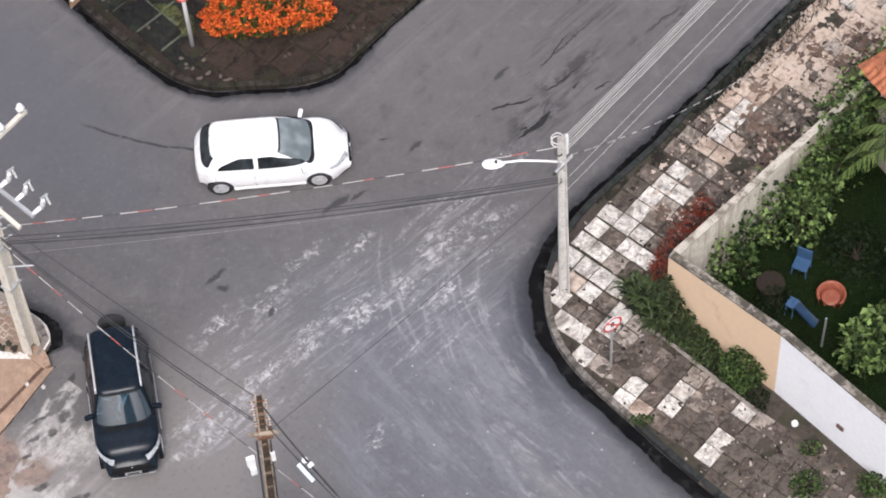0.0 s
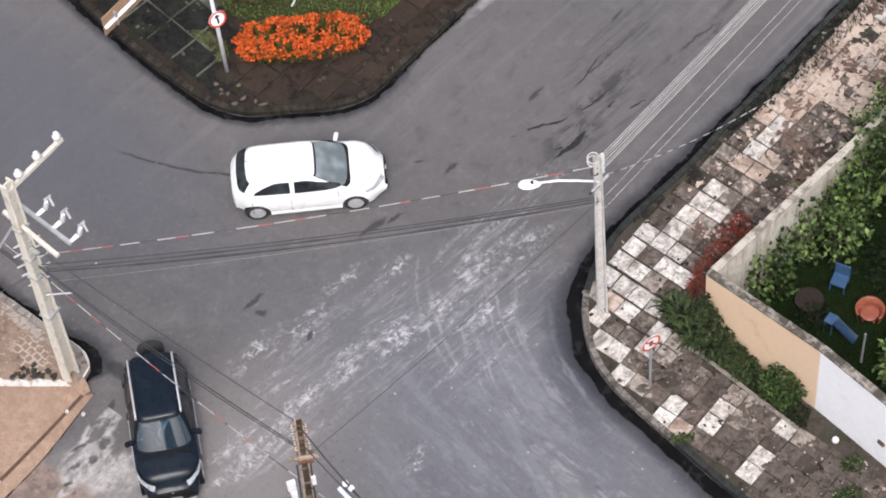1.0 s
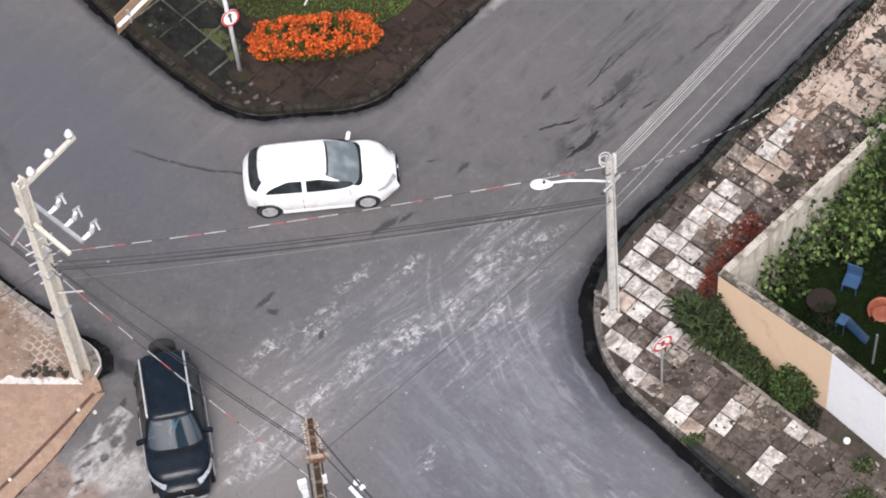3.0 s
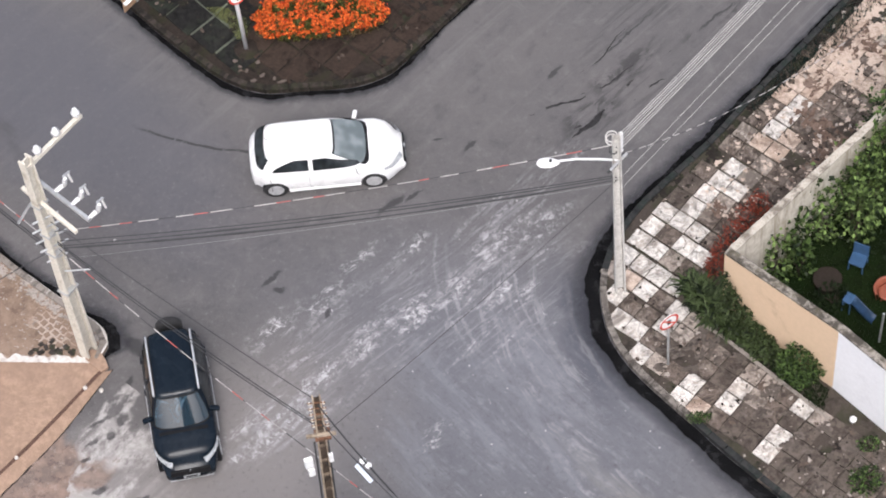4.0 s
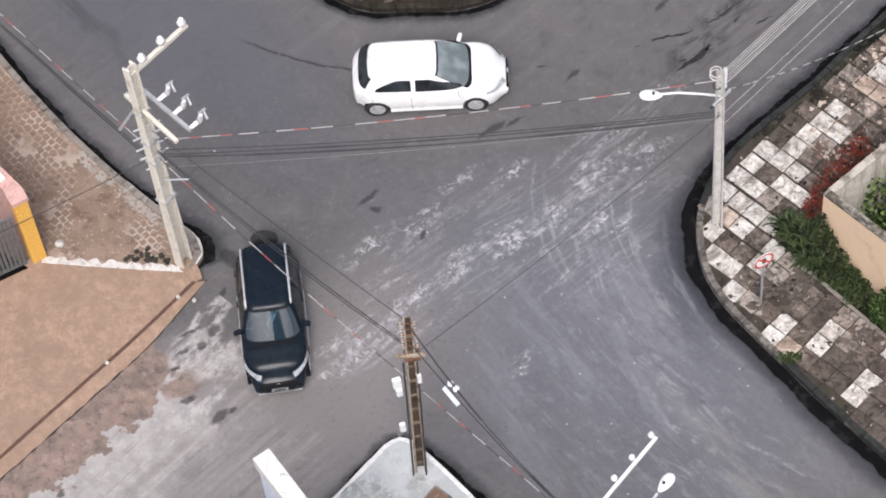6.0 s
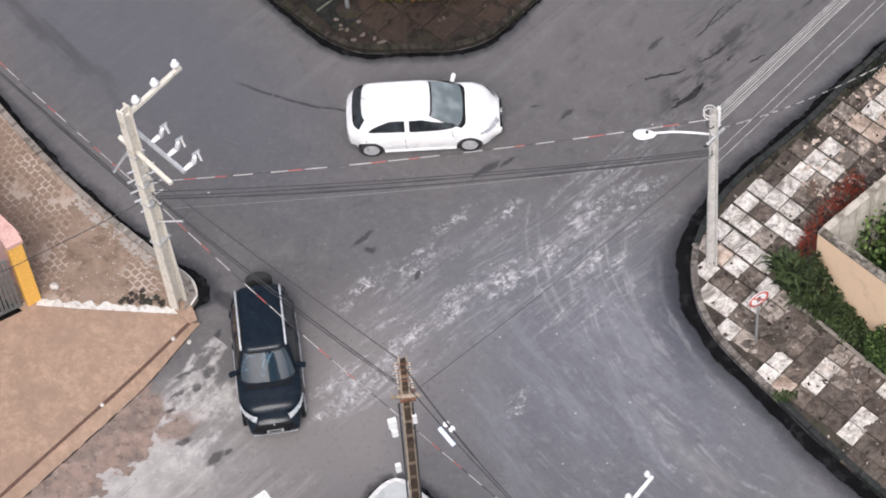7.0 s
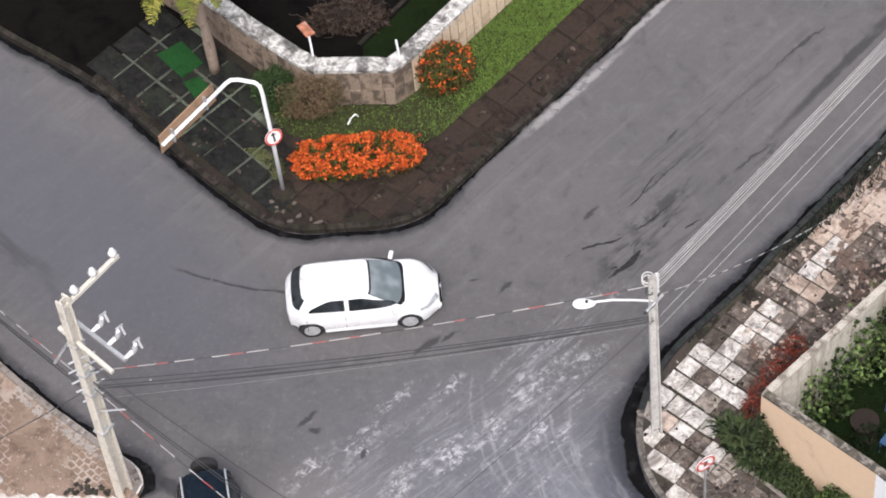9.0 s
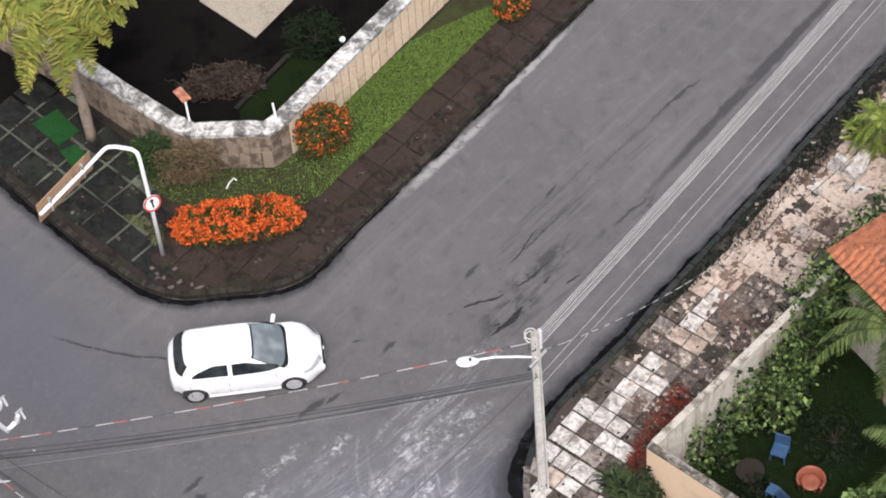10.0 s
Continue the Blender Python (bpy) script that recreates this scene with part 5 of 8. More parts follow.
    def side_pane(nm, xa, xb, va, vb, sy, cut0=0.0, cut1=0.0, arch=0):
        """A side window between two places along the car; cut0 and cut1 slant its ends, arch bends its top down to the rear (-1) or the front (1)."""
        rs = []
        for j in range(7):
            xs = np.linspace(xa + cut0 * j / 6, xb - cut1 * j / 6, 20)
            row = []
            for x in xs:
                s = (x - xa) / (xb - xa)
                s = 1 - s if arch > 0 else s
                bow = 1.0 if not arch else 0.05 + 0.95 * min(1.0, s / (0.72 if arch > 0 else 0.62)) ** (0.75 if arch > 0 else 0.6)
                v = va + (vb - va) * bow * j / 6 + (0.05 * (1 - s) if arch < 0 else 0.0)
                wb, wt = hw * 0.955, hw * (0.68 - 0.05 * boxy)
                w = wb + (wt - wb) * v + 0.03 * math.sin(math.pi * v)
                z = belt - 0.05 + (HT - 0.07 - belt + 0.05) * v
                xf = front_screen[0] + (front_screen[1] - front_screen[0]) * v
                xr = rear_screen[0] + (rear_screen[1] - rear_screen[0]) * v ** 1.2
                px = min(0.999, abs((x - (xf + xr) / 2) / ((xf - xr) / 2)))
                py = math.sqrt(1 - px ** (2 / 0.34)) ** 0.34
                row.append((x, sy * (w * py + 0.010), z + 0.004))
            rs.append(row)
        b, _ = loft(rs)
        bmesh.ops.recalc_face_normals(b, faces=b.faces)
        for f in b.faces:
            if f.normal.y * sy < 0:
                f.normal_flip()
        part(nm, b, GLASS, ob, "dark side window", True)

    pane("windscreen_surround", 0.5 - 0.108 - 0.014 * boxy, 0.5 + 0.108 + 0.014 * boxy, 0.05, 0.97, BLACK_TRIM, "black windscreen surround", (0.0, 0.0), 0.008)
    pane("windscreen", 0.5 - 0.099 - 0.011 * boxy, 0.5 + 0.099 + 0.011 * boxy, 0.18 - 0.07 * boxy, 0.93, screen or SCREEN, "windscreen with the sky's reflection put in its colour", (0.0, 0.0), 0.013)
    pane("rear_window", -0.135 + 0.02 * boxy, 0.135 - 0.02 * boxy, 0.32 + 0.12 * (1 - boxy), 0.95, GLASS, "dark rear window", (0.020, -0.020))
    fx, rx = front_screen, rear_screen
    for sy in (-1, 1):
        mid = (fx[1] + rx[1]) / 2 + 0.18
        side_pane("side_window", mid + 0.14, fx[0] - 0.36, 0.22, 0.85, sy, 0.0, (fx[0] - fx[1]) * 0.80 * boxy, 0 if boxy else 1)
        side_pane("side_window", rx[0] + 0.56 - 0.24 * boxy, mid + 0.03, 0.25, 0.85, sy, 0.10 * boxy, 0.0, 0 if boxy else -1)
        if boxy:
            side_pane("side_window", rx[0] + 0.14, rx[0] + 0.30, 0.30, 0.84, sy, 0.05, 0.0)
        # mirror, handles, sill
        mx, mz = fx[0] - 0.40, belt + 0.02
        mir = part("mirror", box((mx, sy * (hw + 0.02), mz), (0.11, 0.24, 0.11), sy * -14, 0.035), body_mat, ob)
        part("mirror_glass", box((mx - 0.060, sy * (hw + 0.04), mz), (0.006, 0.15, 0.08), sy * -14), GLASS, mir)
        for hx in (mid + 0.12, mid - 0.78):
            part("door_handle", box((hx, sy * (half(hx) * 0.982 + 0.008), belt - 0.16), (0.18, 0.025, 0.03), 0, 0.008), body_mat, ob)
        part("sill", box((0, sy * (hw * 0.965), 0.235), (base - 2.2 * wheel_r, 0.03, 0.09), 0, 0.01), BLACK_TRIM if boxy else body_mat, ob, "dark sill" if boxy else "")
        for k in (0.02, -0.98):
            part("door_gap", box((mid + k * 0.98 + 0.0, sy * (hw * 0.985 + 0.004), belt - 0.36), (0.010, 0.006, 0.52)), BLACK_TRIM, ob, "dark door gap")
        for sx in (-1, 1):
            ax = sx * base / 2
            arch = bmesh.new()
            prof = []
            for k in range(25):
                a = math.pi * (k / 24) * 1.16 - math.pi * 0.08
                prof.append((math.cos(a), math.sin(a)))
            y = sy * (half(ax) * 0.985 + 0.004)
            inner = [arch.verts.new((ax + (wheel_r + 0.025) * c, y - sy * 0.20, wheel_r + 0.01 + (wheel_r + 0.025) * s)) for c, s in prof]
            outer = [arch.verts.new((ax + (wheel_r + 0.028) * c, y - sy * 0.03, wheel_r + 0.01 + (wheel_r + 0.028) * s)) for c, s in prof]
            for k in range(24):
                arch.faces.new((inner[k], inner[k + 1], outer[k + 1], outer[k]))
            part("wheel_arch", arch, BLACK_TRIM, ob, "dark wheel arch liner")
            wheel = part("wheel", lathe([(wheel_r * 0.66, -0.09), (wheel_r * 0.94, -0.085), (wheel_r, -0.06), (wheel_r, 0.06), (wheel_r * 0.94, 0.085), (wheel_r * 0.66, 0.09)], 28), TYRE, ob, "black tyre", True)
            wheel.matrix_basis = pose(ax, sy * (half(ax) - 0.115), wheel_r, -90 * sy, 0, 0)
            rim = bmesh.new()
            add_cyl(rim, (0, 0, 0.070), (0, 0, 0.094), wheel_r * 0.70, wheel_r * 0.66, 24)
            add_cyl(rim, (0, 0, 0.094), (0, 0, 0.108), wheel_r * 0.16, wheel_r * 0.13, 12)
            for k in range(7):
                a = 2 * math.pi * k / 7
                add_box(rim, (wheel_r * 0.34 * math.cos(a), wheel_r * 0.34 * math.sin(a), 0.094), (wheel_r * 0.52, 0.035, 0.02), math.degrees(a))
            part("rim", rim, RIM, wheel, "grey alloy rim")
        # lights wrap round the corners
        for sx, mat, nm, ln, zz in ((1, HEADLIGHT, "headlight", 0.46 + 0.10 * boxy, hood - 0.17 + 0.02 * boxy), (-1, TAILLIGHT, "tail_light", 0.20, belt - 0.10)):
            xe = x1 if sx > 0 else x0
            rs = []
            for j in range(4):
                row = []
                for k in range(9):
                    s = k / 8
                    x = xe - sx * (0.035 + ln * s ** 1.5)
                    y = half(x) * (0.66 + 0.335 * min(1.0, s * 1.7) ** 0.7) + 0.006
                    z = zz + (-0.06 + 0.045 * j) * (1 - 0.55 * s) + 0.055 * s
                    x += -sx * 0.03 * j * (1 - s) * 0.9
                    row.append((x + sx * 0.024 * (1 - s), sy * (y - 0.012 * j), z + 0.014))
                rs.append(row)
            b, _ = loft(rs)
            bmesh.ops.recalc_face_normals(b, faces=b.faces)
            part(nm, b, mat, ob, "clear headlight" if sx > 0 else "red tail light", True)
    part("grille", box((x1 + 0.028, 0, 0.52 + 0.04 * boxy), (0.05 + 0.02 * boxy, W * (0.50 + 0.10 * boxy), 0.13 + 0.10 * boxy), 0, 0.02), BLACK_TRIM, ob, "black grille")
    part("bumper_intake", box((x1 + 0.035, 0, 0.33), (0.05, W * 0.46, 0.09), 0, 0.02), BLACK_TRIM, ob, "black lower intake")
    pl = part("plate", box((x1 + 0.062, 0, 0.42), (0.012, 0.40, 0.13), 0, 0.004), PLATE, ob, "plain grey plate")
    part("plate_bar", box((x1 + 0.0705, 0, 0.42), (0.003, 0.28, 0.055)), BLACK_TRIM, pl, "dark plate marking")
    part("plate", box((x0 - 0.06, 0.0, 0.62), (0.012, 0.40, 0.13), 0, 0.004), PLATE, ob, "plain grey plate")
    part("badge", cyl((x1 + 0.03, 0, 0.62), (x1 + 0.055, 0, 0.62), 0.06, 0.055, 14), CHROME, ob, "silver badge")
    if boxy:
        part("cowl", box((fx[0] + 0.03, 0, top(fx[0] + 0.03) + 0.022), (0.09, W * 0.74, 0.02), 0, 0.006), BLACK_TRIM, ob, "black cowl below the screen")
    part("aerial", cyl((rx[1] + 0.12, 0, HT - 0.01), (rx[1] - 0.08, 0, HT + 0.20), 0.006, 0.004, 6), BLACK_TRIM, ob)
    if rails:
        for sy in (-1, 1):
            ry = sy * hw * 0.68
            pts = [(rx[1] + 0.12, ry, HT - 0.02), (rx[1] + 0.20, ry, HT + 0.045), (fx[1] - 0.10, ry, HT + 0.045), (fx[1] - 0.02, ry, HT - 0.02)]
            part("roof_rail", tube(pts, 0.026, 6), CHROME, ob, "silver roof rail", True)
            part("side_trim", box((0, sy * (hw + 0.012), 0.47), (base - 2.3 * wheel_r, 0.02, 0.07), 0, 0.008), CHROME, ob, "silver side strip")
        part("skid_plate", box((x1 + 0.02, 0, 0.29), (0.10, W * 0.66, 0.035), 0, 0.015), PLATE, ob, "silver lower bumper strip")
    else:
        for sy in (-1, 1):
            part("roof_seam", box(((fx[1] + rx[1]) / 2, sy * hw * 0.60, HT - 0.012), ((fx[1] - rx[1]) * 0.72, 0.008, 0.012)), PLATE, ob, "grey roof seam")
    if spare:
        sp = part("spare_wheel", lathe([(0.20, -0.10), (0.31, -0.095), (0.335, -0.06), (0.335, 0.06), (0.31, 0.09), (0.20, 0.10)], 28), TYRE, ob, "black spare wheel on the tailgate", True)
        sp.matrix_basis = pose(x0 - 0.24, 0.02, 0.98, 0, -90, 0)
        part("spare_cover", cyl((0, 0, 0.09), (0, 0, 0.115), 0.22, 0.20, 24), BLACK_TRIM, sp)
    return ob


WHITE_PAINT = paint("white_car_paint", (0.82, 0.82, 0.82), (0.76, 0.755, 0.74))
BLACK_PAINT = paint("black_car_paint", (0.006, 0.011, 0.018), (0.012, 0.019, 0.028), 0.14)
car("car", "white hatchback with tinted windows on the crossing", pose(-3.17, 1.93, 0.0, 0, 0, -0.2), 3.82, 1.66, 1.42, WHITE_PAINT, 0.93, 0.90, (1.30, 0.28), (-1.84, -1.40), 0.305, 2.50, shift=0.13)
car("car", "black off-road wagon with roof rails and a spare wheel", pose(-7.04, -4.97, 0.0, 0, 0, -84.5), 3.58, 1.60, 1.64, BLACK_PAINT, 1.02, 0.99, (0.90, 0.24), (-1.72, -1.58), 0.32, 2.34, True, True, 1.0, 0.0, SCREEN_BLUE)

# ---- signs and gate ----
SIGN_WHITE = plain("white_sign_face", (0.80, 0.80, 0.79), 0.4, 0, 0.06, 5)
SIGN_RED = plain("red_sign_paint", (0.55, 0.06, 0.04), 0.45, 0, 0.15, 5)
SIGN_BLACK = plain("black_sign_paint", (0.02, 0.02, 0.02), 0.5)
BOARD = stone("brown_board", (0.34, 0.22, 0.14), (0.20, 0.13, 0.085), None, 0.4, 2.0, 0.7, False, 0.003)


def round_sign(parent, at, facing, tip, r, symbol):
    """A disc with a red rim; facing is its yaw, tip how far it looks up."""
    m = pose(*at, 90 - tip, 0, facing)
    disc = part("sign_disc", cyl((0, 0, -0.008), (0, 0, 0.008), r, r, 32), SIGN_WHITE, parent, "round white sign with a red rim")
    disc.matrix_basis = m
    rim = bmesh.new()
    n = 40
    for r0, r1, z in ((r * 0.78, r * 0.995, 0.012),):
        a = [rim.verts.new((r0 * math.cos(2 * math.pi * k / n), r0 * math.sin(2 * math.pi * k / n), z)) for k in range(n)]
        b = [rim.verts.new((r1 * math.cos(2 * math.pi * k / n), r1 * math.sin(2 * math.pi * k / n), z)) for k in range(n)]
        for k in range(n):
            rim.faces.new((a[k], b[k], b[(k + 1) % n], a[(k + 1) % n]))
    part("rim", rim, SIGN_RED, disc, "red rim")
    if symbol == "arrow":
        bm = box((0, -0.03, 0.013), (0.055, 0.22, 0.004))
        vs = [bm.verts.new(p) for p in ((-0.085, 0.07, 0.015), (0.085, 0.07, 0.015), (0, 0.17, 0.015))]
        bm.faces.new(vs)
        part("arrow", bm, SIGN_BLACK, disc, "black arrow")
    else:
        part("slash", box((0, 0, 0.014), (r * 1.7, 0.05, 0.004), -45), SIGN_RED, disc, "red slash")
        part("symbol", box((0, 0, 0.0115), (0.10, 0.20, 0.003)), SIGN_BLACK, disc, "dark bar")


g = thing("sign_gantry", "white tubular sign post with a brown sign board", "road sign", pose(-4.98, 5.74, 0.12))
o = Vector((-4.98, 5.74, 0.12))
pts = [rel(-4.98, 5.74, 0.12), rel(-5.02, 5.86, 2.4), rel(-5.06, 5.98, 4.0), rel(-5.10, 6.05, 4.26), rel(-5.22, 6.10, 4.36), rel(-5.62, 6.24, 4.37), rel(-5.82, 6.26, 4.36), rel(-5.94, 6.20, 4.33), rel(-6.4, 5.72, 4.31), rel(-7.60, 4.45, 4.31)]
part("post", tube(pts, 0.055, 10), WHITE_ENAMEL, g, "", True)
ang = math.degrees(math.atan2(1.52, 1.40))
for z in (4.10, 4.50):
    part("board", box(tuple(rel(-6.955, 5.235, z)), (2.06, 0.03, 0.30), ang, 0.006), BOARD, g, "brown sign board seen from behind")
for k in (0.2, 0.8):
    p = rel(-7.64 + 1.40 * k + 0.03, 4.47 + 1.52 * k - 0.03, 4.3)
    part("clamp", box(tuple(p), (0.05, 0.10, 0.5), ang, 0.006), STEEL, g)
round_sign(g, rel(-4.97, 5.80, 2.42), 28, 14, 0.25, "arrow")
ft = part("footing", lathe([(0.36, 0.0), (0.30, 0.05), (0.17, 0.11), (0.08, 0.13)], 22), ISLE, g, "crumbled earth round the foot")
for v in ft.data.vertices:
    v.co *= 1 + 0.35 * noise.noise(v.co * 3)

g = thing("road_sign", "no-parking sign on a thin grey post", "road sign", pose(4.80, -4.95, 0.13))
part("post", cyl((0, 0, 0), (0.0, 0.0, 2.28), 0.03, 0.03, 10), STEEL, g)
round_sign(g, (0.0, -0.04, 2.10), 28, 1, 0.27, "slash")

ORANGE = stone("orange_render", (0.74, 0.42, 0.10), (0.62, 0.33, 0.08), None, 0.35, 2.0, 0.75, False, 0.003)
PINK = stone("pink_coping", (0.58, 0.36, 0.32), (0.36, 0.22, 0.19), None, 0.4, 2.5, 0.8, False, 0.003)
GATE = plain("grey_gate_steel", (0.16, 0.165, 0.165), 0.55, 0.3, 0.25, 5)
pil = thing("gate_pillar", "orange gate pillar with a pink cap", "pillar", pose(-12.98, -2.55, 0.13, 0, 0, 29))
part("shaft", box((0, 0, 1.36), (0.37, 0.34, 2.72), 0, 0.012), ORANGE, pil)
part("cap", box((0, 0, 2.80), (0.44, 0.42, 0.15), 0, 0.02), PINK, pil, "pink cap")
wl2 = setting("wall_gate", prism([(-12.85, -2.35), (-13.06, -2.5), (-26, 12.0), (-25.8, 12.1)], 0.0, 2.78), PINK, "pink boundary wall behind the cobbles", "wall")
part("coping", prism([(-12.78, -2.36), (-13.14, -2.54), (-26.08, 11.95), (-25.75, 12.2)], 2.784, 2.90), PINK, wl2, "pink coping")
gate = thing("gate", "grey ribbed steel driveway gate, closed", "gate", pose(-13.16, -2.72, 0.15, 0, 0, 206))
part("gate_frame", box((1.75, 0, 0.06), (3.4, 0.05, 0.08), 0, 0.008), GATE, gate)
part("gate_frame", box((1.75, 0, 2.16), (3.4, 0.05, 0.08), 0, 0.008), GATE, gate)
SLAT = mesh_of(box((0, 0, 1.11), (0.085, 0.035, 2.02), 0, 0.008), "slat")
SLAT.materials.append(GATE)
for k in range(30):
    sl2 = part("slat", SLAT, GATE, gate)
    sl2.matrix_basis = pose(0.12 + 0.112 * k, 0.0, 0)
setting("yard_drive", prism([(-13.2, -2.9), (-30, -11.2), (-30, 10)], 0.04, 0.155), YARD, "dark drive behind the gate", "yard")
mb = part("meter_box", box((-13.42, -1.98, 2.97), (0.30, 0.16, 0.14), 130, 0.02), PLASTIC)
tagged(mb, "small white box on the pink wall top", "box")
bm = bmesh.new()
bmesh.ops.create_icosphere(bm, subdivisions=2, radius=0.13)
for v in bm.verts:
    v.co *= 1 + 0.3 * noise.noise(v.co * 9)
    v.co = Vector((v.co.x, v.co.y * 0.8, v.co.z * 0.6)) + Vector((-12.42, -2.28, 0.20))
tagged(part("stone", bm, LIME, smooth=True), "pale loose stone beside the pillar", "stone")


for x, y in ((-9.42, -3.98), (-9.02, -4.10), (-11.12, -5.72)):
    bm = bmesh.new()
    bmesh.ops.create_icosphere(bm, subdivisions=1, radius=0.06)
    for v in bm.verts:
        v.co = v.co * (1 + 0.3 * noise.noise(v.co * 20 + Vector((x, y, 0)))) + Vector((x, y, 0.19 if x > -9.3 or x < -10 else 0.19))
    tagged(part("pebble", bm, LIME), "white pebble on the ramp edge", "stone", "pebbles on the ramp")


# ---- plants ----
LEAF = leafy("green_leaf", (0.006, 0.013, 0.004), (0.100, 0.160, 0.046), None, 0.45, 1.8)
LEAF_BRIGHT = leafy("bright_leaf", (0.006, 0.013, 0.004), (0.205, 0.300, 0.095), None, 0.45, 1.9)
LEAF_HEDGE = leafy("yellow_green_leaf", (0.026, 0.030, 0.008), (0.105, 0.100, 0.028), (0.075, 0.048, 0.022))
LEAF_DARK = leafy("dark_leaf", (0.018, 0.035, 0.012), (0.05, 0.085, 0.028))
# leaf green darkened so that the shade sits in the colour
LEAF_SHADE = leafy("shade_coloured_leaf", (0.004, 0.008, 0.003), (0.015, 0.026, 0.010), None, 0.9)
LEAF_STRAP = leafy("strap_leaf", (0.002, 0.005, 0.002), (0.060, 0.084, 0.032))
LEAF_DRY = leafy("olive_brown_leaf", (0.075, 0.055, 0.030), (0.185, 0.125, 0.075), (0.075, 0.085, 0.034))
LEAF_DEAD = leafy("dead_leaf", (0.018, 0.013, 0.010), (0.075, 0.052, 0.040))
LEAF_RED = leafy("red_leaf", (0.075, 0.018, 0.012), (0.34, 0.065, 0.035), (0.060, 0.042, 0.022))
FROND = leafy("yellow_green_frond", (0.055, 0.080, 0.016), (0.44, 0.40, 0.10), (0.20, 0.24, 0.05))
FROND_LIME = leafy("lime_green_frond", (0.050, 0.080, 0.016), (0.24, 0.28, 0.062))
FROND_GREEN = leafy("palm_frond", (0.020, 0.038, 0.010), (0.125, 0.165, 0.048))
BLOSSOM = leafy("orange_blossom", (0.30, 0.028, 0.007), (0.78, 0.17, 0.035))
BARK = stone("palm_bark", (0.30, 0.235, 0.185), (0.14, 0.105, 0.085), None, 0.4, 4.0, 0.9, False)
TWIG = plain("brown_twig", (0.044, 0.030, 0.023), 0.9, 0, 0.4, 8)
GRASS = leafy("grass_blade", (0.068, 0.128, 0.022), (0.195, 0.295, 0.066))
WEED = leafy("yellowish_weed", (0.075, 0.090, 0.032), (0.175, 0.185, 0.080))
LEAF_TEAL = leafy("blue_green_weed", (0.006, 0.013, 0.011), (0.026, 0.046, 0.038))
# a darker copy of the grass, with shade painted into its green
GRASS_DARK = leafy("shade_coloured_grass", (0.006, 0.014, 0.004), (0.016, 0.032, 0.010))


def clump(centre, radii, n, seed, shell=0.55, lump=0.35):
    """Spots through an uneven rounded mass, thickest near its outside."""
    rng = np.random.RandomState(seed)
    d = rng.normal(size=(n, 3))
    d /= np.linalg.norm(d, axis=1)[:, None]
    k = rng.uniform(shell ** 3, 1, n) ** (1 / 3)
    bump = np.array([noise.noise(Vector(v) * 2.1 + Vector((seed, 0, 0))) for v in d])
    return np.asarray(centre) + d * (k * (1 + lump * bump))[:, None] * np.asarray(radii)


def box_spots(centre, size, rz, n, seed, power=5.0):
    """Spots near the surface of a rounded clipped hedge."""
    rng = np.random.RandomState(seed)
    d = rng.uniform(-1, 1, (n, 3))
    r = (np.abs(d) ** power).sum(1) ** (1 / power)
    d = d / r[:, None] * rng.uniform(0.80, 1.0, n)[:, None]
    bump = np.array([noise.noise(Vector(v * np.asarray(size)) * 3.0) for v in d])
    p = d * np.asarray(size) / 2 * (1 + 0.17 * bump)[:, None]
    c, s = math.cos(radians(rz)), math.sin(radians(rz))
    return np.stack([p[:, 0] * c - p[:, 1] * s, p[:, 0] * s + p[:, 1] * c, p[:, 2]], 1) + np.asarray(centre)


def twigs(n, centre, spread, height, seed, r=0.018):
    rnd = random.Random(seed)
    bm = bmesh.new()
    for k in range(n):
        a = rnd.uniform(0, 6.28)
        q = (spread * rnd.uniform(0.3, 0.9) * math.cos(a), spread * rnd.uniform(0.3, 0.9) * math.sin(a), height * rnd.uniform(0.7, 1.0))
        add_tube(bm, [(0, 0, 0), (q[0] * 0.3, q[1] * 0.3, q[2] * 0.5), q], lambda t: r * (1.2 - t), 5)
    bmesh.ops.translate(bm, vec=centre, verts=bm.verts)
    return bm


def hedge(label, centre, size, rz, n_leaf, n_flower, seed, leaf=LEAF, power=3.2, least=-0.36):
    ob = thing("flowering_hedge", label, "hedge", pose(centre[0], centre[1], 0.14))
    part("woody_base", twigs(26, (0, 0, 0), size[0] * 0.32, size[2] * 0.8, seed), TWIG, ob, "brown stems")
    c = (0, 0, size[2] / 2 + 0.02)
    core = box_spots(c, (size[0] * 0.86, size[1] * 0.8, size[2] * 0.86), rz, n_leaf // 2, seed + 3, power)
    sp = np.concatenate([box_spots(c, size, rz, n_leaf // 2, seed, power), core])
    part("foliage", leaves("foliage", sp, (0.07, 0.13), leaf, 0.3, seed), leaf, ob, "green foliage")
    fl = box_spots((c[0], c[1], c[2] + 0.03), (size[0] * 1.02, size[1] * 1.02, size[2] * 1.02), rz, n_flower * 2, seed + 9, power)
    keep = []
    for p in fl:
        k = noise.noise(Vector(p) * 4.6 + Vector((0, 0, seed)))
        if k > least and (p[2] > size[2] * 0.52 or k > 0.20) and p[2] > size[2] * 0.32:
            keep.append(p)
    part("blossom_cover", leaves("blossoms", keep[:n_flower], (0.035, 0.10), BLOSSOM, 0.3, seed + 5, 0.8), BLOSSOM, ob, "bright orange blossoms")["kind"] = "stuff"
    return ob


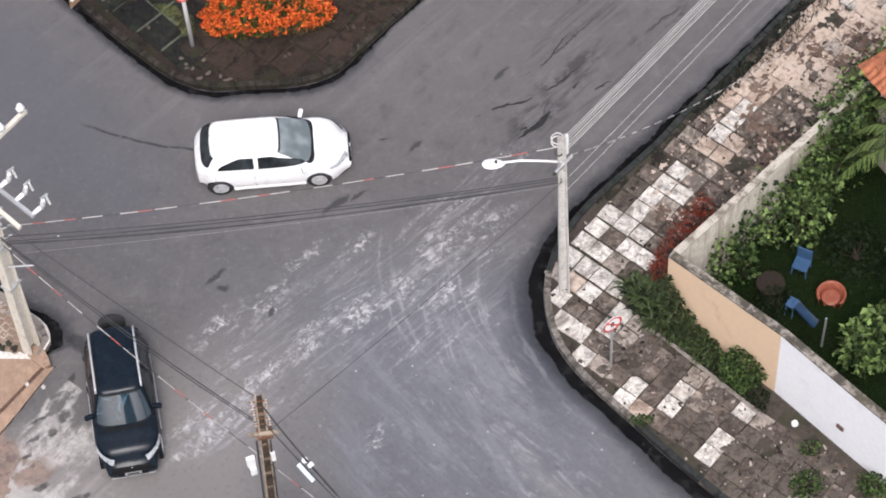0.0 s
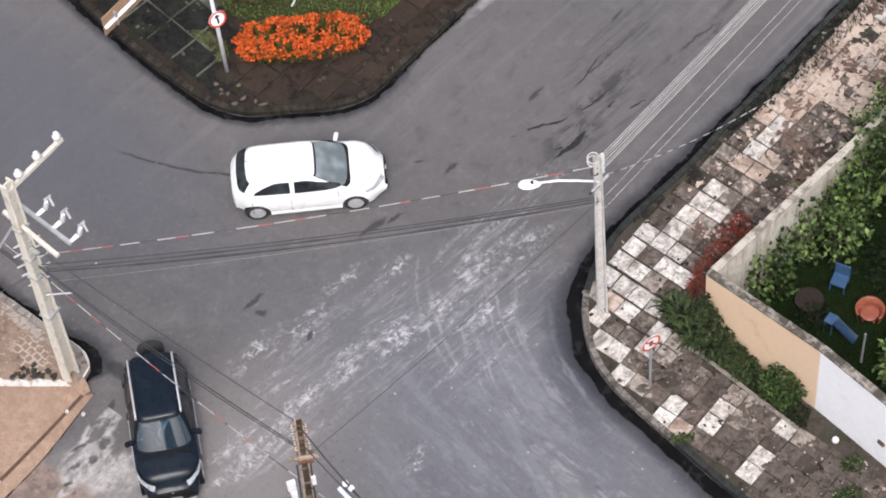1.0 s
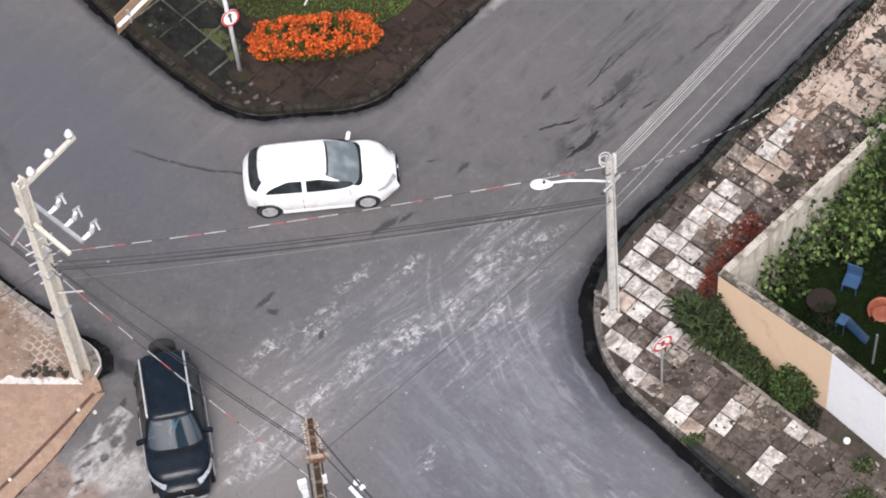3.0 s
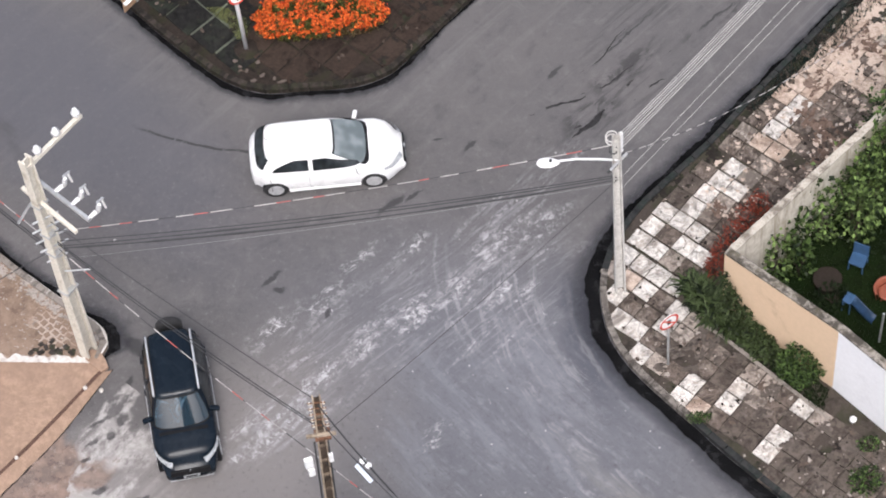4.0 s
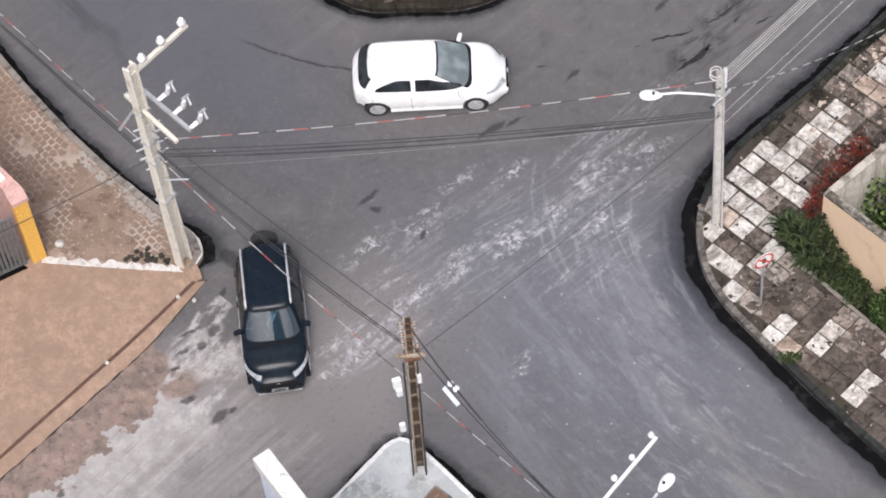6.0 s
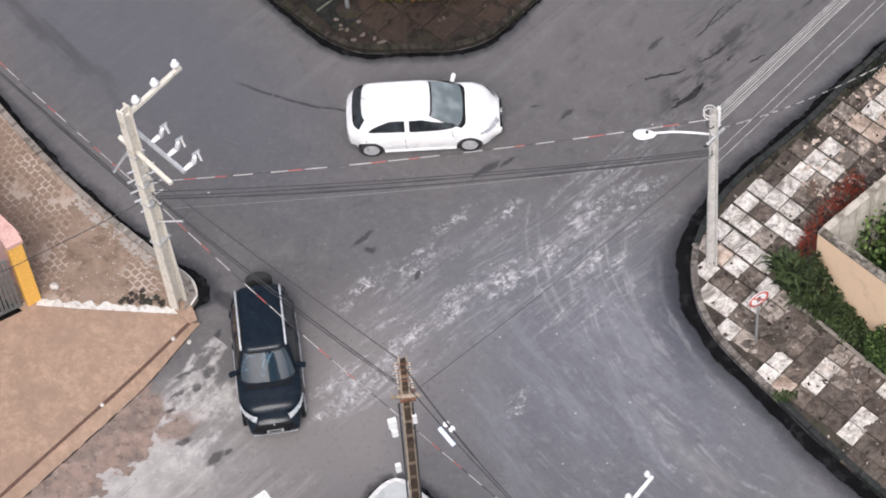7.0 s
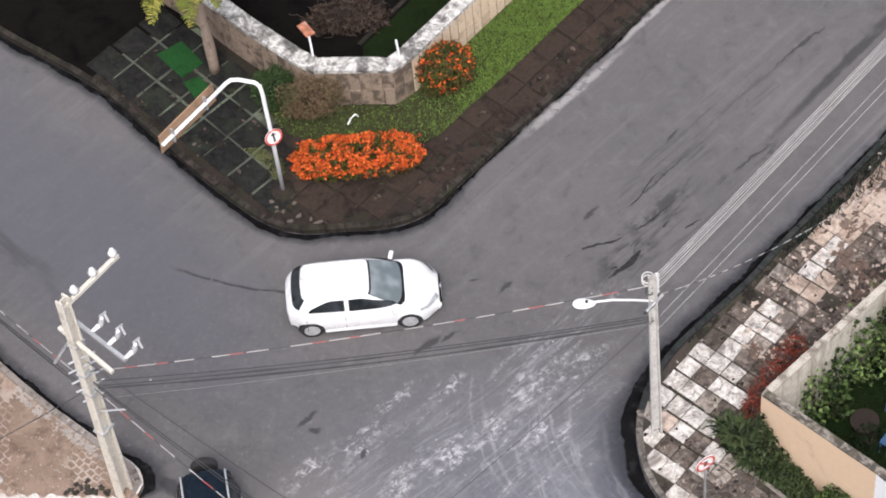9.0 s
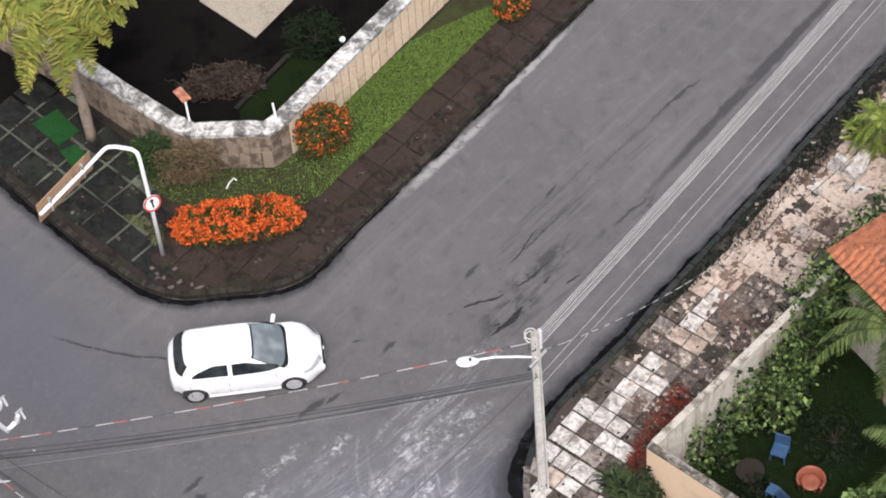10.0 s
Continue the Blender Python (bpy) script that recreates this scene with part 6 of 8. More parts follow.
hedge("clipped hedge covered in orange blossoms", (-2.95, 6.30), (3.38, 1.20, 0.80), -1.2, 11000, 7600, 11, LEAF_HEDGE, 3.2, -0.14)
hedge("round bush with orange blossoms by the wall", (-0.42, 8.72), (1.65, 1.35, 1.4), 20, 5200, 1300, 12, LEAF_HEDGE, 2.2, 0.04)
hedge("round bush with orange blossoms by the wall", (5.18, 12.45), (1.1, 0.9, 0.9), 20, 2200, 500, 13, LEAF_HEDGE, 2.1, 0.02)


def bush(name, label, at, radii, n, size, mat, seed, cat="bush", base=0.14, slim=0.5, lump=0.35):
    ob = thing(name, label, cat, pose(at[0], at[1], base))
    part("woody_base", twigs(9, (0, 0, 0), radii[0] * 0.7, radii[2] * 1.3, seed), TWIG, ob, "brown stems")
    sp = clump((0, 0, radii[2] * 0.95), radii, n, seed, 0.5, lump)
    sp = sp[sp[:, 2] > 0.03]
    part("foliage", leaves("foliage", sp, size, mat, 0.5, seed, slim), mat, ob)
    return ob


bush("bush", "olive brown bush in front of the garden wall", (-4.05, 8.14), (0.90, 0.52, 0.80), 3400, (0.05, 0.10), LEAF_DRY, 21)
bush("bush", "dark green bush beside the garden wall", (-5.05, 8.72), (0.62, 0.62, 0.62), 2400, (0.07, 0.13), LEAF_DARK, 22)
bush("bush", "round green shrub at the wall foot", (7.92, -5.62), (0.62, 0.55, 0.55), 2400, (0.06, 0.12), LEAF, 23)
bush("bush", "low green weeds on the tiled pavement", (11.2, -10.7), (0.75, 0.55, 0.28), 900, (0.06, 0.12), LEAF, 24)
bush("bush", "low green weeds on the tiled pavement", (10.6, -8.9), (0.45, 0.35, 0.22), 500, (0.06, 0.12), LEAF, 25)
bush("bush", "straggly weeds in the tiles by the white wall", (9.22, -7.78), (0.30, 0.22, 0.22), 150, (0.05, 0.12), LEAF, 27)
bush("bush", "green weeds in the tiles by the white wall", (9.0, -8.72), (0.42, 0.36, 0.24), 330, (0.06, 0.14), LEAF, 28)
bush("bush", "small green weed at the kerb", (5.35, -6.55), (0.35, 0.16, 0.12), 260, (0.04, 0.09), LEAF, 26)
for k, (x, y, r) in enumerate(((6.25, -2.60, 0.30), (6.55, -2.15, 0.36), (6.88, -1.72, 0.40), (7.28, -1.25, 0.38), (7.62, -0.85, 0.32))):
    bush("red_shrub", "red-leaved shrub against the street wall", (x, y), (r, r * 0.9, 0.40), 210, (0.06, 0.13), LEAF_RED, 30 + k, "shrub", slim=0.35)
for k, (x, y, rr, h) in enumerate(((8.2, -2.75, 0.55, 1.0), (9.0, -1.75, 0.75, 1.2), (9.95, -1.15, 0.7, 1.15), (10.7, -0.45, 0.75, 1.3), (9.75, -1.95, 0.55, 1.15), (10.2, -1.35, 0.6, 1.2), (7.45, -3.55, 0.42, 0.9), (11.5, 0.25, 0.6, 1.3))):
    bush("garden_shrub", "broad-leaved green shrub behind the boundary wall", (x + 0.10, y - 0.08), (rr * (1.0 if h > 1.1 else 0.82), rr * (1.0 if h > 1.1 else 0.82), h * (1.15 if h > 1.1 else 0.9)), 260 if h > 1.1 else 200, (0.09, 0.20), LEAF_BRIGHT if k % 3 else LEAF, 40 + k, "shrub", 0.16, 0.75, 0.55)
for k, (x, y) in enumerate(((7.75, -2.85), (8.35, -2.35), (8.95, -1.92), (9.75, -1.2), (10.5, -0.5), (11.3, 0.2), (12.1, 0.92))):
    bush("wall_shrub", "tall leafy shrub growing against the street wall", (x, y), (0.42, 0.34, 1.1), 160, (0.09, 0.19), LEAF if k % 2 else LEAF_BRIGHT, 90 + k, "shrub", 0.16, 0.7, 0.6)
for k, (x, y, h) in enumerate(((10.88, -0.22, 3.0), (11.42, 0.26, 3.3), (12.0, 0.78, 3.5), (12.65, 1.34, 3.4), (13.35, 2.0, 3.3), (10.25, -0.75, 2.2))):
    bush("overhanging_shrub", "tall green shrub leaning over the street wall", (x - 0.08, y + 0.10), (0.66, 0.60, h * 0.60), 820, (0.08, 0.19), LEAF_BRIGHT if k % 2 else LEAF, 190 + k, "shrub", 0.16, 0.6, 0.6)
for k, (x, y, r) in enumerate(((12.62, 2.18, 0.40), (13.2, 2.72, 0.42), (12.1, 1.62, 0.28))):
    bush("bush", "straggly green weeds at the foot of the street wall", (x, y), (r, r, r * 0.9), 330, (0.06, 0.16), LEAF, 230 + k, slim=0.3)
bush("garden_shrub", "bright shrub beside the white wall", (10.75, -5.55), (0.55, 0.55, 0.75), 420, (0.14, 0.26), LEAF_BRIGHT, 66, "shrub", 0.16, 0.6, 0.5)
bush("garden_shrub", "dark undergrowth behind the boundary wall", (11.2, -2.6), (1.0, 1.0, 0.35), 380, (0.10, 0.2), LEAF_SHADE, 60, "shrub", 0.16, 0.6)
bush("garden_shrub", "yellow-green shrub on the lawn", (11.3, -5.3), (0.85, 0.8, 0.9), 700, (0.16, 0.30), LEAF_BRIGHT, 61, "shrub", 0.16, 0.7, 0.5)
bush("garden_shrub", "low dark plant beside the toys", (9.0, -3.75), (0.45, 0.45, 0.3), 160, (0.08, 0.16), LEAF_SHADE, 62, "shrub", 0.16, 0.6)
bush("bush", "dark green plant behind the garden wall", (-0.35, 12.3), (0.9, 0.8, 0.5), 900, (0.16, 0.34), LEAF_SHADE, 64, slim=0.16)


def strap_plant(label, at, r, n, seed, mat=LEAF_STRAP, width=0.035):
    """A rosette of long arching blades."""
    rnd = random.Random(seed)
    v, f = [], []
    for k in range(n):
        a, ln = rnd.uniform(0, 6.28), r * rnd.uniform(0.7, 1.2)
        rise = rnd.uniform(0.5, 1.15)
        x0, y0 = rnd.gauss(0, r * 0.22), rnd.gauss(0, r * 0.22)
        i = len(v)
        for j in range(5):
            t = j / 4
            w = width * (1 - t ** 2) + 0.004
            d = ln * t
            z = rise * ln * (1.9 * t - 1.35 * t * t) + 0.02
            cx, cy = x0 + d * math.cos(a), y0 + d * math.sin(a)
            v += [(cx - w * math.sin(a), cy + w * math.cos(a), z), (cx + w * math.sin(a), cy - w * math.cos(a), z)]
        f += [(i + 2 * j, i + 2 * j + 1, i + 2 * j + 3, i + 2 * j + 2) for j in range(4)]
    ob = part("strap_plant", shard_mesh("strap_plant", v, f, mat), mat)
    ob.matrix_basis = pose(at[0], at[1], 0.13)
    return tagged(ob, label, "plant", "strap-leaved plants along the wall")


for k, (x, y, r) in enumerate(((5.72, -2.9, 0.42), (5.85, -3.25, 0.52), (6.10, -3.6, 0.50), (6.10, -3.85, 0.38), (6.42, -4.08, 0.42), (6.72, -4.42, 0.38), (7.02, -4.74, 0.34), (7.32, -5.04, 0.32), (7.6, -5.35, 0.30))):
    strap_plant("dark green strap-leaved plant at the wall foot", (x, y), r, 95, 70 + k)
for k, (x, y, r, h) in enumerate(((6.27, -3.86, 0.20, 1.10), (6.46, -4.06, 0.24, 0.90), (6.72, -4.32, 0.25, 0.62), (6.98, -4.60, 0.24, 0.42), (7.25, -4.88, 0.24, 0.28))):
    bush("bush", "dark leafy shrub against the corner of the peach wall", (x, y), (r, r, h), 380, (0.12, 0.26), LEAF_STRAP, 170 + k, "shrub", slim=0.2)


def frond(v, f, base, heading, length, droop, width, rnd, n=26, rise=0.6, fluffy=0.0, hang=0.0):
    """One palm leaf: leaflets along an arching rib, added to the lists."""
    ca, sa = math.cos(heading), math.sin(heading)
    for j in range(n):
        t = 0.10 + 0.90 * j / (n - 1)
        d = length * t * (1 - 0.18 * droop * t)
        z = rise * length * t - droop * length * t * t
        c = Vector(base) + Vector((ca * d, sa * d, z))
        ll = width * math.sin(math.pi * min(1.0, 0.12 + 0.86 * t)) ** 0.7 + 0.04
        for sgn in (-1, 1):
            for q in range(1 + (fluffy > 0)):
                sw = rnd.uniform(0.25, 0.75)
                dip = rnd.uniform(-0.45, 0.1) - hang + (rnd.uniform(-fluffy, fluffy) if q else 0)
                way = Vector((ca * sw - sgn * sa, sa * sw + sgn * ca, dip)).normalized() * ll * rnd.uniform(0.8, 1.1)
                w = Vector((ca, sa, 0.2)) * (0.036 if fluffy else 0.022)
                i = len(v)
                v += [tuple(c - w), tuple(c + w), tuple(c + way * 0.6 + w * 0.9), tuple(c + way), tuple(c + way * 0.6 - w * 0.9)]
                f.append((i, i + 1, i + 2, i + 3, i + 4))
    i = len(v)
    for j in range(9):
        t = j / 8
        d = length * t * (1 - 0.18 * droop * t)
        z = rise * length * t - droop * length * t * t
        c = Vector(base) + Vector((ca * d, sa * d, z + 0.006))
        w = Vector((-sa, ca, 0)) * 0.025 * (1 - 0.8 * t)
        v += [tuple(c - w), tuple(c + w)]
    f += [(i + 2 * j, i + 2 * j + 1, i + 2 * j + 3, i + 2 * j + 2) for j in range(8)]


def palm(label, at, top, height, n, length, width, mat, seed, fluffy=0.0, r=0.13, droop=(0.7, 1.2), rise=(0.3, 0.9), base=0.12):
    rnd = random.Random(seed)
    ob = thing("palm_tree", label, "palm", pose(at[0], at[1], base))
    dx, dy = top[0] - at[0], top[1] - at[1]
    pts = [(dx * t ** 1.5, dy * t ** 1.5, height * t) for t in np.linspace(0, 1, 16)]
    trunk = tube(pts, lambda t: r * (1.35 - 0.75 * t) * (1 + 0.07 * math.sin(70 * t)), 12)
    part("trunk", trunk, BARK, ob, "ringed grey-brown trunk", True)
    for k in range(n):
        v, f = [], []
        frond(v, f, (dx, dy, height), 2.4 * k + rnd.uniform(-0.2, 0.2), length * rnd.uniform(0.8, 1.1), rnd.uniform(*droop), width, rnd, 44 if fluffy else 46, rnd.uniform(*rise), fluffy, 0.0 if fluffy else 0.9)
        part("frond", shard_mesh("frond", v, f, mat), mat, ob)
    return ob


palm("palm with bushy yellow-green fronds beside the wall", (-6.66, 10.02), (-6.86, 10.2), 5.75, 22, 2.3, 0.52, FROND, 5, 1.2, 0.12, (0.75, 1.3), (0.2, 0.85))
palm("green palm leaning over the boundary wall", (12.75, -1.6), (12.65, -1.5), 3.1, 10, 2.4, 0.40, FROND_GREEN, 6, 0, 0.13, base=0.16)
palm("green palm on the shaded lawn", (12.8, -4.7), (12.7, -4.6), 2.2, 9, 1.9, 0.42, FROND_GREEN, 7, 0, 0.12, base=0.16)
palm("yellow-green palm at the street wall", (14.35, 6.35), (14.3, 6.4), 1.1, 16, 1.35, 0.20, FROND_LIME, 8, 0, 0.10, base=0.12)


def grass(name, label, poly, n, mat, seed, h=(0.03, 0.09), z=0.14, thick=None):
    """Short blades over a patch; thick(x, y) thins them out."""
    rng = np.random.RandomState(seed)
    xs, ys = [p[0] for p in poly], [p[1] for p in poly]
    pts = []
    while len(pts) < n:
        p = (rng.uniform(min(xs), max(xs)), rng.uniform(min(ys), max(ys)))
        if inside(p, poly):
            pts.append(p)
    if thick:
        pts = [p for p in pts if rng.uniform() < thick(*p)]
    v, f = [], []
    for x, y in pts:
        a, hh, w = rng.uniform(0, 6.28), rng.uniform(*h), rng.uniform(0.008, 0.018)
        bx, by = rng.uniform(-0.05, 0.05, 2)
        i = len(v)
        v += [(x - w * math.cos(a), y - w * math.sin(a), z), (x + w * math.cos(a), y + w * math.sin(a), z), (x + bx, y + by, z + hh)]
        f.append((i, i + 1, i + 2))
    ob = part(name, shard_mesh(name, v, f, mat), mat)
    return tagged(ob, label, "grass", "", "stuff")


LAWN_POLY = smooth_line([(-5.6, 9.1), (-5.1, 8.1), (-4.72, 7.55), (-3.4, 7.12), (-2.2, 6.98), (-1.15, 6.86), (0.11, 7.88), (2.97, 10.6), (12, 19.3)], 0.5) + [(11.3, 20.5), (2.3, 12.0), (0.9, 10.7), (-1.3, 8.55), (-1.8, 8.2), (-3.95, 8.45), (-4.5, 8.9)]
setting("lawn", prism(LAWN_POLY, 0.05, 0.155), LAWN, "green lawn strip along the garden wall", "lawn")
grass("grass", "short bright green grass, thin and bare at the corner", [p for p in LAWN_POLY if p[0] < 6], 46000, GRASS, 3, (0.03, 0.08), 0.15, lambda x, y: 0.14 + 0.86 * ease(-1.3, 1.3, x + 0.9 * noise.noise((x * 1.4, y * 1.4, 2))))
grass("grass", "yellowish weeds in the flagstone joints", [(-6.0, 7.25), (-5.45, 7.2), (-4.95, 6.75), (-4.92, 6.2), (-5.2, 6.1), (-5.45, 6.65), (-5.75, 6.95)], 1400, WEED, 8, (0.02, 0.06), 0.15)
grass("grass", "dark grass behind the wall, shade put in its colour", [(6.7, -3.7), (8.95, -6.0), (13, -10), (14, -2), (12.6, 1.5)], 14000, GRASS_DARK, 4, (0.04, 0.10), 0.165)
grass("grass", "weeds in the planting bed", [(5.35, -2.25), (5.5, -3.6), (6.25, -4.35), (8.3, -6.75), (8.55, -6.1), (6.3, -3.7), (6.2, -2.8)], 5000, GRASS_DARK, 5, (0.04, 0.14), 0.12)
grass("grass", "weeds along the street kerb", [(7.75, 2.35), (9.85, 4.35), (13.0, 7.35), (16, 10.2), (16.2, 10.0), (13.5, 6.8), (10.25, 3.9), (7.95, 2.15)], 3600, LEAF_TEAL, 6, (0.06, 0.20), 0.14)

for k, (x, y, r) in enumerate(((14.15, 6.45, 0.62), (14.6, 6.95, 0.7), (13.85, 6.75, 0.45))):
    strap_plant("lime green strap-leaved plant beside the pavement", (x, y), r, 60, 270 + k, FROND_LIME, 0.055)

# ---- things in the gardens ----
BLUE = plain("blue_plastic", (0.036, 0.088, 0.18), 0.4, 0, 0.2, 5)
RED_TOY = plain("orange_red_plastic", (0.28, 0.085, 0.05), 0.4, 0, 0.2, 5)
toy = thing("toy_slide", "blue plastic toy slide on the lawn", "slide", pose(9.72, -4.22, 0.17, 0, 0, -38) @ Matrix.Scale(0.6, 4))
bm = bmesh.new()
rows = []
for k in range(9):
    t = k / 8
    rows.append([(-0.6 + 1.0 * t, y, 0.75 * (1 - t) ** 1.3 + 0.06 + e) for y, e in ((-0.22, 0.10), (-0.19, 0.0), (0.19, 0.0), (0.22, 0.10))])
bm, _ = loft(rows)
bmesh.ops.solidify(bm, geom=list(bm.faces), thickness=0.03)
part("chute", bm, BLUE, toy, "blue chute", True)
for x, y in ((-0.62, -0.22), (-0.62, 0.22), (-0.95, -0.22), (-0.95, 0.22)):
    part("leg", cyl((x, y, 0), (x * 0.98, y, 0.85), 0.035, 0.03, 8), BLUE, toy)
part("deck", box((-0.78, 0, 0.80), (0.40, 0.50, 0.05), 0, 0.015), BLUE, toy)
for z in (0.25, 0.5):
    part("rung", cyl((-0.95, -0.22, z), (-0.95, 0.22, z), 0.02, 0.02, 8), BLUE, toy)


def toy_chair(label, at, rz, mat):
    ob = thing("toy_chair", label, "chair", pose(*at, 0, 0, rz))
    part("seat", box((0, 0, 0.30), (0.40, 0.40, 0.04), 0, 0.015), mat, ob)
    part("backrest", box((-0.18, 0, 0.52), (0.04, 0.40, 0.42), 0, 0.015), mat, ob)
    for x in (-0.17, 0.17):
        for y in (-0.17, 0.17):
            part("leg", cyl((x * 1.1, y * 1.1, 0), (x, y, 0.29), 0.02, 0.022, 8), mat, ob)
    return ob


smooth_tube = [(x, y, 0.21 + 0.03 * k) for k, (x, y) in enumerate(((-3.16, 7.66), (-3.06, 7.84), (-2.93, 7.94), (-2.86, 7.83)))]
toy_chair("small blue plastic chair on the lawn", (9.78, -2.75, 0.17), 240, BLUE)
tub = thing("toy_armchair", "round orange plastic tub chair on the lawn", "chair", pose(10.36, -3.72, 0.17, 0, 0, 70) @ Matrix.Scale(0.85, 4))
bm = bmesh.new()
rings = [[bm.verts.new((r * math.cos(a), r * math.sin(a), z)) for a in np.linspace(-2.35, 2.35, 19)] for r, z in ((0.28, 0.05), (0.36, 0.46), (0.42, 0.50), (0.44, 0.44), (0.36, 0.05))]
for lo, hi in zip(rings, rings[1:]):
    for k in range(18):
        bm.faces.new((lo[k], lo[k + 1], hi[k + 1], hi[k]))
bmesh.ops.recalc_face_normals(bm, faces=bm.faces)
part("backrest", bm, RED_TOY, tub, "curved orange back and arms", True)
part("seat", lathe([(0.10, 0.20), (0.27, 0.22), (0.29, 0.25), (0.27, 0.28), (0.16, 0.27), (0.04, 0.25)], 22), RED_TOY, tub, "", True)
for a in (45, 135, 225, 315):
    part("leg", cyl((0.22 * math.cos(radians(a)), 0.22 * math.sin(radians(a)), 0), (0.2 * math.cos(radians(a)), 0.2 * math.sin(radians(a)), 0.22), 0.03, 0.03, 8), RED_TOY, tub)
tagged(part("scrap_strip", tube(smooth_tube, 0.022, 6), PLASTIC), "bent white plastic strip lying on the lawn", "litter")
bm = bmesh.new()
add_cyl(bm, (0, 0, 0), (0, 0, 0.28), 0.30, 0.36, 20)
pot = part("plant_pot", bm, ISLE)
pot.matrix_basis = pose(8.95, -3.2, 0.17)
tagged(pot, "dark round planter on the shaded lawn", "pot")
post = part("post", cyl((9.95, -4.95, 0.15), (9.97, -4.95, 1.5), 0.03, 0.03, 8), STEEL)
tagged(post, "thin grey post behind the white wall", "post")

# walled garden of the island
SANDY = stone("sandy_paving", (0.33, 0.285, 0.225), (0.22, 0.185, 0.145), None, 0.4, 2.0, 0.9, False)
heap = thing("branch_heap", "brown heap of dry branches in the yard", "heap", pose(-3.0, 11.3, 0.165))
rnd = random.Random(9)
bm = bmesh.new()
for k in range(150):
    a, r = rnd.uniform(0, 6.28), min(0.9, abs(rnd.gauss(0, 0.42)))
    x, y = r * 1.5 * math.cos(a), r * 0.75 * math.sin(a)
    h = 0.55 * math.exp(-(r * 1.1) ** 2)
    b = rnd.uniform(0, 6.28)
    add_tube(bm, [(x, y, rnd.uniform(0, h) + 0.02), (x + 0.22 * math.cos(b), y + 0.14 * math.sin(b), rnd.uniform(0, h) + 0.06), (x + 0.32 * math.cos(b), y + 0.2 * math.sin(b), 0.02 + rnd.uniform(0, h))], 0.011, 4)
part("brushwood", bm, TWIG, heap)
sp = clump((0, 0, 0.14), (1.2, 0.60, 0.26), 3000, 77, 0.2)
part("dry_leaves", leaves("dry_leaves", sp[sp[:, 2] > 0.02], (0.08, 0.18), LEAF_DEAD, 0.3, 7), LEAF_DEAD, heap)
bp = thing("board_post", "leaning wooden board on a white post", "post", pose(-3.88, 9.0, 1.62))
part("post", cyl((0, 0, 0), (-0.03, 0.16, 0.62), 0.03, 0.03, 8), WHITE_ENAMEL, bp)
part("board", box((-0.1, 0.40, 0.62), (0.26, 0.50, 0.04), 30, 0.008), plain("orange_brown_board", (0.42, 0.16, 0.09), 0.7, 0, 0.5, 6, 0, (0.5, 0.42, 0.36)), bp, "orange-brown board")
tagged(part("post", cyl((-1.58, 8.62, 1.61), (-1.63, 8.78, 2.18), 0.035, 0.03, 8), WHITE_ENAMEL), "short white post on the coping", "post")
bm = bmesh.new()
bmesh.ops.create_uvsphere(bm, u_segments=14, v_segments=8, radius=0.085)
bmesh.ops.translate(bm, vec=(0.42, 11.05, 1.72), verts=bm.verts)
tagged(part("globe_lamp", bm, PLASTIC, smooth=True), "white globe lamp on the garden wall", "lamp")
setting("path", prism([(-1.95, 12.8), (-3.4, 14.4), (-1.2, 15.6), (-0.6, 14.2)], 0.1, 0.185), SANDY, "pale paved path of the yard", "path")
setting("edging", prism([(-2.75, 10.42), (-0.9, 12.35), (-0.8, 12.27), (-2.65, 10.34)], 0.1, 0.20), KERB, "dull concrete edging of the planting bed", "edging")
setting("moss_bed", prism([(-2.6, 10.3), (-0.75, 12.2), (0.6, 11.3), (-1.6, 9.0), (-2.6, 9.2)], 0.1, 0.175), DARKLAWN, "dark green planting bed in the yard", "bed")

# edging of the planting bed and small things along the boundary wall
setting("edging", ribbon([(5.50, -3.72), (6.18, -4.32), (7.5, -5.84), (8.42, -6.92)], -0.05, 0.05, H + 0.03), KERB_PALE, "thin concrete edging of the planting bed", "edging")
bm = bmesh.new()
bmesh.ops.create_uvsphere(bm, u_segments=14, v_segments=8, radius=0.09)
bmesh.ops.translate(bm, vec=(8.98, -7.02, 0.22), verts=bm.verts)
tagged(part("ball", bm, PLASTIC, smooth=True), "small white ball at the wall foot", "ball")
vent = part("vent", box((9.90, -7.68, 1.05), (0.20, 0.05, 0.14), -51, 0.01), GROOVE)
tagged(vent, "small dark vent in the white wall", "vent")

# ---- pieces: kerbs, tiles, flags, cobbles, wall stones ----
rnd = random.Random(4)
kerb("kerb_island", ISLAND, KERB, "dark mossy kerb stones round the garden corner", rnd)
kerb("kerb_garden", RIGHT, KERB_SILT, "kerb stones of the tiled pavement, black with silt along the street", rnd, KERB_WORN, lambda x, y: -6.2 < y < -1.6 + 0.5 * noise.noise((x * 2, y * 2, 0)))
kerb("kerb_cobbled", LEFT, KERB_PALE, "pale worn kerb stones of the cobbled pavement", rnd)


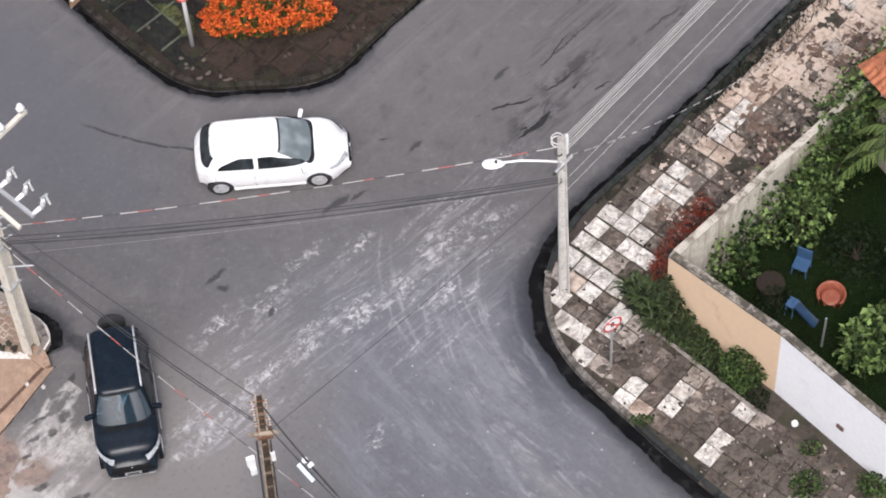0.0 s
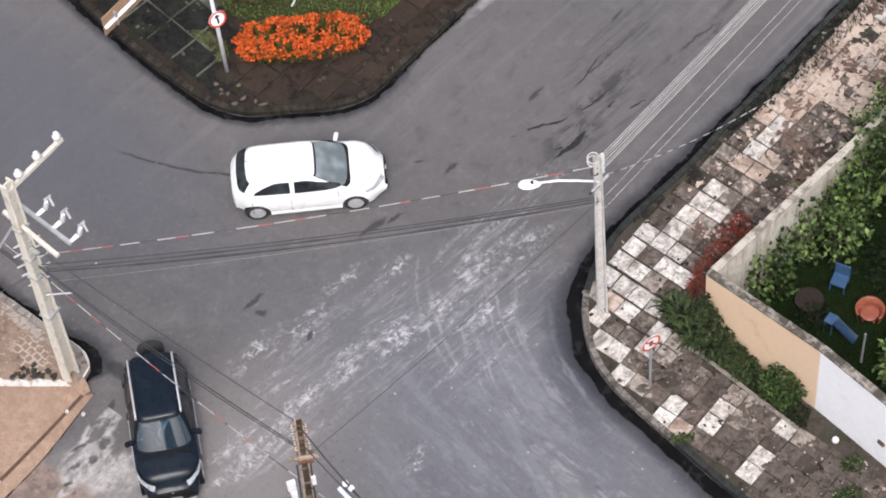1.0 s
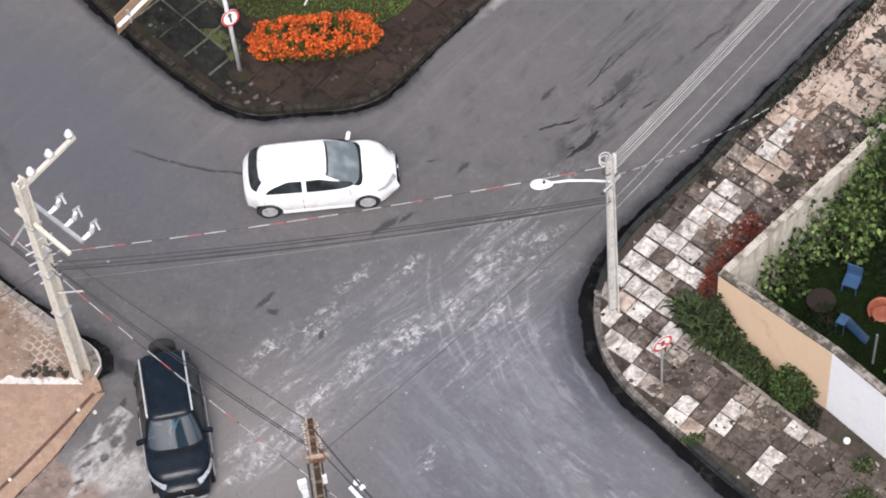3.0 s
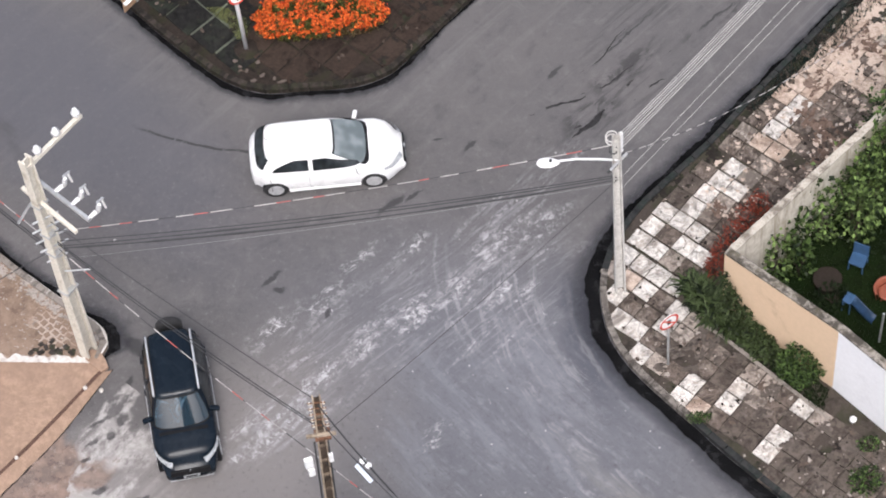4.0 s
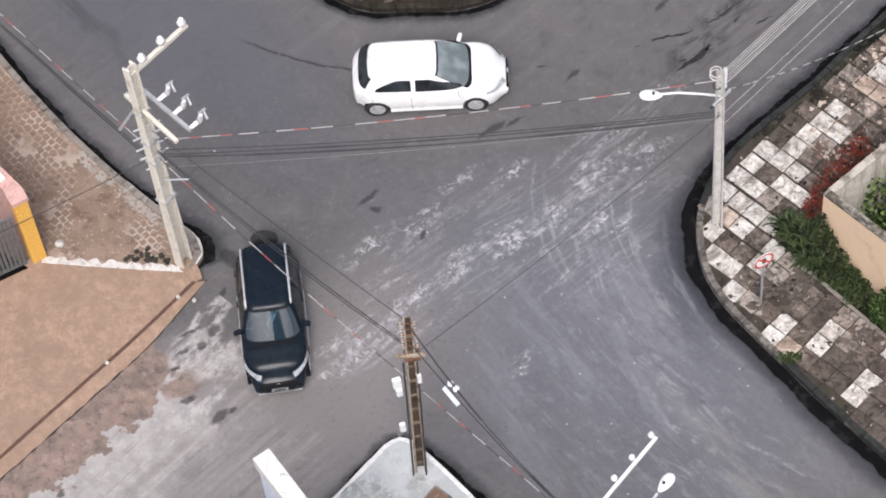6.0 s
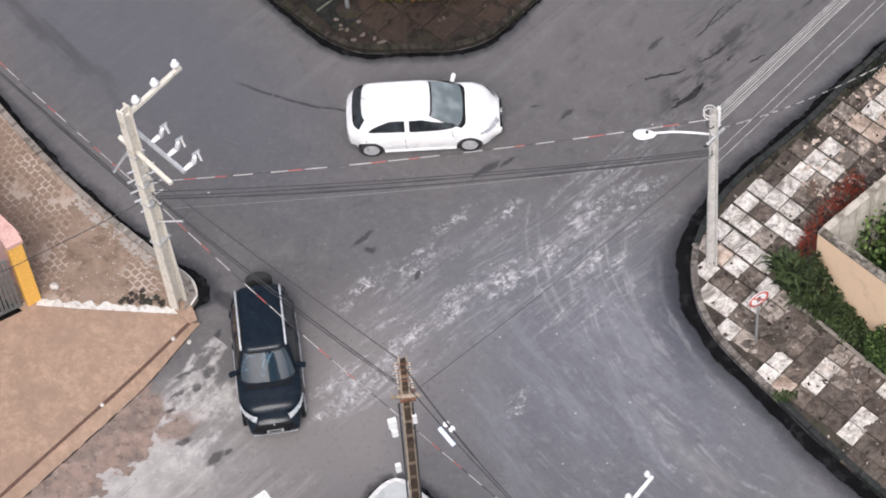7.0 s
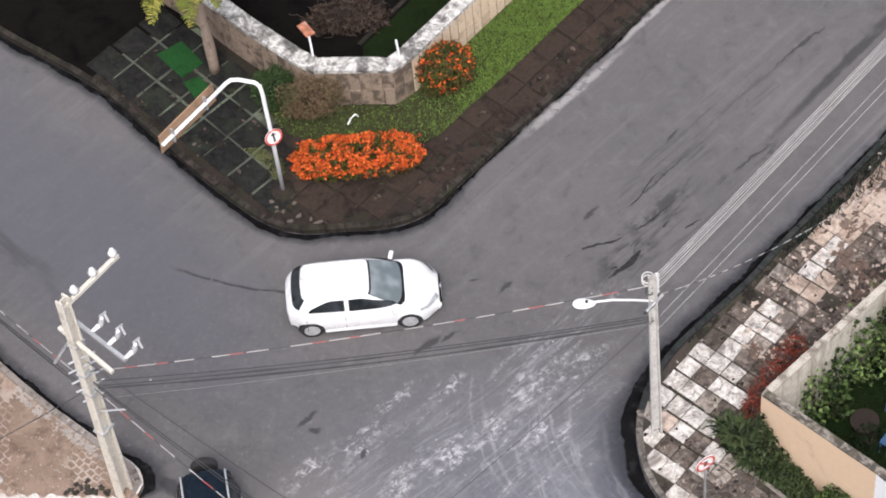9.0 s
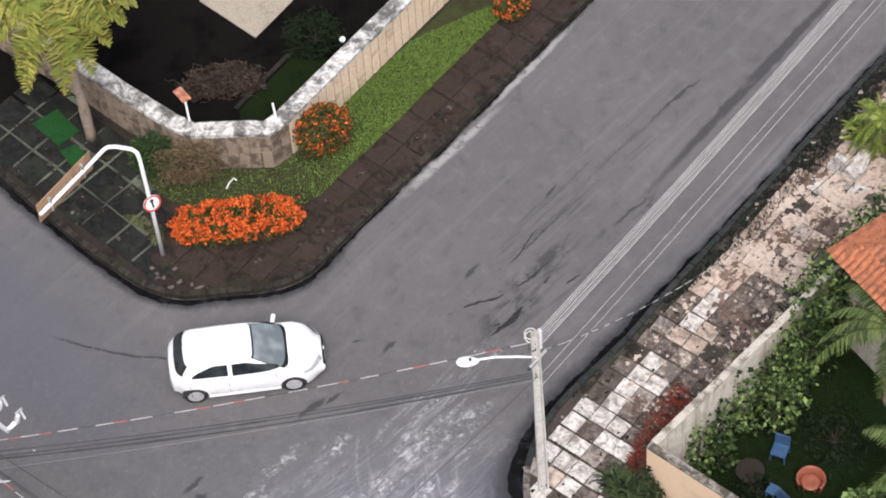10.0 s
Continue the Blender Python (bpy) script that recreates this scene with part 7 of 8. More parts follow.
def slab(sx, sy, sz, bevel):
    """A thin piece with chipped edges, its top at z = 0: 20 triangles or so."""
    bm = bmesh.new()
    b = bevel
    lo = [bm.verts.new((x * sx / 2, y * sy / 2, -sz)) for x, y in ((-1, -1), (1, -1), (1, 1), (-1, 1))]
    mi = [bm.verts.new((x * sx / 2, y * sy / 2, -b)) for x, y in ((-1, -1), (1, -1), (1, 1), (-1, 1))]
    hi = [bm.verts.new((x * (sx / 2 - b), y * (sy / 2 - b), 0)) for x, y in ((-1, -1), (1, -1), (1, 1), (-1, 1))]
    for a, c in ((lo, mi), (mi, hi)):
        for k in range(4):
            bm.faces.new((a[k], a[(k + 1) % 4], c[(k + 1) % 4], c[k]))
    bm.faces.new(hi)
    return bm


def piece(mesh, parent, m, name):
    ob = new(name, mesh)
    ob.parent = parent
    ob.matrix_basis = m
    return ob


# chequered tiles of the garden pavement
tiles = thing("tile_paving", "dirty chequered paving of white, brown and black tiles", "paving", kind="structure")
TILE = {}
for key, mat in (("w", TILE_WHITE), ("b", TILE_BEIGE), ("n", TILE_BROWN), ("d", TILE_DARK), ("p", TILE_WORN)):
    TILE[key] = mesh_of(slab(0.485, 0.485, 0.05, 0.008), "tile")
    TILE[key].materials.append(mat)
TH = radians(45.5)
U, V = Vector((math.cos(TH), math.sin(TH))), Vector((math.sin(TH), -math.cos(TH)))
O = Vector((5.304, -2.431))
# rows of tiles as they lie, from the kerb inwards: first column, then w white, b beige, p pinkish, n brown, d dark
LAID = {
    -7: (5, "wwddnd"), -6: (2, "bwwpnddwd"), -5: (-2, "wndwbnwnwddwd"), -4: (-2, "bwwndnndwbnd"), -3: (-3, "bwnnwbnndbbnw"),
    -2: (-3, "bpwnwbn"), -1: (-4, "bwwwwn"), 0: (-4, "wwwbn"), 1: (-4, "bwnww"), 2: (-4, "bwwwn"), 3: (-4, "ddwnn"), 4: (-4, "ddwbn"),
    5: (-4, "nnwwn"), 6: (-4, "dwwbn"), 7: (-4, "nnnbnn"), 8: (-4, "nbppnn"), 9: (-4, "nnwpnn"), 10: (-4, "nnwnnn"), 11: (-4, "npwnnn"), 12: (-4, "nppnnn"), 13: (-4, "nppnnn"),
}
PALE = {(i, j0 + k) for i, (j0, row) in LAID.items() for k, c in enumerate(row) if c == "w"}


def tile_spot(i, j):
    """The middle of a tile: the courses wander a little along the pavement."""
    if i >= 0:
        a, b = min(0.48, 0.03 + 0.045 * i), -0.12 + 0.075 * max(0, min(i, 14) - 4)
    else:
        a, b = min(1.0, -i / 3) * min(0.25, -0.25 + 0.083 * max(0, j)), -0.10
    return O + U * (0.5 * (i + 0.5 + a)) + V * (0.5 * (j + 0.5 + b))


walk_poly = offset(RIGHT, 0.20) + [(15.2, -17.0), (9.8, -7.8), (8.45, -6.9), (6.2, -4.28), (5.55, -3.7), (5.35, -2.2), (6.3, -3.0), (10.3, 0.25), (12.5, 2.2), (26.5, 15.6)]
behind_silt = [(x + 0.06 * ease(3, 6, y), y - 0.06 * ease(3, 6, y)) for x, y in offset(RIGHT, 0.56)]
inner_poly = behind_silt + walk_poly[len(RIGHT):]
count = 0
rest = {k: [] for k in TILE}
for i in range(-26, 44):
    for j in range(-8, 26):
        p = tile_spot(i, j)
        if not inside(p, walk_poly) or p.length > 21:
            continue
        r = rnd.random()
        j0, row = LAID.get(i, (99, ""))
        if 0 <= j - j0 < len(row):
            key = row[j - j0]
        elif i >= 12:
            key = "n" if r < 0.10 else "b" if r < 0.20 else "p" if r < 0.93 else "w"
        else:
            key = "d" if r < 0.60 else "n" if r < 0.90 else "b"
        m = pose(p.x, p.y, H + rnd.uniform(-0.004, 0.012), rnd.uniform(-1.2, 1.2), rnd.uniform(-1.2, 1.2), 45.5 + rnd.choice((0, 90, 180, 270)) + rnd.uniform(-2.2, 2.2)) @ Matrix.Diagonal((rnd.uniform(0.93, 1.02), rnd.uniform(0.93, 1.02), 1, 1))
        if (i >= 3 and not inside(p, inner_poly)) or rnd.random() < (0.0 if key == "w" else 0.07 if i < 12 else 0.05):
            continue
        if count < 298 and -8 <= i <= 24 and j < 14:
            piece(TILE[key], tiles, m, "tile")
            count += 1
        else:
            rest[key].append(m)


def joined(name, mesh, places, mat, parent, label):
    """Many alike pieces as one mesh."""
    src_v = np.array([v.co for v in mesh.vertices])
    src_f = [tuple(p.vertices) for p in mesh.polygons]
    v, f = [], []
    for m in places:
        a = np.array(m)
        n = len(v)
        v += (src_v @ a[:3, :3].T + a[:3, 3]).tolist()
        f += [tuple(q + n for q in p) for p in src_f]
    if not v:
        return None
    ob = part(name, shard_mesh(name, v, f, mat), mat, parent, label)
    ob["kind"] = "stuff"
    return ob


for key, mat in (("w", TILE_WHITE), ("b", TILE_BEIGE), ("n", TILE_BROWN), ("d", TILE_DARK), ("p", TILE_WORN)):
    joined("far_tiles", TILE[key], rest[key], mat, tiles, "paving tiles further along")

# flagstones of the island
flags = thing("flag_paving", "dark brown and mossy flagstone paving", "paving", kind="structure")
FL = {}
for key, mat, s in (("d", FLAG, (0.895, 0.895)), ("w", FLAG_WARM, (0.70, 0.93)), ("r", FLAG_RED, (0.70, 0.93))):
    FL[key] = mesh_of(slab(s[0] * (0.99 if key == "d" else 1.0), s[1] * (0.99 if key == "d" else 1.0), 0.06, 0.014), "flagstone")
    FL[key].materials.append(mat)
island_in = offset(ISLAND, 0.20) + [(27, 60), (-24, 60)]
grass_zone = LAWN_POLY
yard_zone = [(-24, 28.4), (-7.2, 11.7), (-4.5, 8.9), (-3.9, 8.5), (-1.8, 8.2), (-1.3, 8.6), (2.3, 12.1), (20, 29.4), (20, 60), (-24, 60)]


def free(p):
    return inside(p, island_in) and not inside(p, grass_zone) and not inside(p, yard_zone)


for i in range(-6, 22):
    for j in range(-3, 8):
        a = radians(131.0)
        p = Vector((-5.25, 4.95)) + Vector((math.cos(a), math.sin(a))) * (0.95 * (i + 0.5)) + Vector((math.sin(a), -math.cos(a))) * (0.95 * (j + 0.5))
        if -10.1 < p.x < -4.75 and p.y < 11.9 and free(p):
            piece(FL["d"], flags, pose(p.x, p.y, H + rnd.uniform(-0.008, 0.010), rnd.uniform(-1, 1), rnd.uniform(-1, 1), 131 + rnd.uniform(-2, 2)) @ Matrix.Diagonal((rnd.uniform(0.96, 1.03), rnd.uniform(0.96, 1.03), 1, 1)), "flagstone")
for i in range(-8, 26):
    for j in range(-1, 8):
        a = radians(43.3)
        p = Vector((-0.62, 5.25)) + Vector((math.cos(a), math.sin(a))) * (0.97 * (i + 0.5)) + Vector((-math.sin(a), math.cos(a))) * (0.74 * (j + 0.5))
        if p.x >= -4.75 and free(p) and p.length < 24:
            key = "r" if rnd.random() < 0.02 else "w"
            piece(FL[key], flags, pose(p.x, p.y, H + rnd.uniform(-0.010, 0.008), rnd.uniform(-1, 1), rnd.uniform(-1, 1), 43.3 - 90 + rnd.uniform(-1, 1)) @ Matrix.Diagonal((rnd.uniform(0.95, 1.03), rnd.uniform(0.95, 1.02), 1, 1)), "flagstone")
GREEN_MAT = stone("green_turf_mat", (0.014, 0.062, 0.016), (0.009, 0.036, 0.010), None, 0.4, 2.0, 0.9, False)
mat1 = part("turf_mat", prism([(-8.25, 10.75), (-7.55, 11.15), (-6.98, 10.30), (-7.55, 9.85)], H + 0.012, H + 0.035), GREEN_MAT)
tagged(mat1, "bright green turf square laid on the flagstones", "turf")
mat2 = part("turf_mat", prism([(-7.55, 9.7), (-7.1, 9.85), (-6.75, 9.35), (-7.2, 9.05)], H + 0.012, H + 0.03), GREEN_MAT)
tagged(mat2, "small green turf square on the flagstones", "turf")

# cobbles
cob = thing("cobble_paving", "worn brown cobbles in pale mortar", "paving", kind="structure")
COB = mesh_of(slab(0.20, 0.165, 0.05, 0.022), "cobble")
COB.materials.append(COBBLE)
cob_poly = offset(LEFT, 0.22) + [(-24, 14), (-13.3, -1.9), (-12.75, -2.45)]
places = []
for i in range(-4, 90):
    for j in range(-2, 40):
        a = radians(130.5)
        p = Vector((-8.9, -3.2)) + Vector((math.cos(a), math.sin(a))) * (0.215 * (i + 0.5 * (j % 2))) + Vector((-math.sin(a), math.cos(a))) * (0.175 * j)
        if inside(p, cob_poly) and p.length < 18 and noise.noise((p.x * 1.3, p.y * 1.3, 3)) > -0.30:
            places.append((p, pose(p.x, p.y, H - 0.012 + 0.01 * noise.noise((p.x, p.y, 0)) + rnd.uniform(-0.004, 0.004), rnd.uniform(-3, 3), rnd.uniform(-3, 3), 130.5 + rnd.uniform(-22, 22)) @ Matrix.Diagonal((rnd.uniform(0.72, 1.04), rnd.uniform(0.76, 1.04), 1, 1))))
places.sort(key=lambda q: (q[0] - Vector((-10.5, -1.6))).length)
for p, m in places[:300]:
    piece(COB, cob, m, "cobble")
joined("far_cobbles", COB, [m for p, m in places[300:]], COBBLE, cob, "cobbles further along")

# stone strips on the garden wall
STRIP = {}
for key, mat in (("t", CLAD), ("o", CLAD_OLD)):
    STRIP[key] = mesh_of(slab(0.268, 0.69, 0.04, 0.010), "wall_stone")
    STRIP[key].materials.append(mat)
for k, (a, b) in enumerate(zip(GW, GW[1:])):
    a, b = Vector(a), Vector(b)
    if min(a.length, b.length) > 14:
        b = a + (b - a).normalized() * min((b - a).length, 9.0) if a.length < b.length else b
        a = b + (a - b).normalized() * min((a - b).length, 4.0) if a.length > b.length else a
    d = (b - a).normalized()
    yaw = math.degrees(math.atan2(d.y, d.x))
    n = max(1, round((b - a).length / 0.30))
    for i in range(n):
        p = a + d * ((i + 0.5) * (b - a).length / n)
        off = Vector((d.y, -d.x)) * (0.022 + rnd.uniform(0, 0.010))
        zs = (0.02, 0.74, 1.50) if i % 2 else (0.02, 0.80, 1.50)
        for z0, z1 in zip(zs, zs[1:]):
            key = "t" if k >= 6 else "o"
            piece(STRIP[key], garden_wall, pose(p.x + off.x, p.y + off.y, (z0 + z1) / 2, 90, 0, yaw) @ Matrix.Diagonal(((b - a).length / n / 0.30, (z1 - z0 - 0.012) / 0.70, 1, 1)), "wall_stone")

# clay roof behind the street wall
CLAY = stone("orange_clay_tile", (0.45, 0.165, 0.085), (0.20, 0.075, 0.045), None, 0.5, 5.0, 0.85, grime=0.5)
hut = thing("garden_hut", "small hut with an orange clay tile roof", "hut", pose(14.03, -0.80, 0.15, 0, 0, 28))
part("wall", box((0.6, 0.5, 1.9), (3.6, 3.0, 3.8)), CREAM, hut)
bm = bmesh.new()
vs = [bm.verts.new(p) for p in ((-1.75, -1.35, 3.95), (3.0, -1.35, 3.95), (3.0, 2.4, 3.95), (-1.75, 2.4, 3.95), (0.2, 0.5, 4.65), (1.2, 0.5, 4.65))]
for q in ((0, 1, 5, 4), (1, 2, 5), (2, 3, 4, 5), (3, 0, 4), (3, 2, 1, 0)):
    bm.faces.new([vs[x] for x in q])
roof = part("roof", bm, CLAY, hut, "orange clay tile roof")
bm = bmesh.new()
rows = [[(0.085 * math.cos(t), s, 0.06 * math.sin(t)) for t in np.linspace(0, math.pi, 6)] for s in (-0.19, 0.19)]
bm, _ = loft(rows)
bmesh.ops.recalc_face_normals(bm, faces=bm.faces)
RT_MESH = mesh_of(bm, "roof_tile")
RT_MESH.materials.append(CLAY)


def tile_face(a, b, apex0, apex1, n_rows):
    """Rows of half-round tiles over one roof slope."""
    a, b, apex0, apex1 = map(Vector, (a, b, apex0, apex1))
    for j in range(n_rows):
        t = (j + 0.5) / n_rows
        l, r = a.lerp(apex0, t), b.lerp(apex1, t)
        upv = (apex0.lerp(apex1, 0.5) - a.lerp(b, 0.5)).normalized()
        ax = (b - a).normalized()
        nz = ax.cross(upv).normalized()
        if nz.z < 0:
            nz = -nz
        n = max(1, int((r - l).length / 0.19))
        for i in range(n):
            p = l.lerp(r, (i + 0.5) / n) + nz * 0.02
            m = Matrix((ax, upv, nz)).transposed().to_4x4()
            piece(RT_MESH, roof, Matrix.Translation(p) @ m @ pose(0, 0, 0, rnd.uniform(3, 6), 0, rnd.uniform(-2, 2)), "roof_tile")


tile_face((-1.75, -1.35, 3.96), (3.0, -1.35, 3.96), (0.2, 0.5, 4.66), (1.2, 0.5, 4.66), 6)
tile_face((-1.75, 2.4, 3.96), (-1.75, -1.35, 3.96), (0.2, 0.5, 4.66), (0.2, 0.5, 4.66), 6)

# loose concrete blocks lying at the end of the tiles
BLOCK = mesh_of(box((0, 0, 0.11), (0.52, 0.40, 0.22), 0, 0.035), "block")
BLOCK.materials.append(TILE_WHITE)
for x, y, turn in ((13.02, 5.88, 42), (13.72, 5.98, 58), (13.42, 5.58, 36)):
    ob = part("concrete_block", BLOCK, TILE_WHITE)
    ob.matrix_basis = pose(x, y, H - 0.02, rnd.uniform(-4, 4), rnd.uniform(-4, 4), turn)
    tagged(ob, "loose white concrete block on the broken pavement", "block", "loose blocks")

# planter hole and drain in the painted corner pavement
RED_EARTH = stone("red_earth", (0.215, 0.125, 0.085), (0.11, 0.068, 0.05), (0.16, 0.12, 0.095), 0.4, 4.0, 0.95, False)
hole = part("tree_pit", prism([(-3.46, -9.77), (-3.20, -9.47), (-3.02, -9.60), (-2.83, -9.80), (-2.96, -10.0), (-3.14, -10.16), (-3.25, -10.06), (-3.27, -9.95)], H - 0.03, H - 0.008), RED_EARTH)
tagged(hole, "broken square of brown earth in the painted pavement", "tree pit")
for (ax, ay), (bx, by), wd in (((-3.47, -9.77), (-3.20, -9.46), 0.05), ((-3.20, -9.46), (-2.83, -9.80), 0.05), ((-3.40, -9.93), (-3.14, -9.68), 0.04)):
    part("pit_rim", box(((ax + bx) / 2, (ay + by) / 2, H + 0.008), (math.dist((ax, ay), (bx, by)), wd, 0.05), math.degrees(math.atan2(by - ay, bx - ax)), 0.008), KERB_PALE, hole, "broken grey cement rim")
drain = part("drain_cover", cyl((-3.47, -10.53, H - 0.03), (-3.47, -10.53, H + 0.006), 0.10, 0.10, 16), GROOVE)
tagged(drain, "small dark drain hole in the painted pavement", "drain")

# broken bits at the island's corner
RUBBLE = stone("pale_rubble", (0.13, 0.105, 0.09), (0.07, 0.056, 0.048), None, 0.4, 6.0)
for x, y, sx, sy, turn in ((-4.10, 4.60, 0.20, 0.07, 5), (-4.62, 4.86, 0.12, 0.09, 40), (-4.30, 4.72, 0.09, 0.07, 70), (-5.30, 5.42, 0.12, 0.09, 20), (-4.72, 5.30, 0.10, 0.08, 50), (-5.18, 5.22, 0.09, 0.07, 0), (-7.3, 7.55, 0.10, 0.07, 20), (-4.86, 4.72, 0.12, 0.09, 15), (-5.02, 5.05, 0.09, 0.07, 75)):
    bm = bmesh.new()
    bmesh.ops.create_icosphere(bm, subdivisions=2, radius=0.6)
    for v in bm.verts:
        v.co *= 1 + 0.8 * noise.noise(v.co * 1.6 + Vector((x, y, 0)))
        v.co = Vector((v.co.x * sx, v.co.y * sy, v.co.z * 0.05))
    ob = part("rubble_stone", bm, RUBBLE)
    ob.matrix_basis = pose(x, y, H + 0.03, 0, 0, turn)
    tagged(ob, "broken piece of pale paving on the kerb", "stone", "broken bits on the kerb")

# mud and moss smeared over the paving
MUD = stone("smeared_mud", (0.105, 0.080, 0.066), (0.038, 0.031, 0.027), (0.072, 0.056, 0.045), 0.55, 3.0, 0.95, False)
SILT = stone("black_silt", (0.026, 0.022, 0.020), (0.012, 0.011, 0.010), (0.036, 0.038, 0.024), 0.5, 3.0, 0.95, False, spec=0.04)
TRODDEN = stone("trodden_earth", (0.225, 0.163, 0.124), (0.14, 0.100, 0.076), (0.27, 0.20, 0.155), 0.5, 2.5, 0.95, False)
MUD_RED = stone("red_brown_mud", (0.135, 0.092, 0.072), (0.045, 0.033, 0.027), (0.21, 0.155, 0.125), 0.5, 3.0, 0.95, False)
CRUST_PINK = stone("pinkish_tile_crumbs", (0.52, 0.42, 0.35), (0.29, 0.22, 0.175), None, 0.5, 5.0, 0.95, False)
CRUST = stone("pale_mortar_crust", (0.36, 0.32, 0.285), (0.17, 0.145, 0.125), None, 0.5, 5.0, 0.95, False)


def smears(name, label, spots, material, z, seed):
    """Thin ragged flakes lying on a pavement, all in one mesh."""
    rng = random.Random(seed)
    v, f = [], []
    for x, y, r in spots:
        n, ph, tw, fl = 18, rng.uniform(0, 50), rng.uniform(0, 3.14), rng.uniform(0.4, 0.9)
        i = len(v)
        v.append((x, y, z + 0.004))
        for k in range(n):
            a = 2 * math.pi * k / n
            q = r * max(0.15, 0.75 + 0.9 * noise.noise((math.cos(a) * 1.6 + ph, math.sin(a) * 1.6, seed)) + rng.uniform(-0.16, 0.16))
            px, py = q * math.cos(a), q * math.sin(a) * fl
            v.append((x + px * math.cos(tw) - py * math.sin(tw), y + px * math.sin(tw) + py * math.cos(tw), z))
        f += [(i, i + 1 + k, i + 1 + (k + 1) % n) for k in range(n)]
    ob = part(name, shard_mesh(name, v, f, material), material)
    return tagged(ob, label, "dirt", "", "stuff")


def scatter(poly, n, r, seed, keep=lambda x, y: True):
    rng = random.Random(seed)
    xs, ys = [p[0] for p in poly], [p[1] for p in poly]
    out = []
    for _ in range(n * 60):
        if len(out) >= n:
            break
        p = (rng.uniform(max(-12, min(xs)), min(16, max(xs))), rng.uniform(max(-14, min(ys)), min(16, max(ys))))
        if inside(p, poly) and keep(*p):
            out.append((p[0], p[1], r[0] + (r[1] - r[0]) * rng.random() ** 2))
    return out


def off_white(x, y):
    q = Vector((x, y)) - O
    i, j = int(math.floor(q.dot(U) / 0.5)), int(math.floor(q.dot(V) / 0.5))
    return not {(i, j), (i - 1, j), (i, j + 1)} & PALE


smears("mud", "brown mud and moss smeared over the tiles", scatter(walk_poly, 300, (0.03, 0.16), 31, off_white), MUD, H + 0.019, 31)
north = [p for p in behind_silt if p[1] > 0.0] + [(7.2, -1.9), (10.2, 0.55), (12.4, 2.5), (26, 15.9)]
smears("mud", "red-brown mud trodden over the broken tiles", scatter(north, 420, (0.05, 0.24), 41, lambda x, y: off_white(x, y) and noise.noise((x * 0.7, y * 0.7, 4)) > -0.06 + 0.12 * ease(9.5, 11.5, x)), MUD_RED, H + 0.018, 41)
smears("mud", "pinkish crumbs of broken tile", scatter(north, 300, (0.02, 0.11), 42, lambda x, y: x < 10.5 or noise.noise((x * 3, y * 3, 1)) > 0.2) + scatter(north, 260, (0.08, 0.30), 45, lambda x, y: x > 10.2 and off_white(x, y) and noise.noise((x * 0.7, y * 0.7, 4)) < 0.05), CRUST_PINK, H + 0.025, 42)
MUD_GREY = stone("grey_brown_dirt", (0.092, 0.077, 0.067), (0.038, 0.032, 0.028), (0.14, 0.119, 0.104), 0.5, 4.0, 0.95, False)
south = [p for p in offset(RIGHT, 0.30) if p[1] < -3.2] + [(9.8, -7.9), (8.4, -7.0), (6.2, -4.4), (5.3, -3.6)]
smears("mud", "grey-brown dirt trodden into the tile joints", scatter(south, 330, (0.05, 0.24), 47, off_white), MUD_GREY, H + 0.0185, 47)
smears("mud", "black silt lodged between the tiles", scatter(walk_poly, 420, (0.02, 0.09), 32), SILT, H + 0.023, 32)
smears("mud", "pale mortar crumbs on the tiles", scatter(walk_poly, 420, (0.02, 0.09), 33), CRUST, H + 0.026, 33)
cob_edge = [p for p in offset(LEFT, 0.19) if p[0] > -17] + [p for p in offset(LEFT, 0.42) if p[0] > -17][::-1]
smears("mortar", "pale crumbling mortar behind the kerb", scatter(cob_edge, 230, (0.03, 0.13), 38), CRUST, H + 0.012, 38)
smears("mortar", "pale broken mortar between the cobbles", scatter(cob_poly, 300, (0.012, 0.045), 39), CRUST, H + 0.012, 39)
smears("mud", "dark earth lying on the cobbles", scatter(cob_poly, 520, (0.06, 0.34), 40, lambda x, y: x < -11.0 + 0.9 * noise.noise((x, y, 7)) and y < 0.75 + 0.6 * noise.noise((x, y, 3))), TRODDEN, H + 0.004, 40)
strip = [p for p in offset(RIGHT, 0.12) if p[1] > -0.3]
strip += [p for p in behind_silt if p[1] > -0.3][::-1]
smears("mud", "black silt and moss banked up behind the kerb", scatter(strip, 330, (0.06, 0.26), 36), SILT, H - 0.016, 36)
smears("mud", "brown crumbs in the silt behind the kerb", scatter(strip, 90, (0.015, 0.04), 37), MUD, H + 0.02, 37)
isle_poly = [p for p in offset(ISLAND, 0.1) if -9.5 < p[0] < 5.5] + [(5.2, 11.2), (-1.0, 6.6), (-4.6, 7.3), (-5.4, 8.6), (-8.4, 11.4)]
smears("mud", "black silt and moss on the flagstones", scatter(isle_poly, 170, (0.04, 0.22), 34), SILT, H + 0.017, 34)
smears("mud", "brown mud on the flagstones", scatter(isle_poly, 50, (0.04, 0.14), 35), MUD, H + 0.021, 35)

# cracks and tar marks in the upper street
TAR = stone("black_tar", (0.034, 0.033, 0.034), (0.022, 0.021, 0.022), (0.055, 0.053, 0.053), 0.5, 5.0, 0.9, False, spec=0.05)


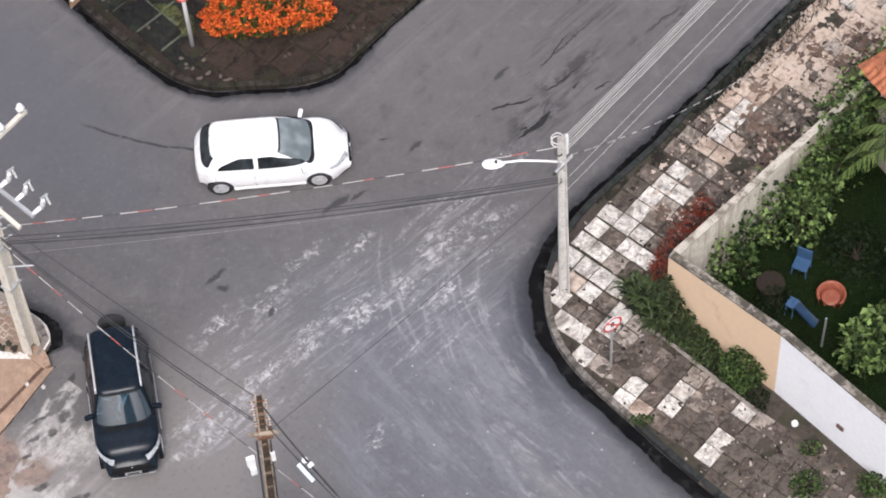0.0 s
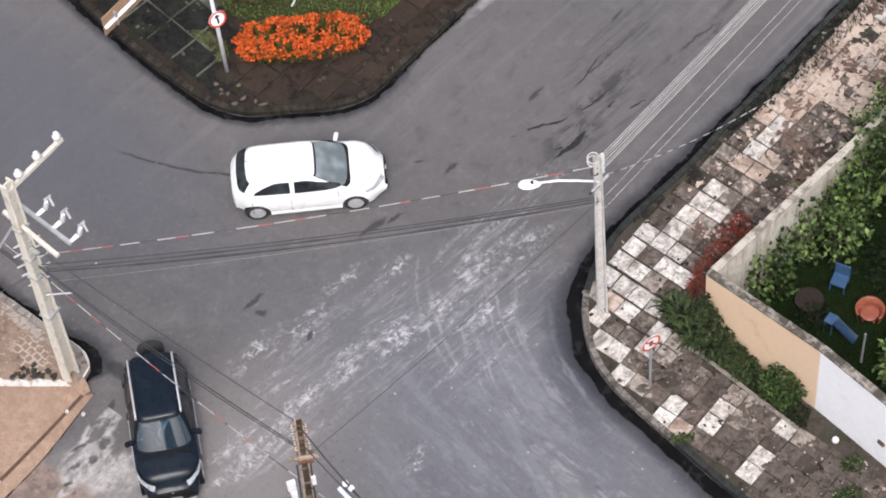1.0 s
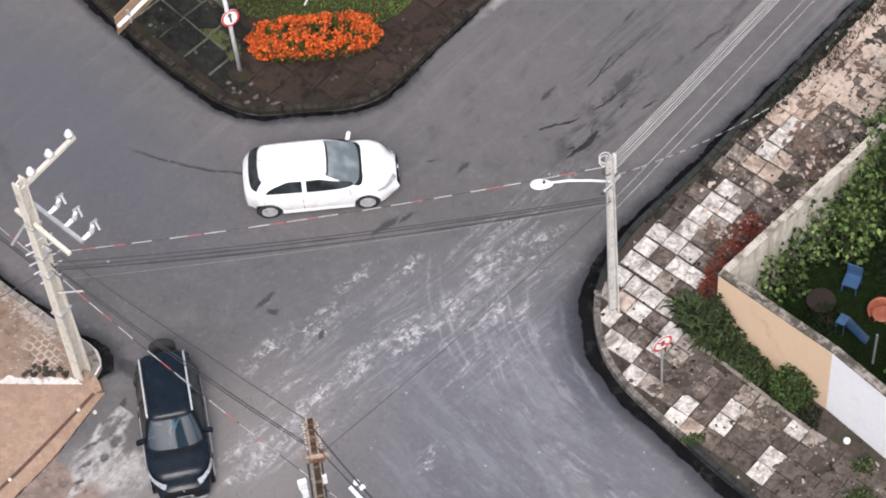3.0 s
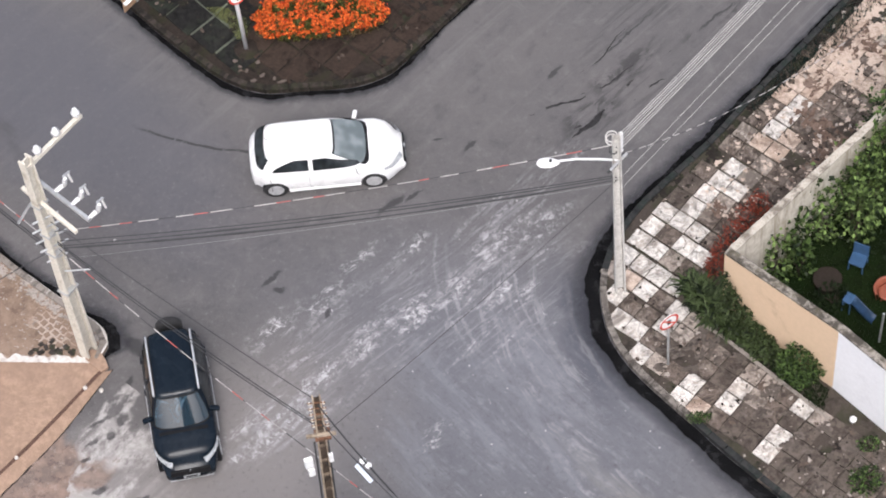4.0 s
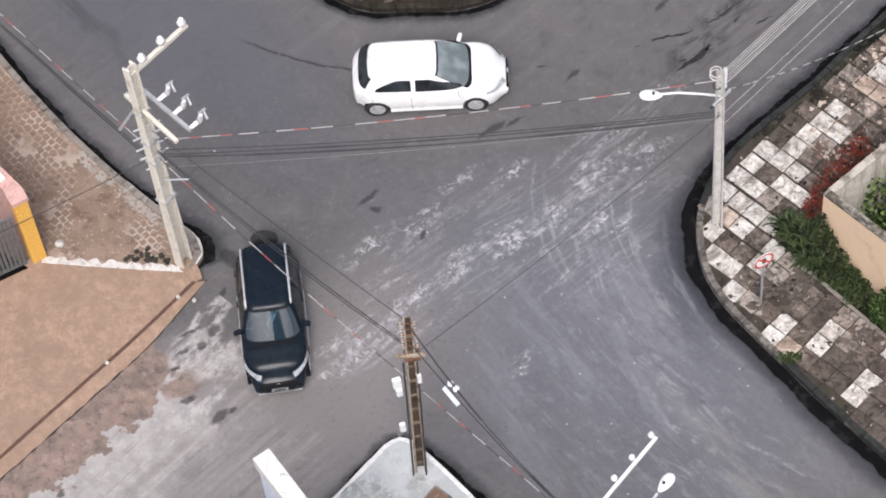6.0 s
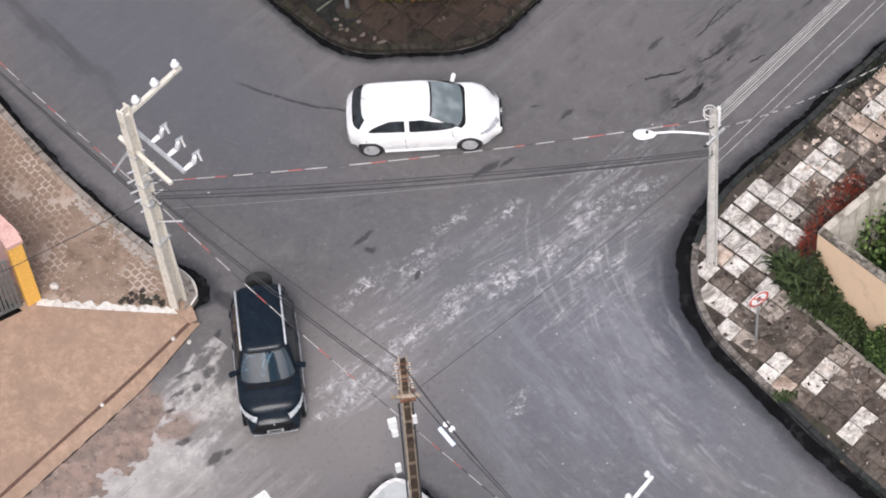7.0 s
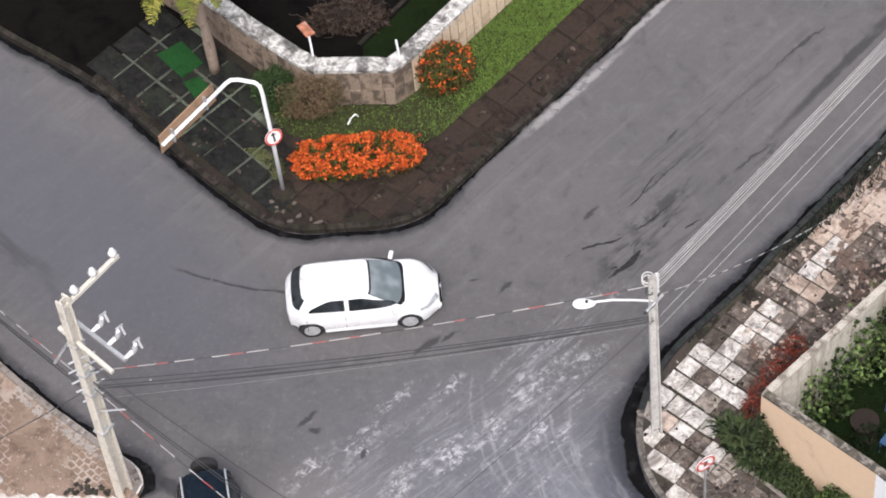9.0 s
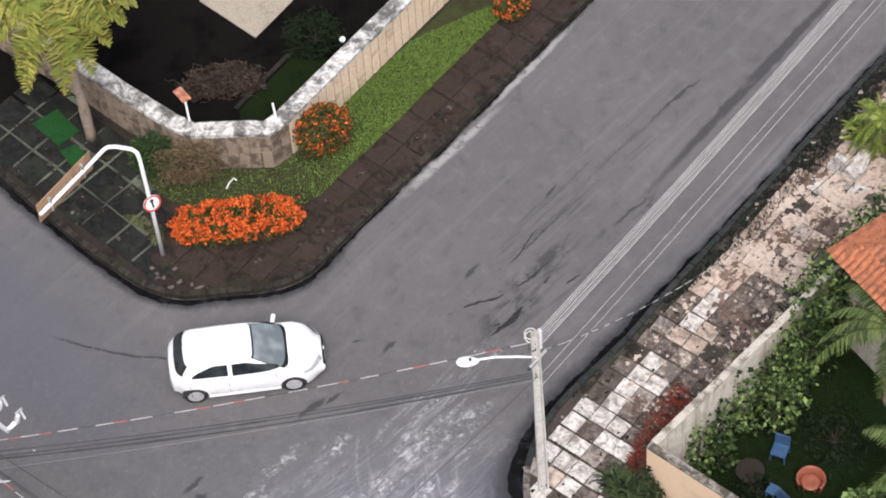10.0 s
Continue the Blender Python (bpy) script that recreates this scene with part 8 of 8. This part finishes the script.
def cracks(label, lines, seed):
    """Broken ragged streaks lying on the road, all in one mesh."""
    rng = random.Random(seed)
    v, f = [], []
    for (ax, ay), (bx, by), wide, whole in lines:
        n = max(4, int(math.dist((ax, ay), (bx, by)) / 0.05))
        nx, ny = -(by - ay), bx - ax
        ln = math.hypot(nx, ny)
        nx, ny = nx / ln, ny / ln
        last = None
        for k in range(n + 1):
            t = k / n
            d = 0.16 * noise.noise((t * ln * 1.1, seed, ax)) + 0.03 * noise.noise((t * ln * 7, seed, ay))
            w = wide * (0.5 + 1.4 * max(0.0, noise.noise((t * ln * 3.3, bx, seed)) + 0.3)) * min(1.0, 4 * t, 4 * (1 - t)) + 0.004
            x, y = ax + (bx - ax) * t + nx * d, ay + (by - ay) * t + ny * d
            if noise.noise((t * ln * 1.7, ay, seed + 3)) > whole:
                last = None
                continue
            i = len(v)
            v += [(x + nx * w, y + ny * w, 0.004), (x - nx * w * rng.uniform(0.6, 1.2), y - ny * w, 0.004)]
            if last is not None:
                f.append((last, last + 1, i + 1, i))
            last = i
    return tagged(part("tar_mark", shard_mesh("tar_mark", v, f, TAR), TAR), label, "stain", "", "stuff")


cracks("black ragged cracks and tar marks in the asphalt", (
    ((2.20, 2.78), (3.70, 3.34), 0.036, 0.35), ((3.6, 3.30), (5.10, 4.02), 0.022, 0.25), ((3.65, 3.98), (5.05, 5.25), 0.014, 0.2),
    ((4.9, 3.0), (5.8, 3.58), 0.026, 0.2), ((6.0, 4.42), (7.1, 5.02), 0.020, 0.3), ((3.2, 2.0), (4.4, 2.95), 0.055, 0.1),
    ((3.3, 2.25), (4.1, 2.75), 0.045, 0.05), ((4.3, 3.2), (5.0, 3.6), 0.035, 0.1)), 6)
bm = prism([(-9.42, -2.97), (-9.22, -2.90), (-9.02, -3.0), (-8.90, -3.24), (-8.84, -3.46), (-9.02, -3.56), (-9.22, -3.36), (-9.40, -3.16)], H - 0.05, H + 0.03)
setting("ramp_corner", bm, RAMP, "broken brown concrete corner between kerb and ramp", "ramp")

# loose dark stones along the white edge at the pole foot
DARK_COBBLE = mesh_of(slab(0.17, 0.13, 0.05, 0.025), "cobble")
DARK_COBBLE.materials.append(KERB_DARK)
for k in range(16):
    t, d = rnd.uniform(0.0, 0.36), abs(rnd.gauss(0.02, 0.14))
    piece(DARK_COBBLE, cob, pose(-9.62 - 3.3 * t, -2.96 + 0.42 * t + d, H + 0.03, rnd.uniform(-6, 6), rnd.uniform(-6, 6), rnd.uniform(0, 180)) @ Matrix.Diagonal((rnd.uniform(0.7, 1.1), rnd.uniform(0.7, 1.1), 1, 1)), "cobble")
